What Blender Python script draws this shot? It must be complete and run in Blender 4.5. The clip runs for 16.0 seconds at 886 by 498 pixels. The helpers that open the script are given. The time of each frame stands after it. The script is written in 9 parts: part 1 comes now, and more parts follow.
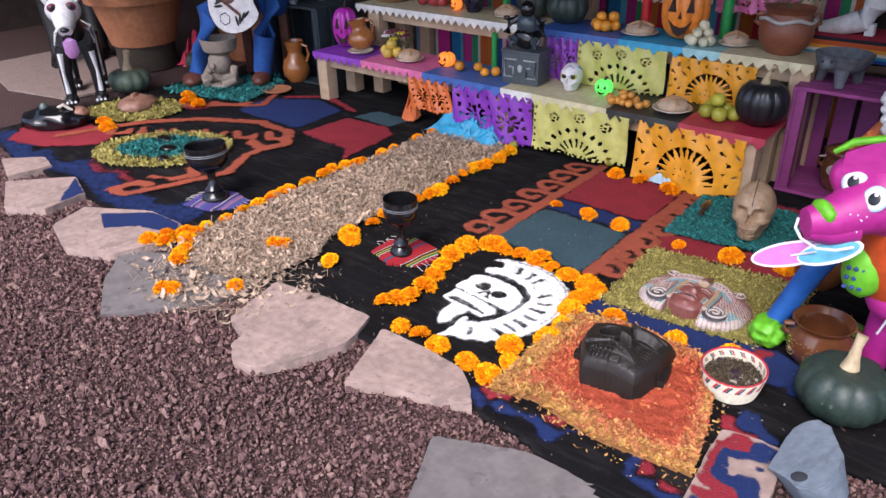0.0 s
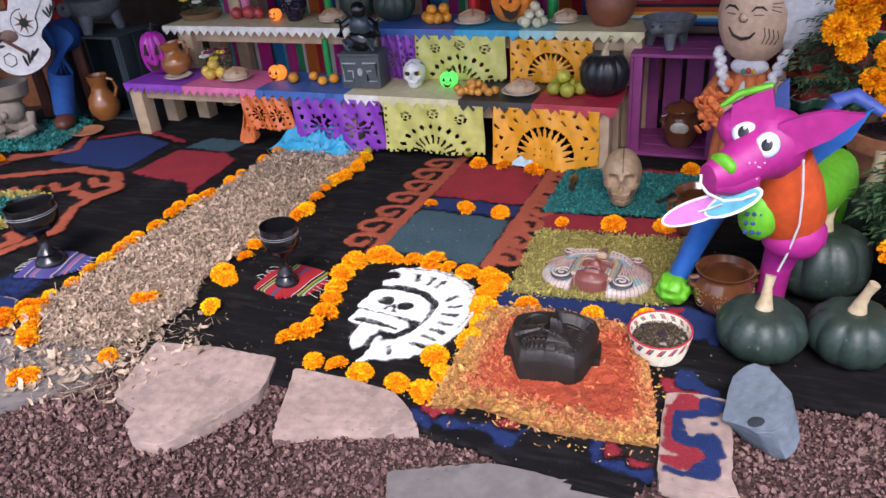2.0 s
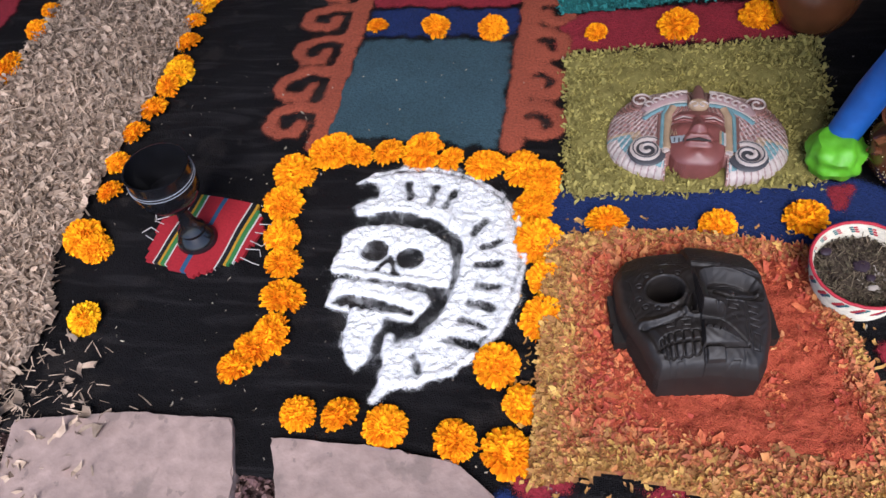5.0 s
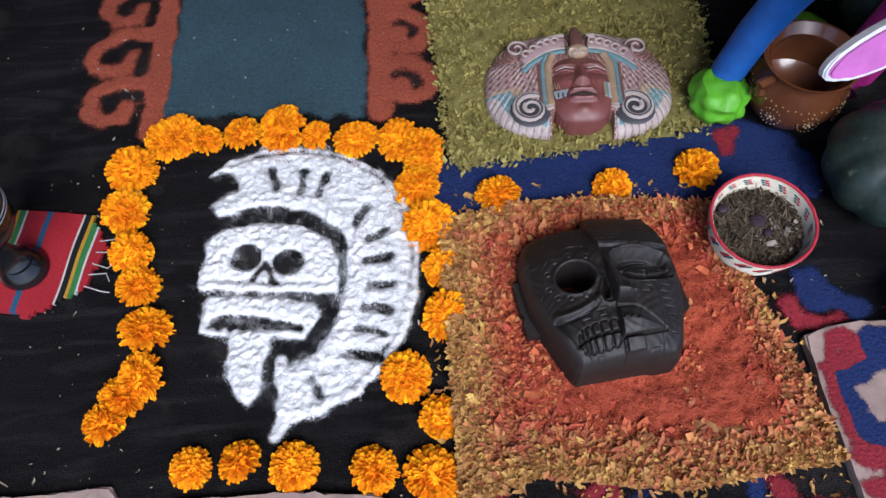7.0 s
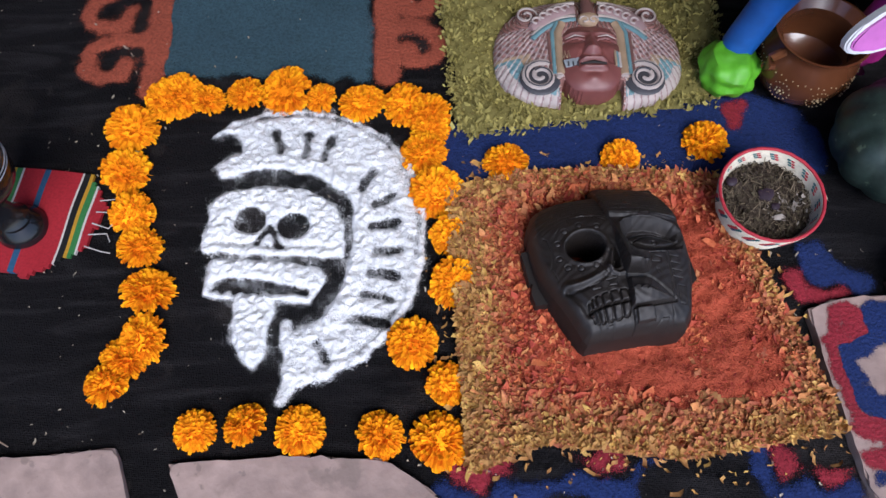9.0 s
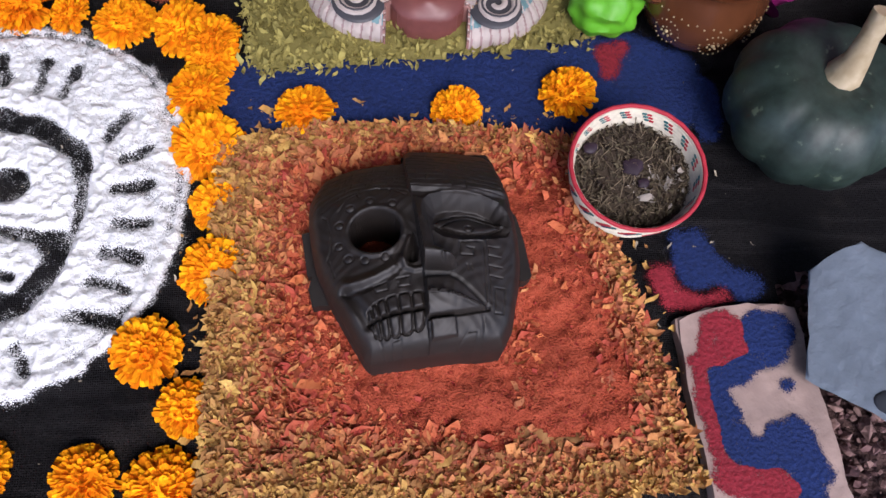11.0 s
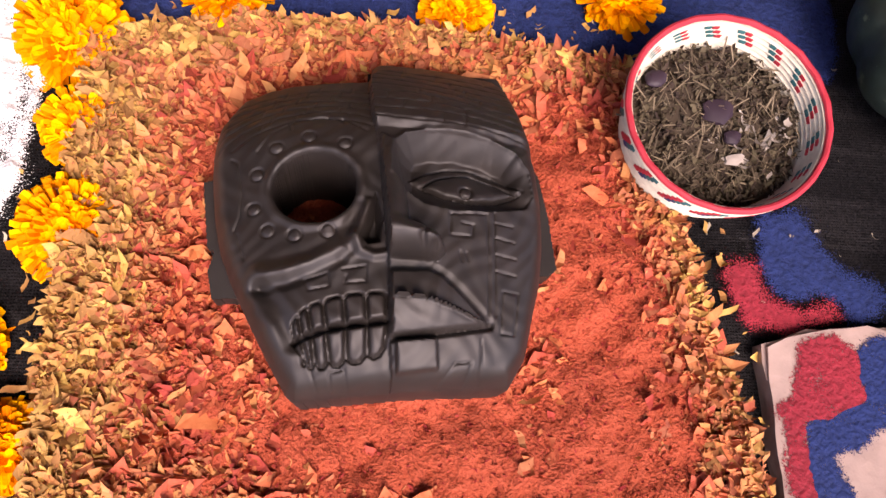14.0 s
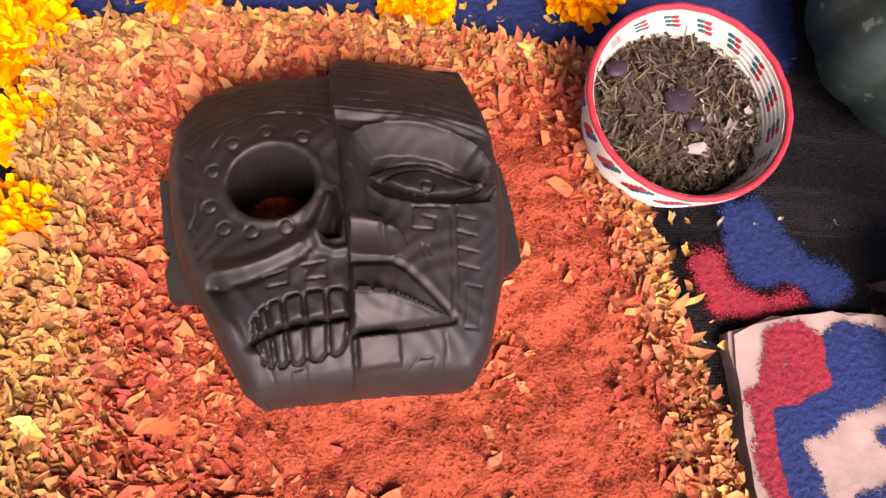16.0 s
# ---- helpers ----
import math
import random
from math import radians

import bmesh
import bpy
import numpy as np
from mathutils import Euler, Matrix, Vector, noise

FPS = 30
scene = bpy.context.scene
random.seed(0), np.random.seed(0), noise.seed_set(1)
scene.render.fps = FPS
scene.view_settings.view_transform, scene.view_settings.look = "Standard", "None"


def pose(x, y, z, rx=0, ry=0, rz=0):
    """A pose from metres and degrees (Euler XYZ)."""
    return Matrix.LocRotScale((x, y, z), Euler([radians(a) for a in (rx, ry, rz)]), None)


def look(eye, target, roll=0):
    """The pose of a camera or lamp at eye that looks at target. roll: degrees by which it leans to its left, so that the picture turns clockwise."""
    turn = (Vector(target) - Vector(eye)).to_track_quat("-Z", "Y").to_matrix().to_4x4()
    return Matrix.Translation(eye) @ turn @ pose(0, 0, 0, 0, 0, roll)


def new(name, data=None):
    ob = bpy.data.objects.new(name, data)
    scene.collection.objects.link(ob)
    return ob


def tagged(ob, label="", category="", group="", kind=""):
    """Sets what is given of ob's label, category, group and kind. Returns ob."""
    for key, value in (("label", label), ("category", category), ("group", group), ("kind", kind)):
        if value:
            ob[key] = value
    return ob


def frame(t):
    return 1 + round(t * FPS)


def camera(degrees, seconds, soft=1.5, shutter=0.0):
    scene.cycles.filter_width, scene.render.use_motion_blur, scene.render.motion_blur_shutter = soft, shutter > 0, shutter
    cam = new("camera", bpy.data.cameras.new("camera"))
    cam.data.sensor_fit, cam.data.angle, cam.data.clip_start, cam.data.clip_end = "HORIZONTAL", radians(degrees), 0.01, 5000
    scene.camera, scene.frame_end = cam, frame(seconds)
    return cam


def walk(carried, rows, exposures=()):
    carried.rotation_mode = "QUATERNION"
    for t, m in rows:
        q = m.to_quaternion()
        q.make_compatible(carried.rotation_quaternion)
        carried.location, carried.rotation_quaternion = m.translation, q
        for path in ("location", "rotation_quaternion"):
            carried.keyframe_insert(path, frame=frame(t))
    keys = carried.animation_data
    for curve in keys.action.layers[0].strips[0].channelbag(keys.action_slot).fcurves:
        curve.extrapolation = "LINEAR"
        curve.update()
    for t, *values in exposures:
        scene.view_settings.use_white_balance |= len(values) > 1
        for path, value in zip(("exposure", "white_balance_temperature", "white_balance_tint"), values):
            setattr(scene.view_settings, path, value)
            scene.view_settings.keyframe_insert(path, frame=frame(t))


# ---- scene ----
cam = camera(61.6, 16.0)
PATH = [
    (0, (0.212, 0.259, 1.095), (-0.917, 1.613, 0.151), -1.4),
    (0.5, (0.19, 0.303, 1.094), (-0.956, 1.695, 0.227), -3.6),
    (1, (0.136, 0.248, 1.093), (-0.822, 1.763, 0.207), -5.1),
    (1.5, (0.064, 0.182, 1.095), (-0.725, 1.776, 0.181), -4.3),
    (2, (-0.002, 0.247, 1.066), (-0.737, 1.844, 0.113), -4.9),
    (2.5, (-0.076, 0.426, 1.064), (-0.887, 1.958, 0.066), -8.5),
    (3, (-0.151, 0.503, 1.033), (-0.935, 1.982, -0.061), -10.1),
    (3.5, (-0.316, 0.564, 1.034), (-0.893, 2.02, -0.209), -8.9),
    (4, (-0.401, 0.683, 1.011), (-0.869, 2.087, -0.334), -8.6),
    (4.2, (-0.425, 0.763, 0.998), (-0.907, 2.124, -0.386), -10.0),
    (6.3, (-0.563, 1.221, 0.926), (-0.719, 2.149, -0.839), -10.4),
    (6.5, (-0.562, 1.225, 0.925), (-0.683, 2.181, -0.828), -8.9),
    (7, (-0.572, 1.217, 0.949), (-0.576, 2.142, -0.825), -4.1),
    (7.5, (-0.583, 1.226, 0.944), (-0.504, 2.117, -0.845), 0.7),
    (8, (-0.588, 1.225, 0.949), (-0.494, 2.104, -0.845), 2.3),
    (8.5, (-0.591, 1.215, 0.951), (-0.544, 2.082, -0.851), 0.4),
    (9, (-0.61, 1.214, 0.939), (-0.565, 2.073, -0.867), 0.0),
    (9.5, (-0.563, 1.229, 0.927), (-0.49, 2.055, -0.892), 0.4),
    (10, (-0.441, 1.274, 0.883), (-0.347, 2.076, -0.946), 2.3),
    (10.2, (-0.42, 1.284, 0.863), (-0.324, 2.088, -0.966), 2.9),
    (12.3, (-0.386, 1.437, 0.531), (-0.174, 1.898, -1.404), 26.1),
    (12.5, (-0.385, 1.442, 0.523), (-0.191, 1.884, -1.418), 25.5),
    (13, (-0.382, 1.456, 0.515), (-0.22, 1.923, -1.423), 21.4),
    (13.5, (-0.38, 1.458, 0.508), (-0.22, 2.004, -1.41), 18.4),
    (14, (-0.377, 1.455, 0.496), (-0.183, 2.027, -1.411), 20.2),
    (14.5, (-0.372, 1.451, 0.491), (-0.156, 2.018, -1.415), 21.4),
    (15, (-0.371, 1.449, 0.492), (-0.139, 2.017, -1.412), 22.5),
    (15.5, (-0.372, 1.451, 0.491), (-0.126, 2.022, -1.409), 23.6),
    (16, (-0.368, 1.452, 0.49), (-0.112, 2.029, -1.408), 23.8),
]
EXPOSURES = [(0, 1.33, 6100, 16), (4.2, 1.13, 5900, 15), (6.3, 0.80, 5600, 12), (10.2, 0.72, 5600, 14), (12.3, 1.28, 6900, 27), (14, 1.66, 7200, 31), (16, 1.80, 7200, 31)]
walk(cam, [(t, look(eye, target, roll)) for t, eye, target, roll in PATH], EXPOSURES)

# ---- sky and sun ----
world = bpy.data.worlds.new("world")
scene.world = world
world.use_nodes = True
wn = world.node_tree.nodes
sky = wn.new("ShaderNodeTexSky")
sky.sky_type, sky.sun_disc = 'NISHITA', False
sky.sun_elevation, sky.sun_rotation = radians(50), radians(163)
sky.altitude, sky.dust_density = 1500, 7.0
wn["Background"].inputs["Strength"].default_value = 0.14
world.node_tree.links.new(sky.outputs["Color"], wn["Background"].inputs["Color"])
sun_data = bpy.data.lights.new("sun", 'SUN')
sun_data.energy, sun_data.angle, sun_data.color = 1.5, radians(30), (1.0, 0.95, 0.88)
sun = new("sun", sun_data)
sun.matrix_world = look((-0.25, -1.05, 3.35), (-1.0, 1.6, 0))


# ---- materials ----
def material(name, colour, other=None, rough=0.7, grain=60.0, bump=0.2, stain=4.0, stain_amount=0.25, metal=0.0, coat=0.0,
             spread=0.0, hue=0.0, sheen=0.0, depth=0.004, distortion=0.0, spec=0.3):
    """A surface with fine grain, broad stains and relief; spread and hue vary it from piece to piece."""
    m = bpy.data.materials.new(name)
    m.use_nodes = True
    n, l = m.node_tree.nodes, m.node_tree.links
    p = n["Principled BSDF"]
    other = other or tuple(c * 0.6 for c in colour)
    co = n.new("ShaderNodeTexCoord")
    fine, broad = n.new("ShaderNodeTexNoise"), n.new("ShaderNodeTexNoise")
    for tex, scale in ((fine, grain), (broad, stain)):
        tex.inputs["Scale"].default_value = scale
        tex.inputs["Detail"].default_value = 5
        tex.inputs["Distortion"].default_value = distortion
        l.new(co.outputs["Object"], tex.inputs["Vector"])
    ramp = n.new("ShaderNodeValToRGB")
    ramp.color_ramp.elements[0].position, ramp.color_ramp.elements[1].position = 0.3, 0.7
    ramp.color_ramp.elements[0].color, ramp.color_ramp.elements[1].color = (*other, 1), (*colour, 1)
    l.new(fine.outputs["Fac"], ramp.inputs["Fac"])
    mix = n.new("ShaderNodeMix")
    mix.data_type, mix.blend_type = 'RGBA', 'MULTIPLY'
    mix.inputs["Factor"].default_value = stain_amount
    l.new(ramp.outputs["Color"], mix.inputs["A"])
    l.new(broad.outputs["Fac"], mix.inputs["B"])
    hs = n.new("ShaderNodeHueSaturation")
    l.new(mix.outputs["Result"], hs.inputs["Color"])
    if spread or hue:
        geo, info = n.new("ShaderNodeNewGeometry"), n.new("ShaderNodeObjectInfo")
        add = n.new("ShaderNodeMath")
        add.operation = 'ADD'
        l.new(geo.outputs["Random Per Island"], add.inputs[0])
        l.new(info.outputs["Random"], add.inputs[1])
        wrap = n.new("ShaderNodeMath")
        wrap.operation = 'FRACT'
        l.new(add.outputs[0], wrap.inputs[0])
        for lo, hi, sock in ((1 - spread, 1 + spread, "Value"), (0.5 - hue, 0.5 + hue, "Hue")):
            r = n.new("ShaderNodeMapRange")
            r.inputs["To Min"].default_value, r.inputs["To Max"].default_value = lo, hi
            l.new(wrap.outputs[0], r.inputs["Value"])
            l.new(r.outputs["Result"], hs.inputs[sock])
    l.new(hs.outputs["Color"], p.inputs["Base Color"])
    b = n.new("ShaderNodeBump")
    b.inputs["Strength"].default_value, b.inputs["Distance"].default_value = bump, depth
    l.new(fine.outputs["Fac"], b.inputs["Height"])
    l.new(b.outputs["Normal"], p.inputs["Normal"])
    rr = n.new("ShaderNodeMapRange")
    rr.inputs["To Min"].default_value, rr.inputs["To Max"].default_value = max(0.02, rough - 0.1), min(1, rough + 0.12)
    l.new(broad.outputs["Fac"], rr.inputs["Value"])
    l.new(rr.outputs["Result"], p.inputs["Roughness"])
    p.inputs["Metallic"].default_value, p.inputs["Coat Weight"].default_value = metal, coat
    p.inputs["Sheen Weight"].default_value = sheen
    p.inputs["Specular IOR Level"].default_value = spec if rough > 0.8 else 0.5
    return m


def striped(name, colours, axis, width, rough=0.85, period=1.0):
    """Woven cloth in stripes along one axis of the object."""
    m = material(name, (1, 1, 1), rough=rough)
    n, l = m.node_tree.nodes, m.node_tree.links
    p = n["Principled BSDF"]
    co, sep = n.new("ShaderNodeTexCoord"), n.new("ShaderNodeSeparateXYZ")
    l.new(co.outputs["Object"], sep.inputs[0])
    wob = n.new("ShaderNodeTexNoise")
    wob.inputs["Scale"].default_value = 300
    l.new(co.outputs["Object"], wob.inputs["Vector"])
    k = n.new("ShaderNodeMath")
    k.operation = 'MULTIPLY_ADD'
    k.inputs[1].default_value, k.inputs[2].default_value = 1 / width, 100.0
    l.new(sep.outputs[axis], k.inputs[0])
    f = n.new("ShaderNodeMath")
    f.operation = 'FRACT'
    l.new(k.outputs[0], f.inputs[0])
    ramp = n.new("ShaderNodeValToRGB")
    ramp.color_ramp.interpolation = 'CONSTANT'
    e = ramp.color_ramp.elements
    for i, (pos, c) in enumerate(colours):
        el = e[i] if i < 2 else e.new(pos)
        el.position, el.color = pos, (*c, 1)
    l.new(f.outputs[0], ramp.inputs["Fac"])
    mul = n.new("ShaderNodeMix")
    mul.data_type, mul.blend_type = 'RGBA', 'MULTIPLY'
    mul.inputs["Factor"].default_value = 0.5
    l.new(ramp.outputs["Color"], mul.inputs["A"])
    l.new(wob.outputs["Fac"], mul.inputs["B"])
    l.new(mul.outputs["Result"], p.inputs["Base Color"])
    return m


def pigment(name, colour, rough=0.95, stain=0.45):
    """Loose pigment that thins out grain by grain where its cover is low."""
    m = material(name, colour, tuple(c * (1 - stain * 0.9) for c in colour), rough, 230, 0.8, 12, stain)
    n, l = m.node_tree.nodes, m.node_tree.links
    p = n["Principled BSDF"]
    at, co = n.new("ShaderNodeAttribute"), n.new("ShaderNodeTexCoord")
    at.attribute_name = "cover"
    grain, patch = n.new("ShaderNodeTexNoise"), n.new("ShaderNodeTexNoise")
    for t_, sc in ((grain, 900), (patch, 55)):
        t_.inputs["Scale"].default_value, t_.inputs["Detail"].default_value = sc, 3
        l.new(co.outputs["Object"], t_.inputs["Vector"])
    a, b, c = (n.new("ShaderNodeMath") for _ in range(3))
    a.operation = b.operation = c.operation = 'MULTIPLY_ADD'
    a.inputs[1].default_value, a.inputs[2].default_value = 3.2, -1.6 - 0.7 - 0.62
    l.new(grain.outputs["Fac"], a.inputs[0])
    b.inputs[1].default_value = 1.4
    l.new(patch.outputs["Fac"], b.inputs[0])
    l.new(a.outputs[0], b.inputs[2])
    c.inputs[1].default_value = 2.3
    l.new(at.outputs["Fac"], c.inputs[0])
    l.new(b.outputs[0], c.inputs[2])
    r = n.new("ShaderNodeMapRange")
    r.inputs["From Min"].default_value, r.inputs["From Max"].default_value = 0.35, 0.65
    l.new(c.outputs[0], r.inputs["Value"])
    l.new(r.outputs["Result"], p.inputs["Alpha"])
    return m


M = {}
M["gravel"] = material("volcanic_gravel", (0.265, 0.152, 0.142), (0.13, 0.07, 0.065), 0.95, 160, 0.6, 3, 0.3, spread=0.5, hue=0.02)
M["soil"] = material("dark_red_soil", (0.13, 0.072, 0.066), (0.065, 0.036, 0.032), 0.98, 90, 1.0, 2, 0.4, depth=0.02)
M["cloth"] = material("black_cloth", (0.0225, 0.0205, 0.0218), (0.0098, 0.0088, 0.0095), 0.95, 420, 1.0, 7, 0.7, spec=0.10)
M["flagstone"] = material("pink_flagstone", (0.55, 0.395, 0.335), (0.38, 0.275, 0.238), 0.85, 40, 0.9, 7, 0.5)
M["greystone"] = material("grey_flagstone", (0.24, 0.21, 0.20), (0.17, 0.15, 0.145), 0.9, 30, 0.5, 6, 0.35)
M["white_powder"] = pigment("white_lime_powder", (0.93, 0.93, 0.925), stain=0.14)
M["red_powder"] = pigment("crimson_sand", (0.40, 0.032, 0.05))
M["navy_powder"] = pigment("navy_sand", (0.019, 0.040, 0.165))
M["teal_powder"] = pigment("dull_teal_sand", (0.064, 0.124, 0.154))
M["rust_powder"] = pigment("rust_orange_sand", (0.50, 0.115, 0.06))
M["red_on_stone"] = M["red_powder"]
M["navy_on_stone"] = M["navy_powder"]
M["straw"] = material("pale_wood_shavings", (0.60, 0.45, 0.33), (0.38, 0.27, 0.19), 0.9, 80, 0.4, 5, 0.35, spread=0.42)
M["teal_shavings"] = material("teal_dyed_shavings", (0.040, 0.24, 0.22), (0.020, 0.14, 0.135), 0.9, 80, 0.4, 8, 0.3, spread=0.4)
M["green_shavings"] = material("olive_dyed_shavings", (0.45, 0.385, 0.115), (0.285, 0.240, 0.064), 0.9, 80, 0.4, 8, 0.3, spread=0.4)
M["orange_shavings"] = material("red_orange_dyed_shavings", (0.52, 0.082, 0.046), (0.41, 0.052, 0.029), 0.92, 420, 1.0, 16, 0.35, spread=0.22, hue=0.012)
M["gold_shavings"] = material("golden_dyed_shavings", (0.64, 0.375, 0.120), (0.45, 0.215, 0.055), 0.9, 90, 0.4, 10, 0.3, spread=0.34, hue=0.016)
M["coral_shavings"] = material("coral_dyed_shavings", (0.66, 0.165, 0.075), (0.50, 0.095, 0.045), 0.9, 90, 0.4, 10, 0.3, spread=0.26, hue=0.014)
M["peach_shavings"] = material("peach_dyed_shavings", (0.66, 0.270, 0.112), (0.49, 0.140, 0.055), 0.9, 90, 0.4, 10, 0.3, spread=0.3, hue=0.015)
M["petal"] = material("marigold_petal", (0.97, 0.40, 0.002), (0.92, 0.30, 0.001), 0.85, 120, 0.2, 20, 0.1, spread=0.22, hue=0.016, spec=0.06)
M["yellow_petal"] = material("yellow_marigold_petal", (0.97, 0.53, 0.003), (0.92, 0.41, 0.002), 0.85, 120, 0.2, 20, 0.1, spread=0.22, hue=0.014, spec=0.06)
M["leaf"] = material("leaf_green", (0.060, 0.125, 0.050), (0.032, 0.072, 0.028), 0.6, 60, 0.2, 8, 0.3, spread=0.35)
M["darkwood"] = material("blackened_carved_wood", (0.0250, 0.0185, 0.0150), (0.0130, 0.0095, 0.0076), 0.55, 60, 0.3, 18, 0.5, depth=0.0008)
M["lumber"] = material("raw_pine_lumber", (0.55, 0.40, 0.26), (0.42, 0.28, 0.17), 0.75, 18, 0.2, 5, 0.2)
M["black_clay"] = material("polished_black_clay", (0.012, 0.012, 0.014), (0.006, 0.006, 0.007), 0.16, 40, 0.05, 6, 0.2)
M["terracotta"] = material("terracotta", (0.46, 0.19, 0.085), (0.36, 0.13, 0.055), 0.75, 40, 0.2, 5, 0.25)
M["glazed_brown"] = material("glazed_brown_clay", (0.19, 0.068, 0.026), (0.105, 0.034, 0.014), 0.2, 12, 0.06, 5, 0.3, coat=0.4)
M["pumpkin"] = material("dark_green_squash_skin", (0.034, 0.056, 0.044), (0.016, 0.029, 0.022), 0.48, 110, 0.1, 6, 0.3)
M["stem"] = material("dry_squash_stem", (0.62, 0.50, 0.33), (0.42, 0.32, 0.18), 0.85, 60, 0.5, 8, 0.3)
M["volcanic"] = material("grey_volcanic_stone", (0.17, 0.18, 0.20), (0.10, 0.105, 0.115), 0.9, 45, 0.8, 6, 0.35)


def speckle(m, colour, scale, amount):
    """Dark pits and lichen specks over a stone."""
    n, l = m.node_tree.nodes, m.node_tree.links
    p = n["Principled BSDF"]
    src = p.inputs["Base Color"].links[0].from_socket
    co = n.new("ShaderNodeTexCoord")
    total = None
    for sc, edge in ((scale, 0.66 - amount), (scale * 3.5, 0.70 - amount)):
        t_ = n.new("ShaderNodeTexNoise")
        t_.inputs["Scale"].default_value, t_.inputs["Detail"].default_value = sc, 6
        l.new(co.outputs["Object"], t_.inputs["Vector"])
        r = n.new("ShaderNodeMapRange")
        r.inputs["From Min"].default_value, r.inputs["From Max"].default_value = edge, edge + 0.05
        l.new(t_.outputs["Fac"], r.inputs["Value"])
        mix = n.new("ShaderNodeMix")
        mix.data_type = 'RGBA'
        mix.inputs["B"].default_value = (*colour, 1)
        k = n.new("ShaderNodeMath")
        k.operation = 'MULTIPLY'
        k.inputs[1].default_value = 0.7
        l.new(r.outputs["Result"], k.inputs[0])
        l.new(k.outputs[0], mix.inputs["Factor"])
        l.new(src, mix.inputs["A"])
        src = mix.outputs["Result"]
    l.new(src, p.inputs["Base Color"])


speckle(M["flagstone"], (0.22, 0.165, 0.14), 14, 0.045)
speckle(M["cloth"], (0.030, 0.025, 0.023), 5, 0.06)


def weave(m, pitch, dust):
    """Coarse threads in two directions, and dust caught along the creases."""
    n, l = m.node_tree.nodes, m.node_tree.links
    p = n["Principled BSDF"]
    co = n.new("ShaderNodeTexCoord")
    waves = []
    for axis in ('X', 'Y'):
        w = n.new("ShaderNodeTexWave")
        w.wave_type, w.bands_direction, w.wave_profile = 'BANDS', axis, 'SIN'
        w.inputs["Scale"].default_value = 0.314 / pitch
        w.inputs["Distortion"].default_value, w.inputs["Detail Scale"].default_value = 0.6, 0.5
        l.new(co.outputs["Object"], w.inputs["Vector"])
        waves.append(w)
    mul = n.new("ShaderNodeMath")
    mul.operation = 'MULTIPLY'
    l.new(waves[0].outputs["Fac"], mul.inputs[0])
    l.new(waves[1].outputs["Fac"], mul.inputs[1])
    b = n.new("ShaderNodeBump")
    b.inputs["Strength"].default_value, b.inputs["Distance"].default_value = 0.9, 0.0012
    l.new(mul.outputs[0], b.inputs["Height"])
    l.new(p.inputs["Normal"].links[0].from_socket, b.inputs["Normal"])
    l.new(b.outputs["Normal"], p.inputs["Normal"])
    mp = n.new("ShaderNodeMapping")
    mp.inputs["Scale"].default_value, mp.inputs["Rotation"].default_value = (5.0, 34.0, 5.0), (0, 0, 0.25)
    l.new(co.outputs["Object"], mp.inputs["Vector"])
    t_ = n.new("ShaderNodeTexNoise")
    t_.inputs["Scale"].default_value, t_.inputs["Detail"].default_value, t_.inputs["Distortion"].default_value = 1.0, 7, 1.2
    l.new(mp.outputs["Vector"], t_.inputs["Vector"])
    rr = n.new("ShaderNodeMapRange")
    rr.inputs["From Min"].default_value, rr.inputs["From Max"].default_value, rr.inputs["To Max"].default_value = 0.50, 0.78, 0.75
    l.new(t_.outputs["Fac"], rr.inputs["Value"])
    mix = n.new("ShaderNodeMix")
    mix.data_type = 'RGBA'
    mix.inputs["B"].default_value = (*dust, 1)
    l.new(rr.outputs["Result"], mix.inputs["Factor"])
    l.new(p.inputs["Base Color"].links[0].from_socket, mix.inputs["A"])
    l.new(mix.outputs["Result"], p.inputs["Base Color"])


weave(M["cloth"], 0.0022, (0.040, 0.036, 0.037))
speckle(M["greystone"], (0.10, 0.09, 0.085), 18, 0.02)
speckle(M["pumpkin"], (0.13, 0.17, 0.11), 60, 0.0)


def coloured(name, c, rough=0.6, **k):
    if name not in M:
        M[name] = material(name, c, tuple(v * 0.75 for v in c), rough, k.pop("grain", 50), k.pop("bump", 0.12), 7, k.pop("stain_amount", 0.2), **k)
    return M[name]


# ---- building helpers ----
def mesh_object(name, verts, faces, mat, parent=None, label="", smooth=False):
    me = bpy.data.meshes.new(name)
    me.from_pydata([tuple(v) for v in verts], [], [tuple(f) for f in faces])
    me.materials.append(mat)
    if smooth:
        me.polygons.foreach_set("use_smooth", [True] * len(me.polygons))
    me.update()
    ob = new(name, me)
    if parent:
        ob.parent = parent
    if label:
        ob["label"] = label
    return ob


def part(name, bm, mat, parent=None, label="", smooth=True):
    """One bmesh as one mesh object, under a thing or under a part."""
    bmesh.ops.recalc_face_normals(bm, faces=bm.faces)
    me = bpy.data.meshes.new(name)
    bm.to_mesh(me)
    bm.free()
    me.materials.append(mat)
    if smooth:
        me.polygons.foreach_set("use_smooth", [True] * len(me.polygons))
        me.set_sharp_from_angle(angle=radians(42))
    ob = new(name, me)
    if parent:
        ob.parent = parent
    if label:
        ob["label"] = label
    return ob


def thing(name, m, label, category, group="", kind=""):
    ob = new(name)
    ob.empty_display_size = 0.05
    ob.matrix_basis = m
    return tagged(ob, label, category, group, kind)


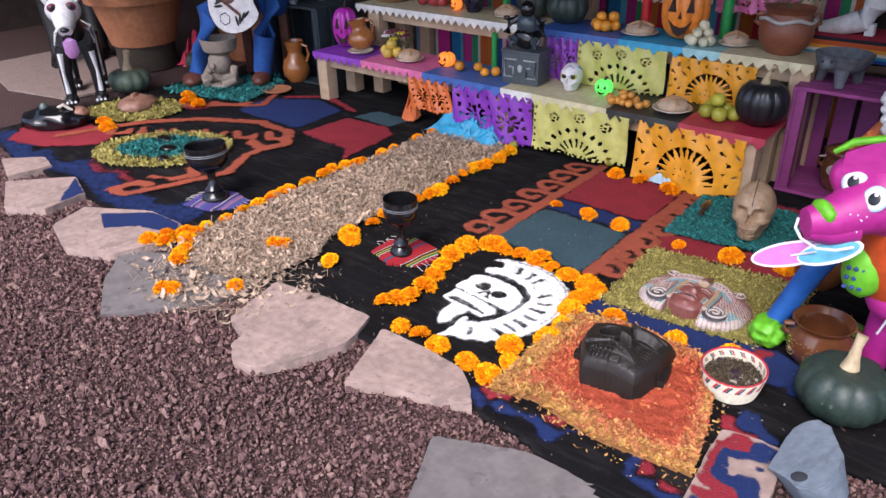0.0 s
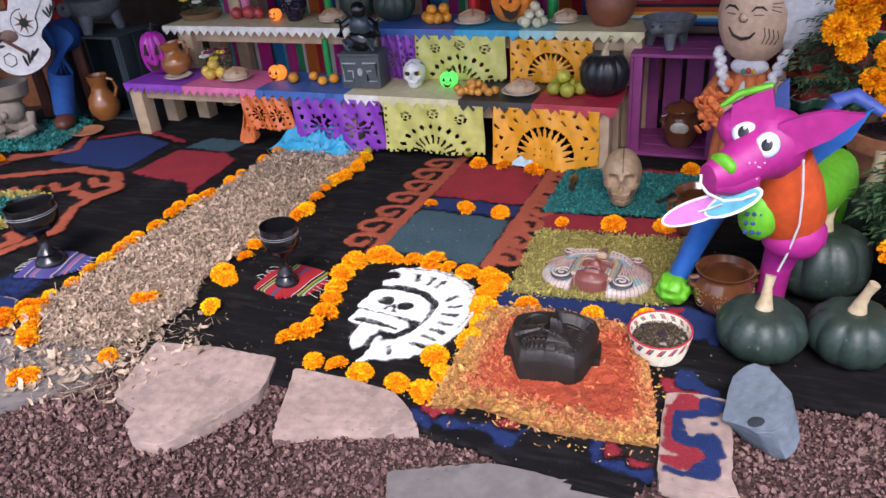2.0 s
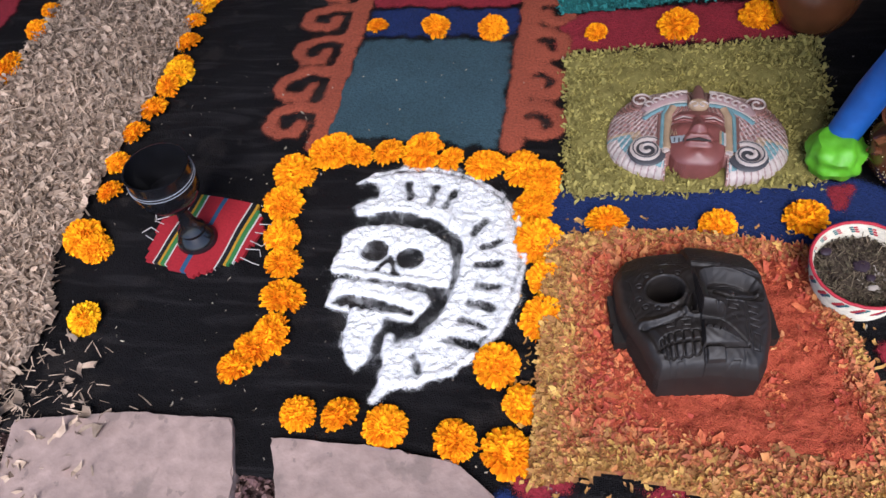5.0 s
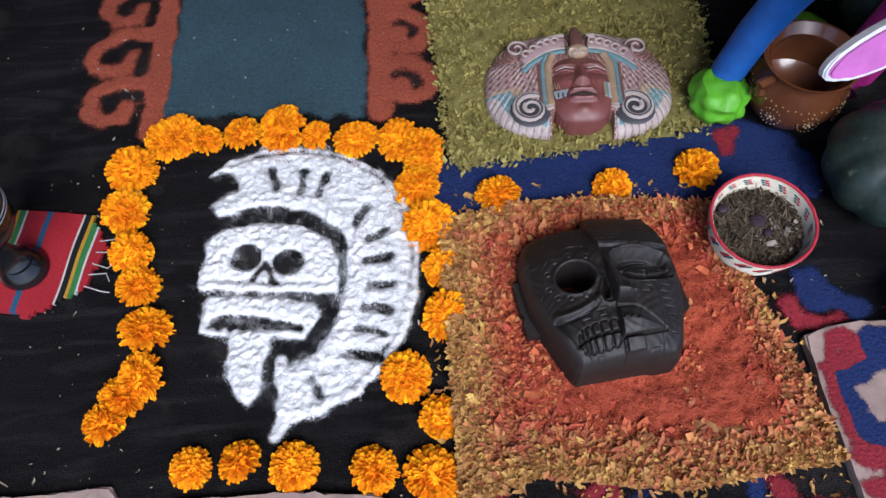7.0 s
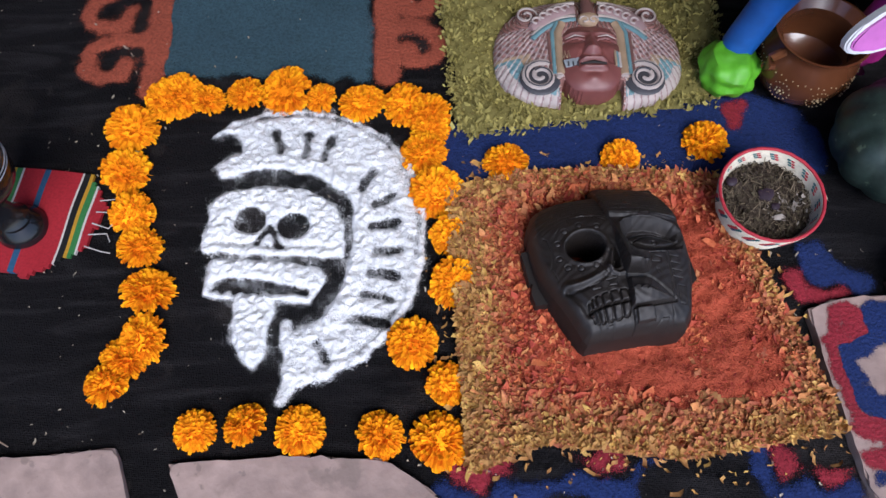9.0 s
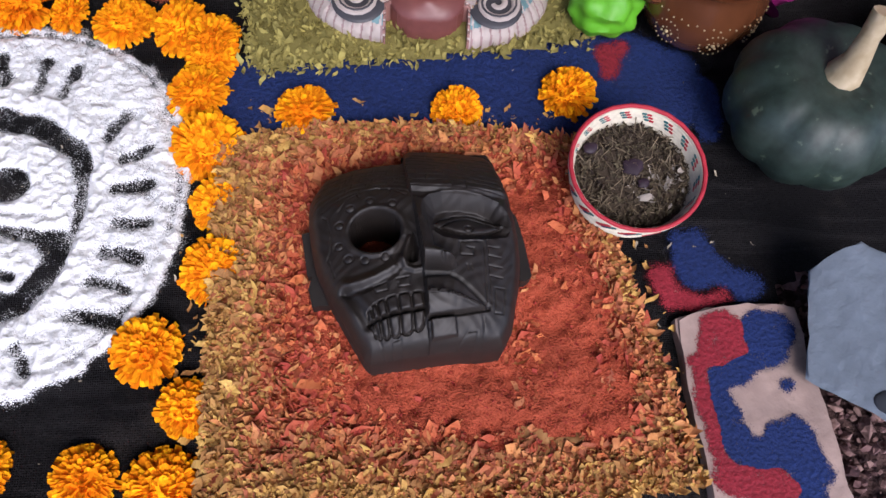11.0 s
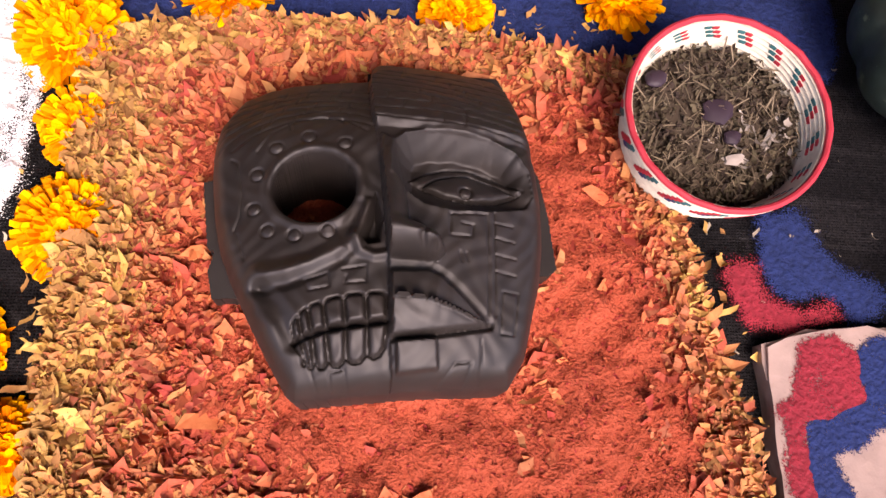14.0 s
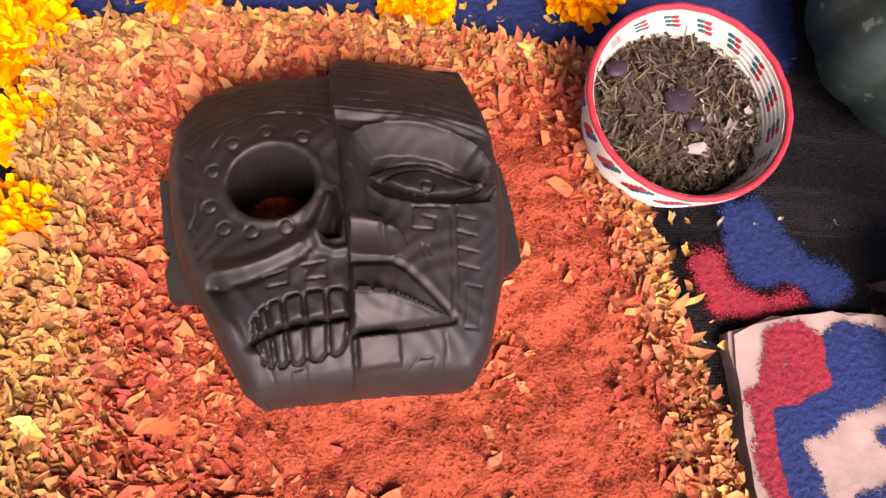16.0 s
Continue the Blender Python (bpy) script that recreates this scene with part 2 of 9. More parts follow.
def box(bm, size, at=(0, 0, 0), bevel=0.004, turn=None, taper=None):
    m = Matrix.Translation(at) @ (turn or Matrix()) @ Matrix.Diagonal((*size, 1))
    r = bmesh.ops.create_cube(bm, size=1, matrix=m)
    if taper:
        top = sorted(r["verts"], key=lambda v: -v.co.z)[:4]
        for v in top:
            v.co.x, v.co.y = at[0] + (v.co.x - at[0]) * taper, at[1] + (v.co.y - at[1]) * taper
    if bevel:
        edges = list({e for v in r["verts"] for e in v.link_edges})
        bmesh.ops.bevel(bm, geom=edges, offset=bevel, segments=2, affect='EDGES', profile=0.7)
    return bm


def lathe(bm, profile, seg=28, at=(0, 0, 0), ribs=0, rib=0.0, squash=1.0, turn=None):
    """A turned body from (radius, height) pairs; ribs give lobes like a squash."""
    rings = []
    for r, z in profile:
        ring = []
        for i in range(seg):
            a = 2 * math.pi * i / seg
            k = 1 + rib * (abs(math.cos(ribs * a / 2)) - 0.6) if ribs else 1
            v = Vector((r * k * math.cos(a), r * k * math.sin(a) * squash, z))
            if turn:
                v = turn @ v
            ring.append(bm.verts.new(v + Vector(at)))
        rings.append(ring)
    for a, b in zip(rings, rings[1:]):
        for i in range(seg):
            bm.faces.new((a[i], a[(i + 1) % seg], b[(i + 1) % seg], b[i]))
    for ring in (rings[0], rings[-1]):
        if len(set(tuple(round(c, 5) for c in v.co) for v in ring)) > 2:
            bm.faces.new(ring)
    return bm


def tube(bm, points, radii, seg=10, flat=1.0):
    """A bent, tapered rod through the points."""
    pts = [Vector(p) for p in points]
    if not hasattr(radii, "__len__"):
        radii = [radii] * len(pts)
    rings = []
    for i, p in enumerate(pts):
        d = (pts[min(i + 1, len(pts) - 1)] - pts[max(i - 1, 0)]).normalized()
        side = d.cross(Vector((0, 0, 1)) if abs(d.z) < 0.9 else Vector((0, 1, 0))).normalized()
        up = side.cross(d)
        rings.append([bm.verts.new(p + radii[i] * (math.cos(2 * math.pi * k / seg) * side + flat * math.sin(2 * math.pi * k / seg) * up)) for k in range(seg)])
    for a, b in zip(rings, rings[1:]):
        for k in range(seg):
            bm.faces.new((a[k], a[(k + 1) % seg], b[(k + 1) % seg], b[k]))
    bm.faces.new(rings[0])
    bm.faces.new(rings[-1])
    return bm


def ball(bm, at, size, sub=3, rough=0.0, scale=6.0, turn=None):
    r = bmesh.ops.create_icosphere(bm, subdivisions=sub, radius=1)
    for v in r["verts"]:
        k = 1 + rough * noise.noise(v.co * scale + Vector(at) * 7)
        c = Vector((v.co.x * size[0], v.co.y * size[1], v.co.z * size[2])) * k
        v.co = (turn @ c if turn else c) + Vector(at)
    return bm


def ragged(points, step=0.015, amount=0.004, seed=0):
    """A closed outline with its edges broken up."""
    out = []
    pts = [Vector((*p, 0)) for p in points]
    for a, b in zip(pts, pts[1:] + pts[:1]):
        n = max(1, int((b - a).length / step))
        for i in range(n):
            p = a.lerp(b, i / n)
            out.append((p.x + amount * noise.noise(Vector((p.x * 25, p.y * 25, seed))) + amount * 0.6 * random.uniform(-1, 1),
                        p.y + amount * noise.noise(Vector((p.x * 25, p.y * 25, seed + 9))) + amount * 0.6 * random.uniform(-1, 1)))
    return out


def prism(bm, outline, z0, z1, bevel=0.0):
    low = [bm.verts.new((x, y, z0)) for x, y in outline]
    high = [bm.verts.new((x, y, z1)) for x, y in outline]
    n = len(outline)
    bm.faces.new(low[::-1])
    top = bm.faces.new(high)
    for i in range(n):
        bm.faces.new((low[i], low[(i + 1) % n], high[(i + 1) % n], high[i]))
    if bevel:
        bmesh.ops.bevel(bm, geom=list(top.edges), offset=bevel, segments=2, affect='EDGES')
    return bm


def in_poly(points):
    def inside(x, y):
        r, j = False, len(points) - 1
        for i in range(len(points)):
            xi, yi, xj, yj = *points[i], *points[j]
            if (yi > y) != (yj > y) and x < (xj - xi) * (y - yi) / (yj - yi) + xi:
                r = not r
            j = i
        return r
    return inside


def in_stroke(points, width):
    pts = list(zip(points, points[1:]))

    def inside(x, y):
        for (ax, ay), (bx, by) in pts:
            dx, dy = bx - ax, by - ay
            k = max(0, min(1, ((x - ax) * dx + (y - ay) * dy) / (dx * dx + dy * dy + 1e-12)))
            if (x - ax - k * dx) ** 2 + (y - ay - k * dy) ** 2 < width * width / 4:
                return True
        return False
    return inside


def either(*fs):
    return lambda x, y: any(f(x, y) for f in fs)


def blur(a, k):
    for _ in range(2):
        for ax in (0, 1):
            p = np.pad(a, [(k, k) if d == ax else (0, 0) for d in (0, 1)], mode="edge")
            c = np.cumsum(np.insert(p, 0, 0, axis=ax), axis=ax)
            a = (np.take(c, range(2 * k + 1, c.shape[ax]), axis=ax) - np.take(c, range(0, c.shape[ax] - 2 * k - 1), axis=ax)) / (2 * k + 1)
    return a


def powder(name, inside, area, cell, height, mat, base=0.005, fuzz=0.006, lumps=40, spread=0.008, relief=0.5, dense=1.0, least=0.06, halo=0.0):
    """Loose powder laid on the cloth in a drawn shape; its cover thins out towards the edges."""
    x0, y0, x1, y1 = area[0] - 0.03, area[1] - 0.03, area[2] + 0.03, area[3] + 0.03
    nx, ny = int((x1 - x0) / cell) + 1, int((y1 - y0) / cell) + 1
    C = np.zeros((nx, ny))
    for i in range(nx):
        for j in range(ny):
            x, y = x0 + i * cell, y0 + j * cell
            w = Vector((x * 45, y * 45, 3.3))
            C[i, j] = float(inside(x + fuzz * noise.noise(w), y + fuzz * noise.noise(w + Vector((9, 9, 9)))))
    wide = blur(C, max(2, round(spread * 2.2 / cell)))
    C = dense * (0.72 * blur(C, max(1, round(spread * 0.45 / cell))) + 0.28 * wide)
    if halo:
        C = np.maximum(C, halo * blur(C, round(0.018 / cell)))
    idx, verts, faces, cover = -np.ones((nx, ny), int), [], [], []

    def corner(i, j):
        if idx[i, j] < 0:
            x, y, c = x0 + i * cell, y0 + j * cell, C[i, j]
            idx[i, j] = len(verts)
            k = max(0, c - 0.3) / 0.7
            verts.append((x, y, base + height * k * (1 - relief + relief * (0.5 + noise.noise(Vector((x * lumps, y * lumps, 1)))) + 0.3 * relief * random.uniform(-1, 1))))
            cover.append(float(c))
        return int(idx[i, j])
    for i in range(nx - 1):
        for j in range(ny - 1):
            if max(C[i, j], C[i + 1, j], C[i, j + 1], C[i + 1, j + 1]) > least:
                faces.append((corner(i, j), corner(i + 1, j), corner(i + 1, j + 1), corner(i, j + 1)))
    ob = mesh_object(name, verts, faces, mat, smooth=True)
    at = ob.data.attributes.new("cover", 'FLOAT', 'POINT')
    at.data.foreach_set("value", cover)
    return ob


def swarm(name, shape_v, shape_f, places, turns, sizes, mat, parent=None):
    """Many small loose pieces in one mesh: the shape at each place, turned by Euler angles and scaled per axis."""
    V, F = np.array(shape_v, float), np.array(shape_f, int)
    P, T, S = np.array(places, float), np.array(turns, float), np.array(sizes, float)
    n = len(P)
    cx, cy, cz, sx, sy, sz = *np.cos(T).T, *np.sin(T).T
    R = np.empty((n, 3, 3))
    R[:, 0] = np.stack((cy * cz, sx * sy * cz - cx * sz, cx * sy * cz + sx * sz), 1)
    R[:, 1] = np.stack((cy * sz, sx * sy * sz + cx * cz, cx * sy * sz - sx * cz), 1)
    R[:, 2] = np.stack((-sy, sx * cy, cx * cy), 1)
    W = np.einsum("nij,nvj->nvi", R, V[None] * S[:, None]) + P[:, None]
    faces = (F[None] + np.arange(n)[:, None, None] * len(V)).reshape(-1, F.shape[1])
    return mesh_object(name, W.reshape(-1, 3).tolist(), faces.tolist(), mat, parent)


STONE_V = [(1, 0, 0.1), (0.1, 0.9, -0.1), (-0.9, 0.2, 0), (-0.1, -1, 0.1), (0.1, 0.1, 0.8), (0, 0, -0.8), (0.6, 0.55, 0.35), (-0.6, -0.5, 0.4)]
STONE_F = [(0, 6, 4), (6, 1, 4), (1, 2, 4), (2, 7, 4), (7, 3, 4), (3, 0, 4), (0, 1, 6), (2, 3, 7), (1, 0, 5), (2, 1, 5), (3, 2, 5), (0, 3, 5)]
FLAKE_V = [(-1.10, -0.58, 0.42), (-0.45, -0.50, 0.0), (0.36, -0.72, -0.10), (0.85, -0.42, 0.34), (-0.72, 0.30, 0.58), (-0.30, 0.56, 0.12), (0.45, 0.44, 0.04), (1.20, 0.46, 0.55)]
FLAKE_F = [(0, 1, 5, 4), (1, 2, 6, 5), (2, 3, 7, 6)]
STRAW_V = [(-1, 0.08, 0), (-1, -0.08, 0), (0, -0.10, 0.08), (0, 0.10, 0.08), (1, -0.06, 0), (1, 0.06, 0)]
STRAW_F = [(0, 1, 2, 3), (3, 2, 4, 5)]


def shavings(name, n, inside, area, low, high, size, mat, parent=None, flat=0.6, surface=None, shape=(FLAKE_V, FLAKE_F), stretch=(1.6, 1.0)):
    P, T, S = [], [], []
    while len(P) < n:
        x, y = random.uniform(area[0], area[2]), random.uniform(area[1], area[3])
        if not inside(x, y):
            continue
        z = (surface(x, y) if surface else 0) + random.uniform(low, high)
        P.append((x, y, z))
        T.append((random.gauss(0, flat), random.gauss(0, flat), random.uniform(0, 6.3)))
        s = size * min(1.75, 0.85 * math.exp(random.gauss(0, 0.42)))
        S.append((s * random.uniform(0.6, stretch[0]), s * random.uniform(0.5, stretch[1]), s))
    return swarm(name, *shape, P, T, S, mat, parent)


# ---- ground ----
def ground_sheet():
    verts, faces = [], []
    xs = [-60, -25, -12, -7] + [-5 + 0.1 * i for i in range(76)] + [4, 7, 12, 25, 60]
    ys = [-60, -25, -10, -5, -3] + [-1.5 + 0.1 * i for i in range(61)] + [6, 9, 15, 30, 60]
    for x in xs:
        for y in ys:
            z = -0.022 + 0.006 * noise.noise(Vector((x * 2.2, y * 2.2, 0)))
            verts.append((x, y, z))
    k = len(ys)
    for i in range(len(xs) - 1):
        for j in range(k - 1):
            faces.append((i * k + j, (i + 1) * k + j, (i + 1) * k + j + 1, i * k + j + 1))
    return tagged(mesh_object("ground", verts, faces, M["soil"], smooth=True), "dark reddish soil under the volcanic gravel", "ground", kind="structure")


ground_sheet()
rng = np.random.default_rng(4)
n = 120000
gx, gy = rng.uniform(-3.4, 0.6, n), rng.uniform(0.30, 2.0, n)
ok = (gy < 1.43) | (gx < -2.9) | (gx > 0.02)
gx, gy = gx[ok], gy[ok]
n = len(gx)
s = 0.0038 * np.exp(rng.normal(0, 0.42, n))
tagged(swarm("gravel", STONE_V, STONE_F, np.stack((gx, gy, -0.020 + s * 0.5 + rng.uniform(0, 0.006, n)), 1), rng.uniform(0, 6.3, (n, 3)),
             np.stack((s * rng.uniform(0.8, 1.5, n), s * rng.uniform(0.7, 1.2, n), s * rng.uniform(0.6, 1, n)), 1), M["gravel"]),
       "loose dark red volcanic gravel on the ground", "gravel", kind="stuff")


def cloth_sheet(name, outline, label, base=0.0):
    """A cloth on the ground with soft folds and a ragged hem."""
    inside = in_poly(outline)
    xs, ys = [p[0] for p in outline], [p[1] for p in outline]
    c = 0.0125
    nx, ny = int((max(xs) - min(xs)) / c) + 1, int((max(ys) - min(ys)) / c) + 1
    idx, verts, faces = {}, [], []

    def v(i, j):
        if (i, j) not in idx:
            x, y = min(xs) + i * c, min(ys) + j * c
            f = 0.0030 * noise.noise(Vector((x * 5, y * 16, 0))) + 0.0022 * noise.noise(Vector((x * 9 + y * 14, y * 40 - x * 12, 4))) + 0.0020 * abs(noise.noise(Vector((x * 4 + 3, y * 26 + x * 6, 9)))) ** 0.5 + 0.001 * noise.noise(Vector((x * 30, y * 30, 2)))
            idx[i, j] = len(verts)
            verts.append((x, y + 0.006 * noise.noise(Vector((x * 6, 0, 5))), base + f))
        return idx[i, j]
    for i in range(nx):
        for j in range(ny):
            x, y = min(xs) + (i + 0.5) * c, min(ys) + (j + 0.5) * c
            if inside(x + 0.012 * noise.noise(Vector((x * 9, y * 9, 1))), y + 0.012 * noise.noise(Vector((x * 9, y * 9, 7)))):
                faces.append((v(i, j), v(i + 1, j), v(i + 1, j + 1), v(i, j + 1)))
    ob = mesh_object(name, verts, faces, M["cloth"], smooth=True)
    so = ob.modifiers.new("thickness", 'SOLIDIFY')
    so.thickness, so.offset = 0.018, -1
    return tagged(ob, label, "cloth")


cloth_sheet("ground_cloth", [(-3.5, 1.42), (-2.5, 1.36), (-1.3, 1.36), (-0.6, 1.30), (-0.14, 1.22), (0.02, 1.58), (0.32, 1.62), (0.75, 1.7), (0.75, 3.3), (-3.5, 3.3)],
            "black woven cloth spread over the ground")


def in_ellipse(cx, cy, rx, ry, turn=0.0):
    c, s_ = math.cos(turn), math.sin(turn)
    return lambda x, y: (((x - cx) * c + (y - cy) * s_) / rx) ** 2 + ((-(x - cx) * s_ + (y - cy) * c) / ry) ** 2 < 1


# ---- stones along the front ----
def slab(outline, thick, mat, label, paint=(), tilt=(0, 0), seed=0):
    cx, cy = sum(p[0] for p in outline) / len(outline), sum(p[1] for p in outline) / len(outline)
    root = thing("flagstone", pose(cx, cy, -0.018, tilt[0], tilt[1], 0), label, "flagstone", "flagstones along the front")
    loc = [(x - cx, y - cy) for x, y in outline]
    bm = prism(bmesh.new(), ragged(loc, 0.012, 0.0020, seed), 0, thick, 0.003)
    bmesh.ops.triangulate(bm, faces=[f for f in bm.faces if len(f.verts) > 4])
    part("slab", bm, mat, root)
    for mat_name, shape in paint:
        f = shape if callable(shape) else in_poly([(x - cx, y - cy) for x, y in shape])
        g = in_poly(loc)
        xs, ys = [p[0] for p in loc], [p[1] for p in loc]
        ob = powder("painted_patch", lambda x, y: float(f(x, y)) if g(x - 0.004, y) and g(x + 0.004, y) and g(x, y - 0.004) and g(x, y + 0.004) else 0.0, (min(xs), min(ys), max(xs), max(ys)), 0.003, 0.0006, M[mat_name], thick + 0.0008, 0.006, spread=0.005)
        ob.parent = root
    return root


slab([(-1.344, 1.371), (-1.16, 1.40), (-1.004, 1.406), (-0.975, 1.33), (-0.965, 1.276), (-1.0, 1.19), (-1.023, 1.143), (-1.072, 1.069), (-1.14, 1.065), (-1.194, 1.102), (-1.20, 1.145), (-1.237, 1.154), (-1.295, 1.174)],
     0.030, M["flagstone"], "broken pink flagstone with dark specks, lying on gravel", seed=1)
slab([(-0.935, 1.385), (-0.80, 1.385), (-0.676, 1.377), (-0.62, 1.34), (-0.571, 1.285), (-0.70, 1.24), (-0.778, 1.215), (-0.856, 1.169)],
     0.030, M["flagstone"], "smooth pink flagstone with a pointed corner, lying on gravel", seed=2)
slab([(-1.91, 1.215), (-1.675, 1.341), (-1.40, 1.33), (-1.415, 1.20), (-1.61, 0.975), (-1.78, 1.08)], 0.018, M["greystone"], "flat grey flagstone sprinkled with shavings", seed=3)
slab([(-0.585, 1.165), (-0.395, 1.25), (-0.153, 1.25), (-0.02, 1.12), (-0.14, 1.0), (-0.50, 0.98)], 0.018, M["greystone"], "flat grey flagstone sunk in gravel", seed=4)
slab([(-2.247, 1.155), (-2.30, 1.295), (-2.08, 1.42), (-1.90, 1.425), (-1.83, 1.325), (-1.891, 1.165), (-2.05, 1.10)], 0.03, M["flagstone"], "pink flagstone dusted with blue and red sand",
     [("navy_on_stone", [(-2.2, 1.30), (-2.05, 1.42), (-1.9, 1.43), (-1.86, 1.36), (-2.0, 1.33), (-2.08, 1.25)])], seed=5)
slab([(-2.78, 1.23), (-2.60, 1.42), (-2.42, 1.36), (-2.40, 1.20), (-2.533, 1.12)], 0.03, M["flagstone"], "pale pink flagstone dusted with blue sand",
     [("navy_on_stone", [(-2.6, 1.42), (-2.42, 1.38), (-2.40, 1.25), (-2.5, 1.33)])], seed=6)
slab([(-3.05, 1.33), (-2.92, 1.45), (-2.80, 1.42), (-2.83, 1.26)], 0.03, M["flagstone"], "small pale pink flagstone on gravel", seed=7)
zig_red = in_poly([(-0.080, 1.540), (-0.050, 1.542), (-0.039, 1.534), (-0.039, 1.516), (-0.035, 1.503), (-0.062, 1.491), (-0.083, 1.490), (-0.086, 1.464), (-0.084, 1.431), (-0.082, 1.405), (-0.076, 1.395), (-0.031, 1.390), (-0.021, 1.378), (-0.010, 1.371), (-0.024, 1.358), (-0.034, 1.345), (-0.030, 1.330), (-0.045, 1.327), (-0.069, 1.333), (-0.095, 1.331), (-0.096, 1.350), (-0.064, 1.354), (-0.054, 1.371), (-0.091, 1.374), (-0.099, 1.387), (-0.103, 1.426), (-0.106, 1.466), (-0.108, 1.494), (-0.101, 1.501), (-0.086, 1.503)])
zig_blue = either(in_poly([(-0.038, 1.539), (-0.021, 1.544), (0.006, 1.542), (0.011, 1.527), (0.002, 1.499), (-0.014, 1.492), (-0.029, 1.488), (-0.049, 1.477), (-0.068, 1.473), (-0.069, 1.450), (-0.060, 1.433), (-0.052, 1.410), (-0.039, 1.418), (-0.030, 1.430), (-0.005, 1.437), (0.006, 1.428), (0.009, 1.404), (0.021, 1.388), (0.027, 1.381), (0.009, 1.380), (0.004, 1.367), (0.014, 1.354), (0.012, 1.324), (0.007, 1.312), (-0.086, 1.317), (-0.076, 1.329), (-0.046, 1.322), (-0.029, 1.328), (-0.032, 1.345), (-0.011, 1.369), (-0.021, 1.380), (-0.031, 1.391), (-0.074, 1.395), (-0.081, 1.408), (-0.083, 1.434), (-0.084, 1.464), (-0.081, 1.488), (-0.061, 1.490), (-0.033, 1.503), (-0.038, 1.518)]),
                  in_poly([(-0.008, 1.476), (0.002, 1.471), (-0.003, 1.458), (-0.010, 1.462)]))


def paled(shape, seed):
    """A painted shape on the stone, thinned in patches."""
    near = lambda x, y: any(shape(x + cxp + a, y + cyp + b) for a, b in ((0, 0), (0.004, 0), (-0.004, 0), (0, 0.004), (0, -0.004)))
    return lambda x, y: near(x, y) and (0.9 if noise.noise(Vector((x * 120, y * 120, seed))) > -0.25 else 0.5)


STONE = [(-0.107, 1.540), (-0.074, 1.550), (-0.041, 1.552), (-0.003, 1.555), (0.021, 1.551), (0.025, 1.535), (0.018, 1.489), (0.028, 1.466), (0.033, 1.433), (0.034, 1.386), (0.036, 1.348), (0.038, 1.314), (0.055, 1.290), (-0.02, 1.279), (-0.085, 1.285), (-0.095, 1.325), (-0.100, 1.400), (-0.105, 1.455)]
cxp, cyp = sum(p[0] for p in STONE) / len(STONE), sum(p[1] for p in STONE) / len(STONE)
slab(STONE, 0.034, M["flagstone"], "pink flagstone painted with a red and blue stepped pattern", [("red_on_stone", paled(zig_red, 2)), ("navy_on_stone", paled(zig_blue, 7))], seed=8)


def rock():
    """A broken block with one broad flat face, leaning back."""
    face = [(0.029, -0.010), (0.059, -0.018), (0.086, -0.026), (0.120, -0.023), (0.137, -0.007), (0.141, 0.034), (0.121, 0.070), (0.096, 0.092), (0.052, 0.130), (0.018, 0.140), (0.005, 0.129), (-0.021, 0.103), (-0.009, 0.049), (0.000, -0.003)]
    bm = bmesh.new()
    prism(bm, face, -0.085, 0.0, 0.003)
    for v in bm.verts:
        k = -v.co.z / 0.085
        v.co.x += (0.052 - v.co.x) * 0.30 * k
        v.co.y -= 0.25 * k * max(0, v.co.y)
    bmesh.ops.triangulate(bm, faces=[f for f in bm.faces if len(f.verts) > 4])
    bmesh.ops.subdivide_edges(bm, edges=[e for e in bm.edges if e.calc_length() > 0.016], cuts=3, use_grid_fill=True)
    for v in bm.verts:
        v.co += Vector((noise.noise(v.co * 40), noise.noise(v.co * 40 + Vector((7, 7, 7))), 1.1 * noise.noise(v.co * 28 + Vector((3, 3, 3))))) * 0.0032
    turn = Matrix(((0.7975, 0.2447, -0.5515), (-0.4060, 0.8938, -0.1905), (0.4463, 0.3758, 0.8122))).to_4x4()
    root = thing("rock", Matrix.Translation((0.006, 1.475, 0.033)) @ turn, "angular blue-grey stone with a flat dark spot standing on gravel", "rock")
    part("stone", bm, coloured("bluish_stone", (0.26, 0.31, 0.37), 0.9, bump=1.0, grain=45, stain_amount=0.55), root)
    # thin dark lens laid on the broad face
    part("spot", ball(bmesh.new(), (0.078, -0.004, 0.000), (0.0185, 0.0125, 0.0035), 3, 0.1), coloured("dark_spot", (0.045, 0.05, 0.06), 0.9), root, "flat dark spot")


rock()

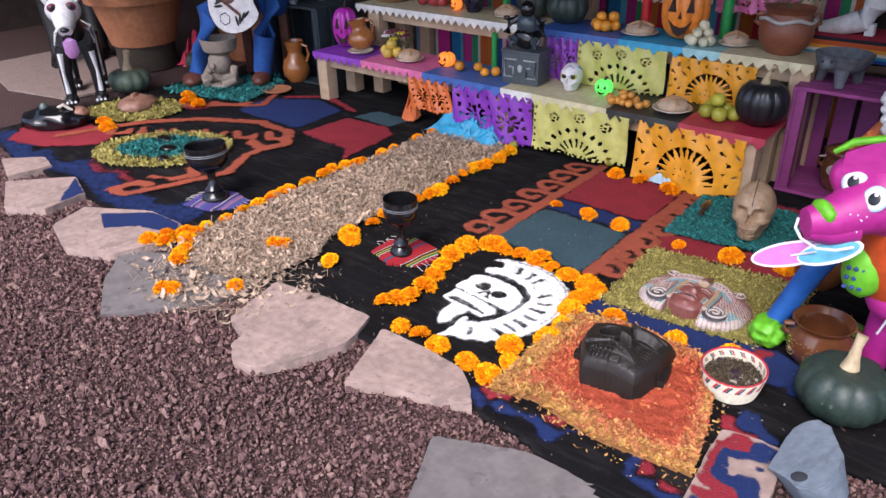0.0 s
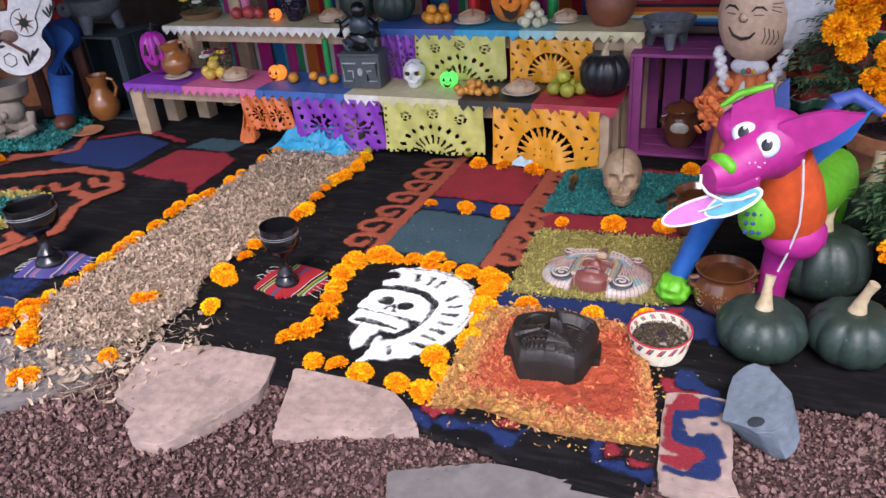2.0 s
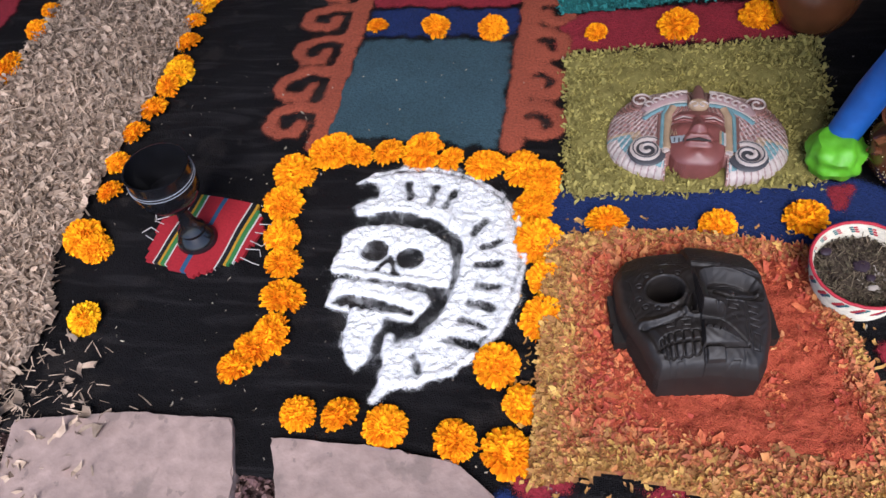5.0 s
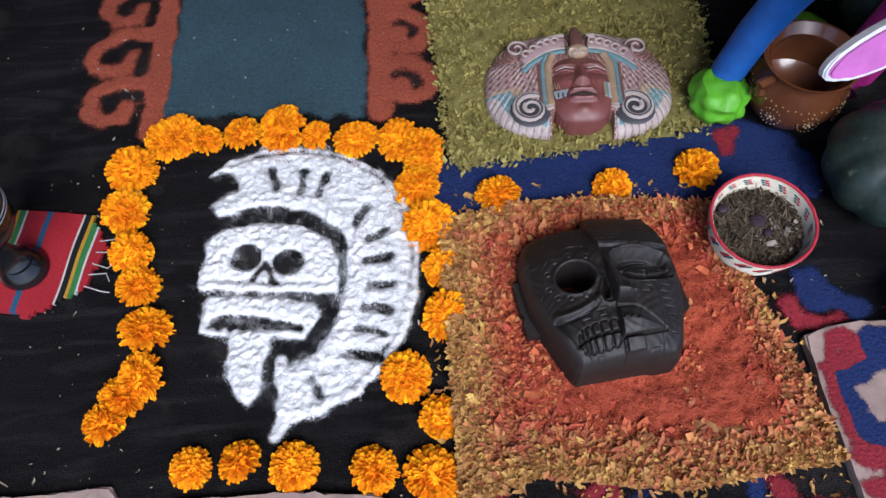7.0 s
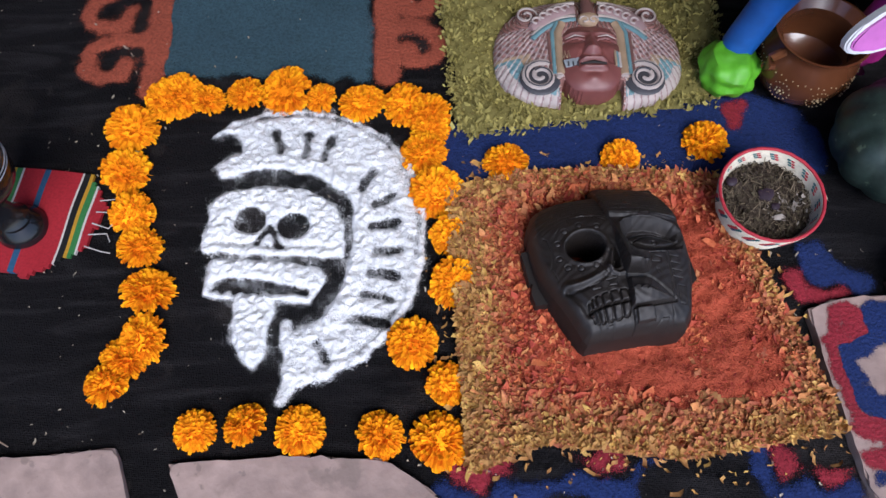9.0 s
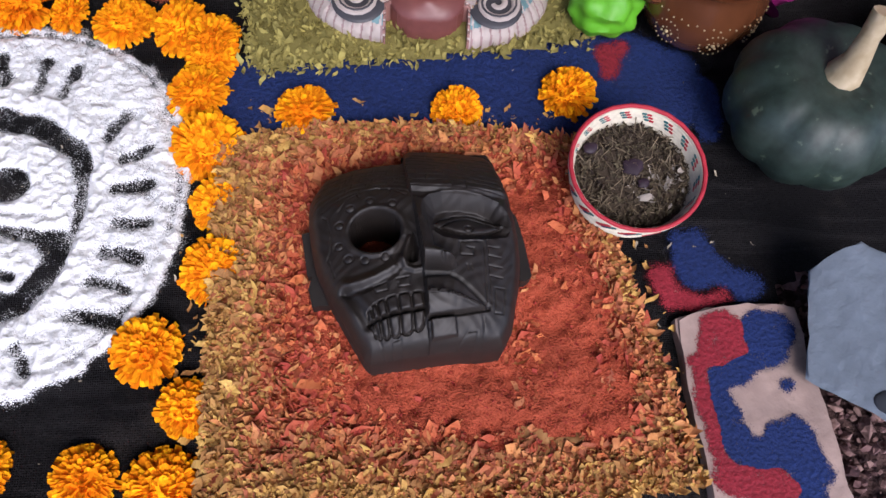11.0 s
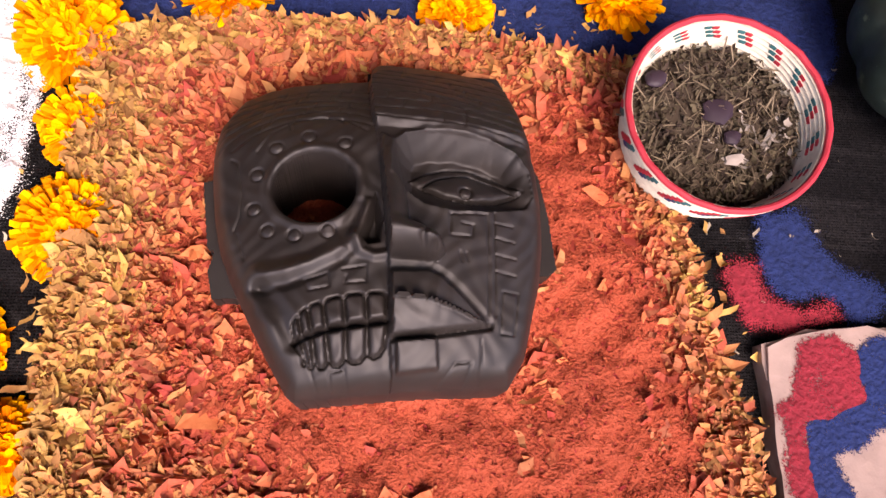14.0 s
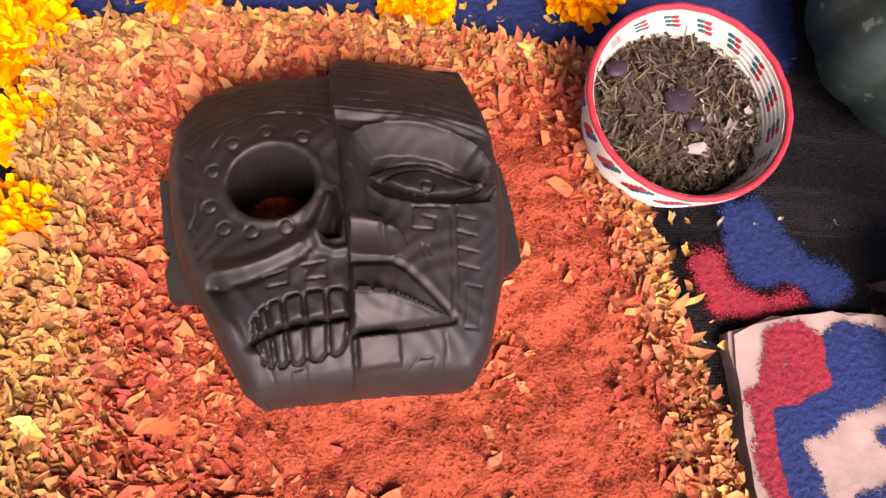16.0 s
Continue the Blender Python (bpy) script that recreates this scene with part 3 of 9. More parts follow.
# ---- sand drawings on the cloth ----
PANELS = [
    ("teal_powder", [(-1.0, 2.262), (-0.68, 2.258), (-0.678, 1.955), (-1.018, 1.985)], "dull teal square of sand"),
    ("navy_powder", [(-1.0, 2.365), (-0.672, 2.36), (-0.68, 2.27), (-1.0, 2.275)], "navy blue strip of sand"),
    ("red_powder", [(-1.015, 2.675), (-0.682, 2.68), (-0.672, 2.372), (-1.0, 2.375)], "crimson square of sand"),
    ("red_powder", [(-0.592, 2.335), (-0.15, 2.38), (-0.14, 2.26), (-0.60, 2.215)], "crimson strip of sand"),
    ("navy_powder", [(-0.60, 1.86), (-0.10, 1.90), (-0.03, 1.86), (-0.04, 1.77), (-0.15, 1.74), (-0.57, 1.74)], "navy blue strip of sand"),
    ("navy_on_stone", [(-2.80, 2.33), (-2.84, 2.54), (-2.59, 2.68), (-2.37, 2.63), (-2.35, 2.32)], "navy blue square of sand"),
    ("red_powder", [(-2.29, 2.29), (-2.27, 2.57), (-2.03, 2.57), (-1.94, 2.52), (-1.90, 2.16), (-1.99, 2.27)], "crimson square of sand"),
    ("teal_powder", [(-2.26, 2.59), (-2.22, 2.72), (-2.00, 2.71), (-2.02, 2.58)], "dull teal patch of sand"),
    ("red_powder", [(-2.80, 2.62), (-2.60, 2.77), (-2.30, 2.66), (-2.31, 2.63), (-2.60, 2.72), (-2.77, 2.59)], "crimson strip of sand"),
    ("red_powder", [(-3.45, 1.62), (-3.30, 1.80), (-2.95, 1.79), (-2.90, 1.66), (-3.08, 1.50), (-3.30, 1.46)], "crimson patch of sand"),
    ("red_powder", [(-3.22, 2.22), (-3.05, 2.33), (-2.93, 2.27), (-3.05, 2.16)], "crimson patch of sand"),
    ("red_powder", [(-0.10, 2.76), (-0.60, 2.76), (-0.62, 2.70), (-0.12, 2.74)], "crimson strip of sand"),
]
for mat_name, poly, label in PANELS:
    xs, ys = [p[0] for p in poly], [p[1] for p in poly]
    ob = powder("sand_square", in_poly(poly), (min(xs) - 0.03, min(ys) - 0.03, max(xs) + 0.03, max(ys) + 0.03), 0.006, 0.0015, M[mat_name], 0.005, 0.014, spread=0.018, dense=0.93)
    tagged(ob, label + " laid on black cloth", "sand drawing", "sand squares")


def fret(x_bar, side, y0, count, pitch, reach, width):
    """A bar with a row of square scrolls, each curling back on itself."""
    strokes = [in_stroke([(x_bar, y0 - 0.03), (x_bar + 0.004, y0 + count * pitch)], width * 1.25)]
    for i in range(count):
        b, h, r = y0 + i * pitch, pitch * 0.70, reach * random.uniform(0.92, 1.05)
        j = lambda: random.uniform(-0.004, 0.004)
        pts = [(x_bar, b + h + j()), (x_bar + side * r * 0.55, b + h + j()), (x_bar + side * r * 0.95, b + h * 0.75 + j()), (x_bar + side * r, b + h * 0.3 + j()),
               (x_bar + side * r * 0.8, b + j()), (x_bar + side * r * 0.45, b + 0.003 + j()), (x_bar + side * r * 0.42, b + h * 0.42 + j())]
        strokes.append(in_stroke(pts, width * 0.85))
    return either(*strokes)


tagged(powder("sand_fret", fret(-1.025, -1, 1.98, 7, 0.107, 0.115, 0.030), (-1.18, 1.92, -0.98, 2.78), 0.005, 0.003, M["rust_powder"], 0.005, 0.007, spread=0.010),
       "rust orange border of square scrolls in sand on black cloth", "sand border", "sand borders")
tagged(powder("sand_fret", fret(-0.658, 1, 1.985, 7, 0.107, 0.085, 0.030), (-0.70, 1.92, -0.54, 2.78), 0.005, 0.003, M["rust_powder"], 0.007, 0.006, spread=0.010),
       "rust orange border of square scrolls in sand on black cloth", "sand border", "sand borders")
left_border = either(
    in_stroke([(-3.15, 1.62), (-3.0, 1.96), (-2.80, 2.15), (-2.55, 2.27), (-2.33, 2.26), (-2.22, 2.15), (-2.26, 2.06), (-2.36, 2.08)], 0.05),
    in_stroke([(-2.22, 1.62), (-2.30, 1.44), (-2.38, 1.44), (-2.36, 1.53), (-2.30, 1.55)], 0.04), in_stroke([(-2.22, 1.62), (-2.16, 1.80), (-2.26, 1.98), (-2.24, 2.10)], 0.04),
    in_stroke([(-2.36, 1.60), (-2.28, 1.64), (-2.24, 1.72), (-2.32, 1.74)], 0.035),
    *[in_stroke([(-3.05 + 0.13 * i, 1.83 + 0.075 * i), (-2.98 + 0.13 * i, 1.77 + 0.075 * i), (-2.92 + 0.13 * i, 1.82 + 0.075 * i), (-2.96 + 0.13 * i, 1.86 + 0.075 * i)], 0.035) for i in range(6)],
    *[in_stroke([(-3.22 + 0.11 * i, 2.16 + 0.09 * i), (-3.10 + 0.11 * i, 2.18 + 0.09 * i), (-3.06 + 0.11 * i, 2.26 + 0.09 * i)], 0.035) for i in range(3)],
    in_stroke([(-3.2, 2.10), (-2.95, 2.30), (-2.75, 2.45), (-2.84, 2.60)], 0.035))
tagged(powder("sand_fret", left_border, (-3.3, 1.38, -2.1, 2.7), 0.007, 0.003, M["rust_powder"], 0.009, 0.016, spread=0.014),
       "curling rust orange border of sand round the mats", "sand border", "sand borders")


hem = lambda x: 1.375 - 0.10 * (x + 0.60) + 0.014 * math.sin(x * 40)
hem_step = lambda x, y: hem(x) - y + 0.018 * ((math.floor(x / 0.05) * 5) % 3)
front_red = either(in_poly([(-0.522, 1.356), (-0.439, 1.362), (-0.411, 1.339), (-0.382, 1.348), (-0.373, 1.367), (-0.341, 1.382), (-0.350, 1.399), (-0.384, 1.389), (-0.417, 1.368)]),
                   in_poly([(-0.341, 1.385), (-0.275, 1.399), (-0.277, 1.416), (-0.260, 1.427), (-0.246, 1.420), (-0.242, 1.402), (-0.192, 1.394), (-0.178, 1.389), (-0.170, 1.353), (-0.159, 1.340), (-0.111, 1.343), (-0.096, 1.331), (-0.129, 1.316), (-0.149, 1.318), (-0.157, 1.337), (-0.196, 1.328), (-0.204, 1.362), (-0.197, 1.378), (-0.242, 1.387), (-0.341, 1.373)]))
front_blue = in_poly([(-0.520, 1.340), (-0.429, 1.348), (-0.414, 1.336), (-0.382, 1.342), (-0.357, 1.364), (-0.299, 1.383), (-0.225, 1.384), (-0.201, 1.375), (-0.206, 1.357), (-0.198, 1.324), (-0.159, 1.333), (-0.150, 1.315), (-0.095, 1.325), (-0.101, 1.282), (-0.169, 1.296), (-0.217, 1.306), (-0.227, 1.339), (-0.217, 1.370), (-0.266, 1.367), (-0.307, 1.374), (-0.357, 1.347), (-0.371, 1.320), (-0.369, 1.289), (-0.404, 1.290), (-0.422, 1.314), (-0.449, 1.328), (-0.515, 1.305)])


def hem_red(x, y):
    return 0.01 < hem_step(x, y) < 0.048 and -0.60 < x < -0.516 or front_red(x, y)


def hem_blue(x, y):
    return 0.05 < hem_step(x, y) < 0.085 and -0.62 < x < -0.516 or front_blue(x, y)


tagged(powder("sand_hem", hem_red, (-0.66, 1.18, 0.02, 1.72), 0.005, 0.001, M["red_powder"], 0.005, 0.010, spread=0.012, dense=0.85), "stepped crimson sand band along the cloth hem", "sand border", "sand borders")
tagged(powder("sand_hem", hem_blue, (-0.66, 1.15, 0.04, 1.82), 0.005, 0.001, M["navy_powder"], 0.004, 0.010, spread=0.012, dense=0.85), "stepped navy sand band along the cloth hem", "sand border", "sand borders")
side_red = in_poly([(-0.125, 1.609), (-0.098, 1.607), (-0.100, 1.580), (-0.075, 1.572), (-0.041, 1.579), (-0.033, 1.571), (-0.040, 1.560), (-0.086, 1.553), (-0.112, 1.552), (-0.119, 1.570), (-0.126, 1.589)])
side_blue = in_poly([(-0.101, 1.639), (-0.059, 1.642), (-0.052, 1.611), (-0.026, 1.593), (0.001, 1.584), (-0.002, 1.565), (-0.035, 1.556), (-0.040, 1.581), (-0.074, 1.575), (-0.098, 1.582), (-0.097, 1.608)])
tagged(powder("sand_hem", side_red, (-0.13, 1.54, 0.0, 1.65), 0.003, 0.0012, M["red_powder"], 0.0055, 0.008, spread=0.010, dense=0.95), "crimson sand band beside the orange mat", "sand border", "sand borders")
tagged(powder("sand_hem", side_blue, (-0.12, 1.54, 0.03, 1.68), 0.003, 0.0012, M["navy_powder"], 0.005, 0.008, spread=0.010, dense=0.95), "navy sand band beside the orange mat", "sand border", "sand borders")
corner_blue = in_poly([(-0.181, 1.816), (-0.141, 1.887), (-0.102, 1.900), (-0.078, 1.861), (-0.006, 1.834), (-0.011, 1.759), (-0.036, 1.746), (-0.062, 1.792), (-0.127, 1.805)])
corner_red = in_poly([(-0.151, 1.875), (-0.124, 1.895), (-0.111, 1.883), (-0.125, 1.834), (-0.145, 1.825), (-0.152, 1.844)])
tagged(powder("sand_hem", corner_blue, (-0.22, 1.66, 0.10, 2.0), 0.004, 0.0012, M["navy_powder"], 0.004, 0.008, spread=0.012, dense=0.9), "navy sand patch on cloth beside the squash", "sand border", "sand borders")
tagged(powder("sand_hem", corner_red, (-0.22, 1.70, 0.06, 2.0), 0.004, 0.0012, M["red_powder"], 0.0065, 0.008, spread=0.012, dense=0.9), "crimson sand patch beside the green mat", "sand border", "sand borders")
lb = lambda x: 1.44 + 0.03 * math.sin(x * 9)
tagged(powder("sand_hem", lambda x, y: lb(x) - 0.05 < y < lb(x) + 0.05 + 0.03 * ((math.floor(x / 0.08) * 5) % 3) and x < -1.9, (-3.4, 1.35, -1.9, 1.62), 0.007, 0.002, M["navy_powder"], 0.004, 0.014, spread=0.022, dense=0.62),
       "navy sand band along the cloth hem", "sand border", "sand borders")
tagged(powder("sand_hem", lambda x, y: 1.49 < y - 0.02 * ((math.floor(x / 0.08) * 5) % 3) < 1.54 and -2.75 < x < -2.35, (-3.0, 1.42, -2.3, 1.64), 0.007, 0.002, M["red_powder"], 0.006, 0.014, spread=0.022, dense=0.62),
       "crimson sand band along the cloth hem", "sand border", "sand borders")


# the white helmeted skull in profile
crest = in_poly([(-0.929, 1.857), (-0.891, 1.887), (-0.845, 1.901), (-0.784, 1.904), (-0.739, 1.895), (-0.698, 1.877), (-0.661, 1.848), (-0.631, 1.810), (-0.614, 1.766), (-0.608, 1.723), (-0.609, 1.679), (-0.615, 1.635), (-0.631, 1.587), (-0.654, 1.546),
                 (-0.698, 1.502), (-0.744, 1.483), (-0.785, 1.468), (-0.801, 1.449), (-0.812, 1.455), (-0.802, 1.498), (-0.810, 1.563), (-0.797, 1.563), (-0.794, 1.545), (-0.752, 1.565), (-0.722, 1.613), (-0.710, 1.675), (-0.710, 1.728), (-0.725, 1.759),
                 (-0.764, 1.788), (-0.839, 1.803), (-0.905, 1.788), (-0.912, 1.813), (-0.874, 1.828), (-0.880, 1.853), (-0.893, 1.865)])
rim_line = in_stroke([(-0.891, 1.877), (-0.845, 1.891), (-0.784, 1.893), (-0.739, 1.884), (-0.701, 1.867), (-0.666, 1.840), (-0.639, 1.804), (-0.624, 1.764), (-0.619, 1.724), (-0.620, 1.679), (-0.626, 1.635), (-0.641, 1.593), (-0.663, 1.556), (-0.704, 1.515), (-0.784, 1.482)], 0.006)
bright_rim = either(in_stroke([(-0.894, 1.797), (-0.839, 1.812), (-0.761, 1.797), (-0.719, 1.765), (-0.700, 1.728), (-0.700, 1.675), (-0.712, 1.610), (-0.744, 1.557)], 0.022),
                    in_stroke([(-0.798, 1.557), (-0.791, 1.478), (-0.699, 1.509), (-0.649, 1.561), (-0.619, 1.644)], 0.010))
SLOTS = [in_stroke([a, b], 0.0120) for a, b in [((-0.824, 1.866), (-0.818, 1.829)), ((-0.777, 1.858), (-0.781, 1.817)), ((-0.744, 1.851), (-0.755, 1.812)), ((-0.682, 1.788), (-0.702, 1.759)), ((-0.650, 1.746), (-0.681, 1.731)), ((-0.647, 1.705), (-0.687, 1.698)),
                                                ((-0.645, 1.660), (-0.681, 1.658)), ((-0.652, 1.620), (-0.689, 1.626)), ((-0.661, 1.587), (-0.698, 1.595)), ((-0.665, 1.551), (-0.712, 1.561)), ((-0.758, 1.528), (-0.746, 1.501))]]
skull = in_poly([(-0.922, 1.697), (-0.912, 1.706), (-0.918, 1.736), (-0.894, 1.763), (-0.837, 1.771), (-0.780, 1.762), (-0.739, 1.736), (-0.726, 1.702), (-0.725, 1.651), (-0.797, 1.659), (-0.920, 1.670)])
jaw = in_poly([(-0.908, 1.656), (-0.915, 1.603), (-0.866, 1.597), (-0.821, 1.596), (-0.770, 1.585), (-0.751, 1.616), (-0.756, 1.636), (-0.823, 1.652)])
neck = in_poly([(-0.870, 1.600), (-0.816, 1.597), (-0.825, 1.540), (-0.831, 1.511), (-0.844, 1.502), (-0.855, 1.512), (-0.868, 1.538)])
band_line = in_stroke([(-0.912, 1.684), (-0.827, 1.674), (-0.733, 1.667)], 0.0055)
eyes = either(in_ellipse(-0.857, 1.717, 0.0225, 0.0215), in_ellipse(-0.796, 1.705, 0.0225, 0.0200))
nose = either(in_stroke([(-0.847, 1.679), (-0.830, 1.706), (-0.813, 1.672)], 0.0085), in_ellipse(-0.830, 1.676, 0.004, 0.003))
mouth = in_poly([(-0.904, 1.624), (-0.884, 1.632), (-0.829, 1.622), (-0.767, 1.606), (-0.771, 1.596), (-0.821, 1.607), (-0.900, 1.614)])


def drawing(x, y):
    """Cover of the white powder: full on the face and the crest's rim, thinner between."""
    rough = noise.noise(Vector((x * 60, y * 60, 0)))
    if skull(x, y):
        return 0.0 if eyes(x, y) else 0.05 if nose(x, y) else 0.3 if band_line(x, y) else 1.0
    if jaw(x, y):
        k = ((x + 0.912) % 0.0165) / 0.0165
        teeth = 0.010 * (1 - abs(2 * k - 1)) ** 0.7
        return 0.12 if mouth(x, y) or (mouth(x, y + teeth) and y > 1.60) else 1.0
    if neck(x, y):
        return 1.0
    if not crest(x, y):
        near = any(f(x + a, y + b) for f in (crest, skull, jaw, neck) for a, b in ((0.011, 0), (-0.011, 0), (0, 0.011), (0, -0.011)))
        return 0.24 + 0.30 * rough if near else 0.0
    if any(s_(x, y) for s_ in SLOTS):
        return 0.16 + 0.40 * rough
    if bright_rim(x, y):
        return 1.0
    return 0.35 if rim_line(x, y) else 0.74 + 0.30 * rough


white = powder("sand_skull_drawing", drawing,
               (-0.97, 1.43, -0.58, 1.93), 0.0021, 0.010, M["white_powder"], 0.0045, 0.0030, 120, 0.0042, 0.55, halo=0.55)
tagged(white, "white lime powder drawing of a crested skull in profile", "sand drawing")

# ---- shavings: runner and mats ----
runner = in_poly([(-1.80, 1.47), (-1.78, 1.40), (-1.63, 1.29), (-1.48, 1.30), (-1.38, 1.42), (-1.37, 1.55), (-1.43, 1.66), (-1.415, 2.0), (-1.40, 2.66), (-1.80, 2.67), (-1.79, 2.2), (-1.80, 1.8)])


def mound(name, inside, area, cell, height, mat, label, category="shavings mat", lumps=18, edge=0.02):
    """The heaped body of a mat of shavings."""
    ob = powder(name, inside, area, cell, height, mat, 0.006, 0.012, lumps, 0.006, 0.5, least=0.75)
    return tagged(ob, label, category, "mats of shavings", "stuff")


ob = mound("straw_runner", runner, (-1.86, 1.25, -1.34, 2.7), 0.009, 0.008, M["straw"], "long path of pale wood shavings across black cloth")
shavings("loose_shavings", 9500, runner, (-1.86, 1.25, -1.34, 2.7), 0.009, 0.024, 0.0072, M["straw"], ob, 0.7)
shavings("straw_blades", 6000, runner, (-1.86, 1.25, -1.34, 2.7), 0.012, 0.026, 0.013, M["straw"], ob, 0.35, shape=(STRAW_V, STRAW_F))
spill = lambda x, y: math.hypot((x + 1.52) / 0.36, (y - 1.33) / 0.24) < random.uniform(0.2, 1.1)
shavings("spilt_flakes", 500, spill, (-1.95, 1.05, -1.15, 1.6), 0.006, 0.016, 0.010, M["straw"], ob, 0.5)
shavings("spilt_straw", 1300, spill, (-1.95, 1.05, -1.15, 1.6), 0.004, 0.010, 0.010, M["straw"], ob, 0.25, shape=(STRAW_V, STRAW_F))


teal_mat = in_poly([(-0.605, 2.69), (-0.12, 2.715), (-0.165, 2.385), (-0.60, 2.330)])
ob = mound("teal_mat", teal_mat, (-0.65, 2.3, -0.1, 2.76), 0.008, 0.012, M["teal_shavings"], "teal dyed wood shavings mat under a carved skull")
shavings("loose_shavings", 7500, teal_mat, (-0.65, 2.3, -0.1, 2.76), 0.008, 0.018, 0.0048, M["teal_shavings"], ob)
green_mat = in_poly([(-0.575, 2.20), (-0.12, 2.245), (-0.129, 1.912), (-0.163, 1.883), (-0.553, 1.838)])
green_soft = lambda x, y: green_mat(x + random.gauss(0, 0.006), y + random.gauss(0, 0.006))
ob = mound("green_mat", green_mat, (-0.62, 1.82, -0.08, 2.28), 0.007, 0.014, M["green_shavings"], "olive green dyed wood shavings mat under a painted mask")
shavings("loose_shavings", 17000, green_soft, (-0.62, 1.78, -0.06, 2.28), 0.005, 0.020, 0.0040, M["green_shavings"], ob, 0.85)
left_green = in_ellipse(-3.2, 2.03, 0.23, 0.17, 0.5)
ob = mound("green_mat", left_green, (-3.5, 1.75, -2.9, 2.3), 0.010, 0.014, M["green_shavings"], "olive green dyed wood shavings mat under a small clay mask")
shavings("loose_shavings", 2200, left_green, (-3.5, 1.75, -2.9, 2.3), 0.009, 0.020, 0.009, M["green_shavings"], ob, 0.5)
left_teal = in_poly([(-3.40, 2.31), (-3.42, 2.55), (-3.12, 2.87), (-2.95, 2.74), (-2.86, 2.44), (-3.1, 2.36)])
ob = mound("teal_mat", left_teal, (-3.5, 2.25, -2.8, 2.95), 0.010, 0.012, M["teal_shavings"], "teal dyed wood shavings mat under a stone figure")
shavings("loose_shavings", 2500, left_teal, (-3.5, 2.25, -2.8, 2.95), 0.008, 0.018, 0.009, M["teal_shavings"], ob)
ring_out, ring_in = in_ellipse(-2.60, 1.80, 0.29, 0.20, 0.65), in_ellipse(-2.60, 1.81, 0.20, 0.13, 0.65)
ob = mound("ring_mat", lambda x, y: ring_out(x, y) and not ring_in(x, y), (-2.95, 1.45, -2.25, 2.15), 0.010, 0.014, M["green_shavings"], "oval olive and teal shavings mat with black obsidian pieces")
shavings("loose_shavings", 2500, lambda x, y: ring_out(x, y) and not ring_in(x, y), (-2.95, 1.45, -2.25, 2.15), 0.009, 0.02, 0.008, M["green_shavings"], ob)
shavings("teal_middle", 3500, ring_in, (-2.95, 1.45, -2.25, 2.15), 0.004, 0.018, 0.009, M["teal_shavings"], ob)
shavings("red_middle", 260, in_stroke([(-2.70, 1.72), (-2.62, 1.80), (-2.55, 1.72), (-2.48, 1.86)], 0.05), (-2.95, 1.45, -2.25, 2.15), 0.014, 0.022, 0.009, M["red_powder"], ob)
for i, (x, y) in enumerate([(-2.68, 1.86), (-2.56, 1.80), (-2.50, 1.92), (-2.47, 1.72)]):
    bm = ball(bmesh.new(), (0, 0, 0.012), (0.045 - 0.006 * i, 0.026, 0.014), 2, 0.3)
    o = part("obsidian_piece", bm, M["black_clay"])
    o.matrix_basis = pose(x, y, 0.010, 0, 0, 40 * i)
    tagged(o, "glossy black obsidian piece on teal shavings", "obsidian", "obsidian pieces")

# the orange mat with its golden rim
orange_poly = [(-0.576, 1.745), (-0.492, 1.769), (-0.303, 1.763), (-0.174, 1.744), (-0.158, 1.613), (-0.126, 1.494), (-0.105, 1.379), (-0.304, 1.356), (-0.476, 1.383), (-0.572, 1.353), (-0.575, 1.497)]
orange_all = in_poly(orange_poly)
middle = in_poly([(-0.530, 1.735), (-0.403, 1.750), (-0.185, 1.738), (-0.168, 1.613), (-0.142, 1.494), (-0.145, 1.430), (-0.324, 1.421), (-0.470, 1.422), (-0.500, 1.430), (-0.515, 1.550)])
A = (-0.62, 1.31, -0.06, 1.81)


def middle_soft(x, y):
    w = Vector((x * 28, y * 28, 4))
    return middle(x + 0.03 * noise.noise(w), y + 0.03 * noise.noise(w + Vector((5, 5, 5))))


def heap(x, y):
    return 0.020 + 0.008 * noise.noise(Vector((x * 14, y * 14, 8))) + 0.006 * noise.noise(Vector((x * 40, y * 40, 3)))


mat_root = thing("orange_mat", Matrix(), "red-orange dyed sawdust mat with a golden shavings rim", "shavings mat", "mats of shavings", "stuff")


def bed(name, inside, cell, mat):
    x0, y0, x1, y1 = A
    nx, ny = int((x1 - x0) / cell), int((y1 - y0) / cell)
    idx, verts, faces = {}, [], []

    def v(i, j):
        if (i, j) not in idx:
            x, y = x0 + i * cell, y0 + j * cell
            full = all(orange_all(x + a, y + b) for a in (-0.014, 0.014) for b in (-0.014, 0.014))
            idx[i, j] = len(verts)
            verts.append((x, y, (heap(x, y) + 0.0022 * random.uniform(-1, 1) + 0.0025 * noise.noise(Vector((x * 120, y * 120, 0)))) if full else 0.006))
        return idx[i, j]
    for i in range(nx):
        for j in range(ny):
            if inside(x0 + (i + 0.5) * cell, y0 + (j + 0.5) * cell):
                faces.append((v(i, j), v(i + 1, j), v(i + 1, j + 1), v(i, j + 1)))
    return mesh_object(name, verts, faces, mat, mat_root, smooth=True)


bed("sawdust_middle", lambda x, y: orange_all(x, y) and middle_soft(x, y), 0.004, M["orange_shavings"])
bed("shavings_rim", lambda x, y: orange_all(x, y) and not middle_soft(x, y), 0.004, M["gold_shavings"])


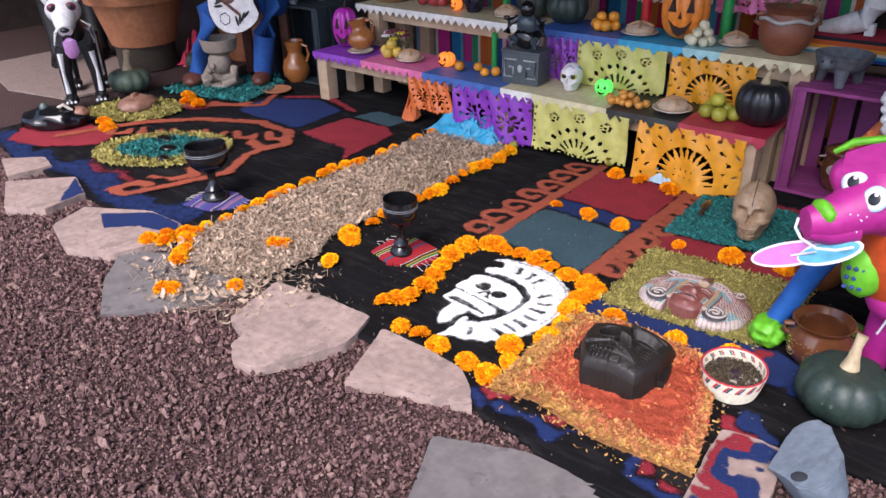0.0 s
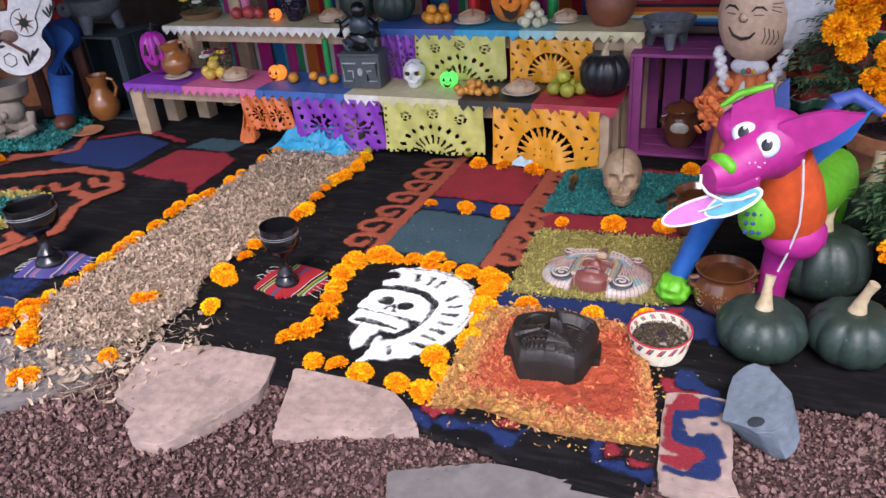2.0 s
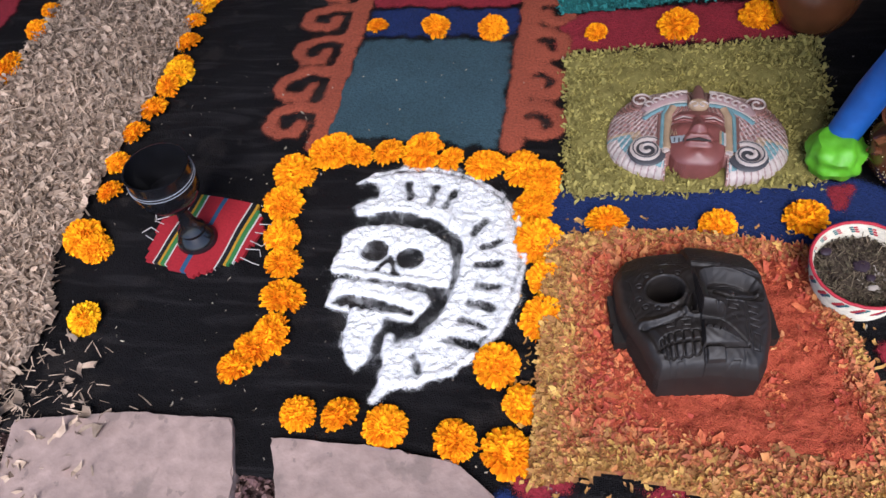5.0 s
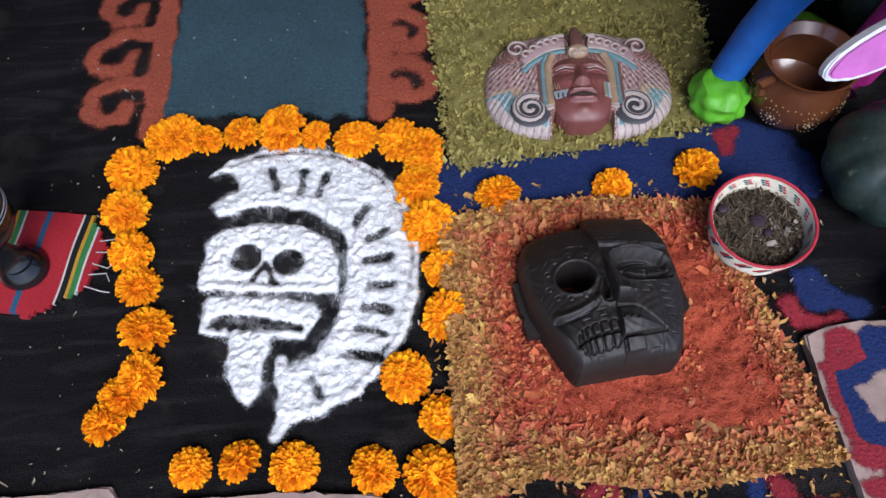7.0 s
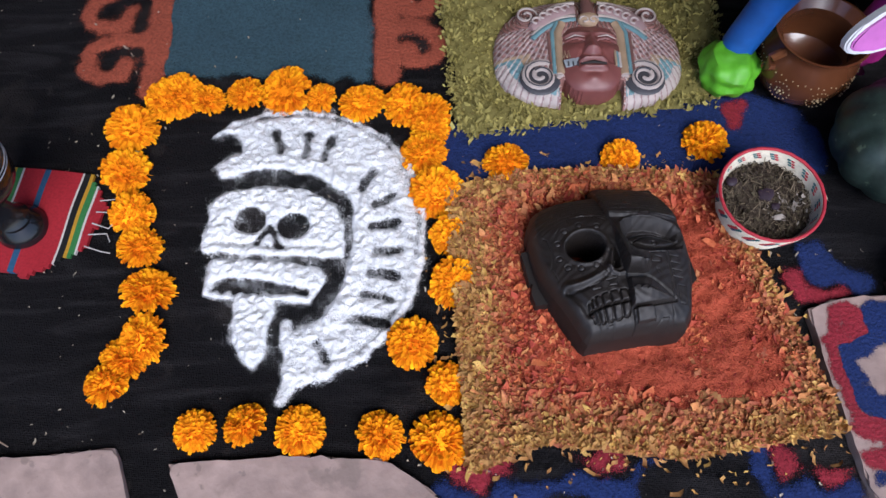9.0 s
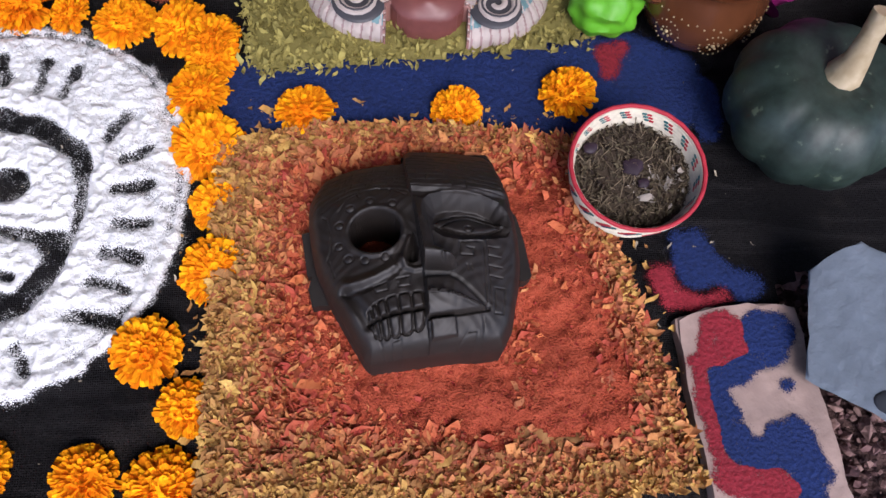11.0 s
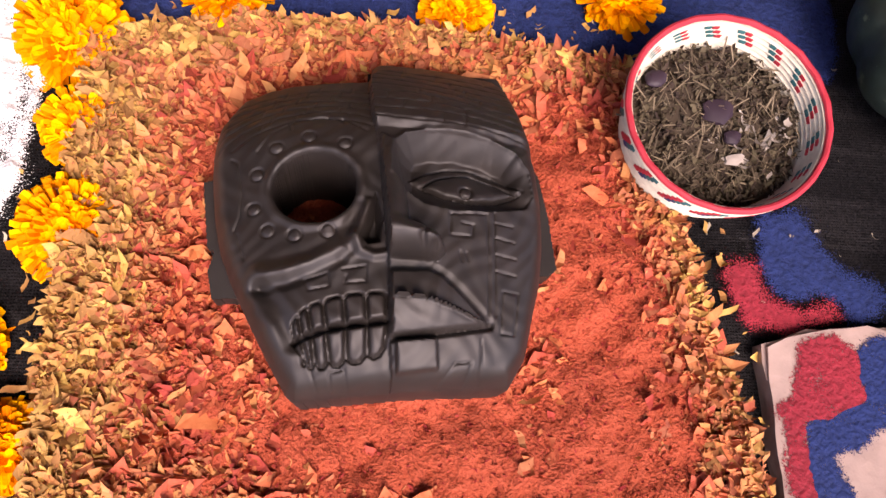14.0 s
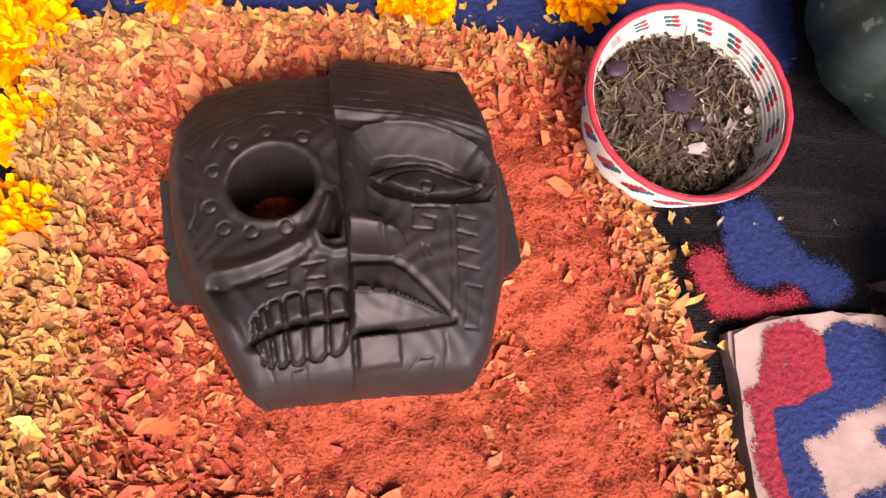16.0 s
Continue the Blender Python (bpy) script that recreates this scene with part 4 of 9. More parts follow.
def depth(x, y):
    """How far inside the mat's edge a place lies, roughly."""
    w = 0.010 * noise.noise(Vector((x * 22, y * 22, 6)))
    for d in (0.015, 0.03, 0.045, 0.06, 0.075):
        if not all(orange_all(x + a * d, y + b * d) for a, b in ((1, 0), (-1, 0), (0, 1), (0, -1))):
            return d - 0.015 + w
    return 0.09 + w


def band(lo, hi):
    return lambda x, y: orange_all(x, y) and lo < depth(x, y) + random.gauss(0, 0.010) - (0.018 if x < -0.47 else 0.0) + (0.024 if x > -0.26 and y > 1.42 else 0.016 if y > 1.70 else 0.0) < hi


shavings("rim_shavings", 5600, band(-1, 0.022), A, -0.004, 0.005, 0.0048, M["gold_shavings"], mat_root, 0.36, heap)
shavings("peach_shavings", 3300, band(0.002, 0.048), A, -0.003, 0.005, 0.0052, M["peach_shavings"], mat_root, 0.36, heap)
shavings("inner_shavings", 1500, lambda x, y: band(0.022, 0.075)(x, y) and (x < -0.40 or y > 1.66 or random.random() < 0.25), A, -0.004, 0.003, 0.0060, M["coral_shavings"], mat_root, 0.38, heap)
mid_density = lambda x, y: orange_all(x, y) and 0.05 < depth(x, y) and (0.45 + 0.9 * noise.noise(Vector((x * 20, y * 20, 2))) + (0.35 if x < -0.43 or y > 1.68 else -0.42)) > random.random()
shavings("middle_shavings", 1100, mid_density, A, -0.004, 0.002, 0.0055, M["coral_shavings"], mat_root, 0.38, heap)
shavings("stray_gold", 420, mid_density, A, -0.001, 0.003, 0.0040, M["peach_shavings"], mat_root, 0.5, heap)
shavings("rim_crumbs", 9000, band(-1, 0.05), A, -0.001, 0.004, 0.0019, M["peach_shavings"], mat_root, 0.8, heap)
shavings("sawdust_grains", 16000, lambda x, y: orange_all(x, y) and depth(x, y) > 0.02, A, -0.001, 0.0015, 0.0012, M["orange_shavings"], mat_root, 0.9, heap)
shavings("spilt_shavings", 260, lambda x, y: not orange_all(x, y) and orange_all(x + random.gauss(0, 0.03), y + random.gauss(0, 0.03)), A, 0.004, 0.008, 0.004, M["gold_shavings"], mat_root, 0.3)


# ---- marigolds ----
def flower_mesh(name, r, seed, mat):
    """A pompom of long narrow petals, each a bent strip with a ruffled tip."""
    rnd = random.Random(seed)
    verts, faces = [], []
    for ring in range(9):
        el = 2 + ring * 10.2
        n_p = int(40 * math.cos(radians(el)) + 7)
        L = r * (1.06 - 0.022 * ring)
        for k in range(n_p):
            az = 2 * math.pi * (k + 0.5 * (ring % 2)) / n_p + rnd.uniform(-0.16, 0.16)
            e = radians(el + rnd.uniform(-10, 10))
            d = Vector((math.cos(az) * math.cos(e), math.sin(az) * math.cos(e), math.sin(e)))
            s = Vector((-math.sin(az), math.cos(az), 0))
            tw = rnd.uniform(-0.9, 0.9)
            u = d.cross(s)
            s, u = s * math.cos(tw) + u * math.sin(tw), u * math.cos(tw) - s * math.sin(tw)
            w = r * rnd.uniform(0.13, 0.20)
            L2 = L * rnd.uniform(0.84, 1.03)
            bend = rnd.uniform(-0.02, 0.16)
            base = len(verts)
            for f, ww, lift in ((0.22, 0.45, 0), (0.66, 0.85, 0.01), (0.90, 1.10, 0.6 * bend), (0.99, 0.95, bend)):
                c = d * L2 * f - u * lift * r + Vector((0, 0, r * 0.10))
                dip = r * 0.05
                verts += [c - s * w * ww * 0.5, c - u * dip, c + s * w * ww * 0.5 + u * dip * rnd.uniform(-0.4, 0.4)]
            for q in range(3):
                for c in range(2):
                    i = base + q * 3 + c
                    faces.append((i, i + 1, i + 4, i + 3))
    for v in verts:
        v.z *= 0.85
    me = bpy.data.meshes.new(name)
    me.from_pydata([tuple(v) for v in verts], [], faces)
    me.materials.append(mat)
    me.update()
    return me


BLOOMS = [flower_mesh("petals", 0.0272, i, M["petal"] if i % 4 else M["yellow_petal"]) for i in range(7)]
core_bm = bmesh.new()
ball(core_bm, (0, 0, 0.008), (0.016, 0.016, 0.010), 2)
CORE = bpy.data.meshes.new("calyx")
core_bm.to_mesh(CORE)
core_bm.free()
CORE.materials.append(M["petal"])


def marigold(x, y, z=0.004, size=1.0, group="marigolds on the cloth", tilt=25, yellow=False, label="orange marigold head lying on black cloth"):
    k = random.choice((0, 4)) if yellow else random.choice((1, 2, 3, 5, 6))
    s_ = size * random.uniform(1.02, 1.2)
    ob = tagged(new("marigold", BLOOMS[k]), label.replace("orange", "yellow") if yellow else label, "flower", group)
    ob.matrix_basis = pose(x, y, z, random.uniform(-tilt, tilt), random.uniform(-tilt, tilt), random.uniform(0, 360)) @ Matrix.Diagonal((s_, s_, s_, 1))
    c = new("calyx", CORE)
    c.parent = ob
    return ob


for x, y, s_ in [(-1.042, 1.881, 1.1), (-1.042, 1.805, 1.15), (-1.023, 1.735, 0.95), (-1.007, 1.680, 0.9), (-0.987, 1.612, 1.05), (-0.984, 1.547, 0.95), (-1.008, 1.520, 0.9), (-1.023, 1.488, 0.85),
                 (-0.992, 1.932, 1.0), (-0.973, 1.937, 1.0), (-0.934, 1.927, 0.75), (-0.875, 1.934, 0.95), (-0.812, 1.936, 1.2), (-0.759, 1.922, 0.7), (-0.700, 1.908, 1.0), (-0.685, 1.917, 0.7),
                 (-0.632, 1.903, 1.0), (-0.598, 1.884, 1.0), (-0.595, 1.860, 0.9), (-0.606, 1.813, 1.0), (-0.592, 1.746, 1.1), (-0.575, 1.678, 0.85), (-0.573, 1.605, 1.05),
                 (-0.634, 1.523, 1.15), (-0.592, 1.466, 0.95), (-0.908, 1.423, 1.05), (-0.845, 1.426, 1.1), (-0.778, 1.416, 1.1), (-0.678, 1.405, 1.05), (-0.606, 1.394, 1.22)]:
    marigold(x, y, size=s_ * (1.0 if x > -0.64 and y < 1.55 else 0.92 if y < 1.45 else 1.16), yellow=(x, y) in ((-1.052, 1.815), (-0.590, 1.468), (-1.055, 1.895)))
for x, y, s_ in [(-0.975, 2.298, 0.75), (-0.848, 2.294, 1.1), (-0.727, 2.287, 1.1), (-0.520, 2.270, 0.75), (-0.365, 2.286, 1.2), (-0.215, 2.312, 1.15), (-0.487, 1.788, 1.15), (-0.319, 1.790, 1.0), (-0.190, 1.811, 1.05),
                 (-0.937, 2.660, 1.15), (-0.838, 2.664, 1.0), (-0.718, 2.642, 1.25), (-0.19, 2.76, 1.1), (-1.31, 1.55, 1.05), (-1.39, 1.71, 1.2), (-1.36, 1.69, 1.0), (-1.525, 1.515, 1.2), (-1.50, 1.53, 1.0),
                 (-1.72, 1.30, 1.0), (-1.69, 1.275, 1.1), (-1.735, 1.33, 0.9), (-1.58, 1.15, 0.9), (-1.55, 1.165, 0.9), (-1.42, 1.285, 0.9)]:
    marigold(x, y, 0.008, s_, yellow=(x, y) == (-1.31, 1.55))
for x, y in [(-1.403, 2.646), (-1.385, 2.543), (-1.392, 2.467), (-1.412, 2.403), (-1.409, 2.333), (-1.394, 2.258), (-1.385, 2.189), (-1.387, 2.119), (-1.391, 2.050), (-1.403, 1.980), (-1.406, 1.899), (-1.387, 1.825), (-1.40, 2.60), (-1.375, 2.505), (-1.40, 2.435), (-1.38, 2.16)]:
    marigold(x, y - 0.008, 0.008, random.uniform(0.8, 1.05), "marigolds along the runner", yellow=random.random() < 0.3, label="orange marigold head beside the pale runner")
for x, y in [(-1.803, 2.633), (-1.806, 2.537), (-1.804, 2.384), (-1.799, 2.308), (-1.803, 2.191), (-1.827, 2.130), (-1.851, 2.074), (-1.841, 2.020), (-1.815, 1.920), (-1.829, 1.840), (-1.816, 1.748), (-1.809, 1.683), (-1.809, 1.619), (-1.802, 1.545), (-1.80, 2.16), (-1.825, 1.81), (-1.83, 1.77), (-1.81, 1.47), (-1.83, 1.40), (-1.79, 1.38), (-1.87, 1.36), (-1.83, 1.33), (-1.88, 1.30), (-1.80, 1.42)]:
    marigold(x, y - 0.008, 0.008, random.uniform(0.85, 1.15), "marigolds along the runner", yellow=random.random() < 0.25, label="orange marigold head beside the pale runner")
for x, y in [(-3.13, 1.83), (-3.05, 1.80), (-3.03, 2.27), (-2.99, 2.25), (-3.17, 2.31), (-3.1, 2.25)]:
    marigold(x, y, 0.01, 1.25, label="orange marigold head on crimson sand")
shavings("petal_litter", 420, lambda x, y: y > 1.25, (-1.45, 1.25, -0.0, 2.2), 0.005, 0.008, 0.0022, coloured("pale_crumb", (0.45, 0.38, 0.28), 0.9, spread=0.4)).name = "crumbs"
tagged(bpy.data.objects["crumbs"], "pale crumbs scattered on the black cloth", "crumbs", kind="stuff")


# ---- altar tiers ----
def timber(bm, size, at, turn=None):
    return box(bm, size, at, 0.004, turn)


def tier(name, x0, x1, y0, y1, top, legs, label):
    root = thing(name, pose((x0 + x1) / 2, y0, 0), label, "altar step", "altar steps")
    w, d = x1 - x0, y1 - y0
    for j in range(2):
        part("plank", timber(bmesh.new(), (w, d / 2 - 0.004, 0.022), (0, d * (0.25 + 0.5 * j), top - 0.011)), M["lumber"], root)
    part("front_rail", timber(bmesh.new(), (w - 0.06, 0.03, 0.05), (0, 0.045, top - 0.047)), M["lumber"], root)
    for x in legs:
        for y in (0.035, d - 0.05):
            part("leg", timber(bmesh.new(), (0.065, 0.065, top - 0.022), (x - (x0 + x1) / 2, y, (top - 0.022) / 2)), M["lumber"], root)
    return root


tier("altar_step", -2.62, -0.45, 2.71, 2.98, 0.236, (-2.585, -1.5, -0.50), "low raw pine plank step of the altar")
tier("altar_step", -2.55, -0.40, 2.96, 3.23, 0.432, (-2.45, -1.5, -0.44), "middle raw pine plank step of the altar")
tier("altar_step", -2.45, -0.50, 3.22, 3.45, 0.640, (-2.35, -1.5, -0.55), "upper raw pine plank step of the altar")


# ---- carved wooden mask: half skull, half face ----
def seg_dist(X, Y, a, b):
    dx, dy = b[0] - a[0], b[1] - a[1]
    k = np.clip(((X - a[0]) * dx + (Y - a[1]) * dy) / (dx * dx + dy * dy + 1e-12), 0, 1)
    return np.hypot(X - a[0] - k * dx, Y - a[1] - k * dy), k


def line_dist(X, Y, pts):
    return np.min([seg_dist(X, Y, a, b)[0] for a, b in zip(pts, pts[1:])], axis=0)


def np_in(points, X, Y):
    r = np.zeros(X.shape, bool)
    for (xi, yi), (xj, yj) in zip(points, points[-1:] + points[:-1]):
        c = (yi > Y) != (yj > Y)
        with np.errstate(divide='ignore', invalid='ignore'):
            r ^= c & (X < (xj - xi) * (Y - yi) / (yj - yi + 1e-15) + xi)
    return r


def soft(d, w):
    """1 at the line, falling to 0 at distance w."""
    k = np.clip(1 - d / w, 0, 1)
    return k * k * (3 - 2 * k)


def relief_mesh(name, X, Y, Z, keep, floor, mat, parent=None, label=""):
    """A carved surface over a grid; where the shape ends, its edge drops to the floor."""
    nx, ny = X.shape
    full = np.ones((nx, ny), bool)
    pad = np.zeros((nx + 1, ny + 1), bool)
    pad[1:nx, 1:ny] = keep
    for a in (0, 1):
        for b in (0, 1):
            full &= pad[a:a + nx, b:b + ny]
    idx = -np.ones((nx, ny), int)
    verts, faces = [], []
    used = np.zeros((nx, ny), bool)
    for a in (0, 1):
        for b in (0, 1):
            used[a:nx - 1 + a, b:ny - 1 + b] |= keep
    rim = used & ~full
    low = {}
    for i, j in zip(*np.nonzero(used)):
        idx[i, j] = len(verts)
        verts.append((X[i, j], Y[i, j], Z[i, j]))
    edges = {}
    for i, j in zip(*np.nonzero(keep)):
        q = (idx[i, j], idx[i + 1, j], idx[i + 1, j + 1], idx[i, j + 1])
        faces.append(q)
        for e in zip(q, q[1:] + q[:1]):
            edges[e] = True
    for a, b in [e for e in edges if (e[1], e[0]) not in edges]:
        for v in (a, b):
            if v not in low:
                low[v] = len(verts)
                verts.append((verts[v][0], verts[v][1], floor))
        faces.append((b, a, low[a], low[b]))
    ob = mesh_object(name, verts, faces, mat, parent, label, smooth=True)
    ob.data.set_sharp_from_angle(angle=radians(50))
    return ob


def wooden_mask():
    c = 0.0007
    X, Y = np.meshgrid(np.arange(-0.495, -0.245, c), np.arange(1.478, 1.730, c), indexing="ij")
    outline = [(-0.4762, 1.6568), (-0.4656, 1.6841), (-0.4470, 1.6956), (-0.4295, 1.6998), (-0.3897, 1.7027), (-0.3846, 1.7043), (-0.3840, 1.7202), (-0.3754, 1.7224), (-0.3372, 1.7233), (-0.2923, 1.7227), (-0.2844, 1.7091), (-0.2814, 1.6818), (-0.2784, 1.6534), (-0.2753, 1.6377), (-0.2719, 1.6146), (-0.2712, 1.5882), (-0.2741, 1.5627), (-0.2796, 1.5415), (-0.2845, 1.5171), (-0.2939, 1.4999), (-0.3574, 1.4962), (-0.4040, 1.4913), (-0.4164, 1.4901), (-0.4223, 1.4948), (-0.4329, 1.5127), (-0.4437, 1.5325), (-0.4567, 1.5562), (-0.4658, 1.5770), (-0.4709, 1.5966), (-0.4750, 1.6220), (-0.4762, 1.6406)]
    ear_skull = [(-0.4768, 1.6312), (-0.4845, 1.6294), (-0.4780, 1.5854), (-0.4736, 1.5833), (-0.4765, 1.5712), (-0.4724, 1.5534), (-0.4558, 1.5539), (-0.4625, 1.6002)]
    ear_face = [(-0.2729, 1.6523), (-0.2671, 1.6443), (-0.2612, 1.6165), (-0.2566, 1.5799), (-0.2632, 1.5745), (-0.2723, 1.5759)]
    main = np_in(outline, X, Y)
    ears = np_in(ear_skull, X, Y) | np_in(ear_face, X, Y)
    edge = line_dist(X, Y, outline + outline[:1])
    seam = [(-0.3813, 1.6826), (-0.3787, 1.6547), (-0.3759, 1.6424), (-0.3719, 1.6133), (-0.3693, 1.5901), (-0.3671, 1.5676), (-0.3658, 1.5427), (-0.3646, 1.5187), (-0.3632, 1.5041)]
    right = X > np.interp(Y, [p[1] for p in seam[::-1]], [p[0] for p in seam[::-1]])
    left = ~right
    # domed body: forehead rolls back, sides fall away, chin drops
    Z = 0.104 - 0.052 * np.clip((Y - 1.632) / 0.075, 0, 1.2) ** 1.6 - 2.6 * (X + 0.372) ** 2 - 0.020 * np.clip((1.535 - Y) / 0.045, 0, 1) ** 1.6
    Z -= 0.020 * np.clip(1 - edge / 0.012, 0, 1) ** 2.4
    Z += np.where(right, 0.0045, 0) + np.where(right, 0.0055 * np.clip((Y - 1.644) / 0.006, 0, 1), 0)

    def groove(line, depth=0.0022, w=0.0013, where=True):
        return np.where(where, depth * soft(line_dist(X, Y, line), w), 0)

    def pillow(poly, high, round_, where=True):
        inside = np_in(poly, X, Y) & where
        k = np.clip(line_dist(X, Y, poly + poly[:1]) / round_, 0, 1)
        return np.where(inside, high * np.sqrt(np.clip(1 - (1 - k) ** 2, 0, 1)), 0)

    # brow with a steep fall into the eye socket of the living half
    arch = [(-0.3672, 1.6126), (-0.3675, 1.6255), (-0.3651, 1.6342), (-0.3592, 1.6397), (-0.3480, 1.6433), (-0.3287, 1.6452), (-0.3092, 1.6432), (-0.2930, 1.6368), (-0.2850, 1.6270), (-0.2820, 1.6117)]
    hollow = arch + [(-0.2870, 1.6036), (-0.3089, 1.5986), (-0.3315, 1.5967), (-0.3474, 1.5986), (-0.3601, 1.6067)]
    socket = np_in(hollow, X, Y) & right
    fall = np.clip(line_dist(X, Y, arch) / 0.0125, 0, 1)
    fade = np.clip((Y - 1.594) / 0.030, 0, 1) ** 0.7 * np.clip((-0.280 - X) / 0.026, 0, 1) ** 0.6
    Z -= np.where(socket, 0.0195 * fall * fade, 0)
    Z += np.where(right & ~socket, 0.0015 * soft(line_dist(X, Y, arch), 0.004), 0)
    # lid and eye
    eye = [(-0.3497, 1.6108), (-0.3410, 1.6173), (-0.3313, 1.6215), (-0.3208, 1.6229), (-0.3084, 1.6198), (-0.2915, 1.6123), (-0.3055, 1.6063), (-0.3202, 1.6035), (-0.3362, 1.6051)]
    lid = [(-0.3571, 1.6150), (-0.3491, 1.6212), (-0.3362, 1.6262), (-0.3215, 1.6281), (-0.3068, 1.6255), (-0.2882, 1.6155)]
    Z += pillow(lid + eye[5:] + [eye[0]], 0.0035, 0.006)
    Z -= groove(lid, 0.0016, 0.0012)
    Z -= groove(eye + eye[:1], 0.0026, 0.0013)
    Z += pillow(eye, 0.0030, 0.008)
    pr = np.hypot(X - -0.3234, Y - 1.6095)
    Z -= 0.0020 * soft(np.abs(pr - 0.0036), 0.0011)
    # nose: narrow bridge along the seam, tip and one nostril wing
    nose = [(-0.3733, 1.6390), (-0.3664, 1.6359), (-0.3606, 1.6140), (-0.3579, 1.5959), (-0.3566, 1.5853), (-0.3451, 1.5811), (-0.3385, 1.5761), (-0.3364, 1.5698), (-0.3397, 1.5659), (-0.3481, 1.5649), (-0.3665, 1.5655), (-0.3710, 1.6004)]
    slope = np.clip((1.640 - Y) / 0.066, 0, 1)
    side = np.clip(line_dist(X, Y, nose[1:11]) / (0.0060 + 0.0060 * slope), 0, 1)
    Z += np.where(np_in(nose, X, Y) & right, (0.002 + 0.0265 * slope ** 1.1) * np.sqrt(np.clip(1 - (1 - side) ** 2, 0, 1)), 0)
    Z -= groove([(-0.3472, 1.5785), (-0.3505, 1.5720), (-0.3481, 1.5664)], 0.0030, 0.0026, right)
    Z -= 0.0050 * soft(np.hypot(X - -0.3433, Y - 1.5686), 0.0030)
    # nose cavity of the skull half
    cav = [(-0.3752, 1.6051), (-0.3809, 1.5866), (-0.3828, 1.5768), (-0.3782, 1.5740), (-0.3715, 1.5755), (-0.3705, 1.5885)]
    ridge = [(-0.3786, 1.5980), (-0.3848, 1.5784), (-0.3821, 1.5698), (-0.3749, 1.5674), (-0.3674, 1.5688)]
    Z += np.where(left, 0.0032 * soft(line_dist(X, Y, ridge), 0.0042), 0)
    Z -= np.where(np_in(cav, X, Y) & left, 0.015 * np.clip(line_dist(X, Y, cav + cav[:1]) / 0.0035, 0, 1), 0)
    Z -= np.where(left, 0.0022 * soft(line_dist(X, Y, [(x - 0.0065, y) for x, y in ridge[:3]]), 0.005), 0)
    # bone eye: rim and deep round hole, rings round it
    er = np.hypot((X - -0.4099) / 0.0234, (Y - 1.6077) / 0.0206)
    hole = er < 1.0
    Z += np.where(left, 0.0016 * soft(np.abs(er - 1.16), 0.2), 0)
    Z -= np.where((er < 1.1) & left, 0.004 * np.clip((1.1 - er) / 0.1, 0, 1) ** 2, 0)
    for x, y in [(-0.4333, 1.6327), (-0.4147, 1.6390), (-0.3939, 1.6343), (-0.4433, 1.6165), (-0.4436, 1.5955), (-0.4346, 1.5820), (-0.4192, 1.5792), (-0.4007, 1.5812)]:
        r = np.hypot((X - x) * 0.92, Y - y)
        Z -= 0.0013 * soft(np.abs(r - 0.0036), 0.0011)
        Z += 0.0005 * soft(r, 0.0034)
    # cheekbone and the hollow jaw below it
    cheek = [(-0.4377, 1.5565), (-0.4241, 1.5573), (-0.4099, 1.5606), (-0.3970, 1.5664), (-0.3876, 1.5754)]
    Z += np.where(left, 0.0050 * soft(line_dist(X, Y, cheek), 0.0100), 0)
    Z -= np.where(left, 0.0042 * soft(line_dist(X, Y, [(-0.4367, 1.5502), (-0.4218, 1.5525), (-0.4075, 1.5577), (-0.3930, 1.5655)]), 0.0060), 0)
    Z -= np.where(left, 0.0035 * soft(line_dist(X, Y, [(-0.4375, 1.5493), (-0.4300, 1.5433), (-0.4221, 1.5313), (-0.4172, 1.5195)]), 0.0075), 0)
    # two rows of teeth, each tooth on its own
    top = [(-0.4181, 1.5296), (-0.4138, 1.5344), (-0.4091, 1.5386), (-0.4012, 1.5414), (-0.3906, 1.5448), (-0.3786, 1.5462), (-0.3674, 1.5469)]
    mid = [(-0.4164, 1.5196), (-0.4117, 1.5220), (-0.4064, 1.5240), (-0.3991, 1.5264), (-0.3886, 1.5286), (-0.3773, 1.5301), (-0.3665, 1.5317)]
    low = [(-0.4120, 1.5101), (-0.4088, 1.5072), (-0.4042, 1.5066), (-0.3969, 1.5072), (-0.3879, 1.5086), (-0.3766, 1.5109), (-0.3668, 1.5153)]
    for i in range(6):
        a, b, e, g = top[i], top[i + 1], mid[i + 1], mid[i]
        up = [(a[0] + 0.0006, a[1] - 0.002), (a[0] * 0.75 + b[0] * 0.25, a[1] * 0.75 + b[1] * 0.25), (b[0] * 0.75 + a[0] * 0.25, b[1] * 0.75 + a[1] * 0.25), (b[0] - 0.0006, b[1] - 0.002),
              (e[0] - 0.0006, e[1] + 0.0014), (g[0] + 0.0006, g[1] + 0.0014)]
        Z -= groove(up + up[:1], 0.0028, 0.0013, left)
        Z += pillow(up, 0.0020, 0.0030, left)
        p, q = low[i + 1], low[i]
        down = [(g[0] + 0.0006, g[1] - 0.0014), (e[0] - 0.0006, e[1] - 0.0014), (p[0] - 0.0008, p[1] + 0.0030), (p[0] * 0.65 + q[0] * 0.35, p[1] * 0.65 + q[1] * 0.35), (p[0] * 0.35 + q[0] * 0.65, p[1] * 0.35 + q[1] * 0.65), (q[0] + 0.0008, q[1] + 0.0030)]
        Z -= groove(down + down[:1], 0.0028, 0.0013, left)
        Z += pillow(down, 0.0020, 0.0030, left)
    Z -= groove(mid, 0.0065, 0.0017, left)
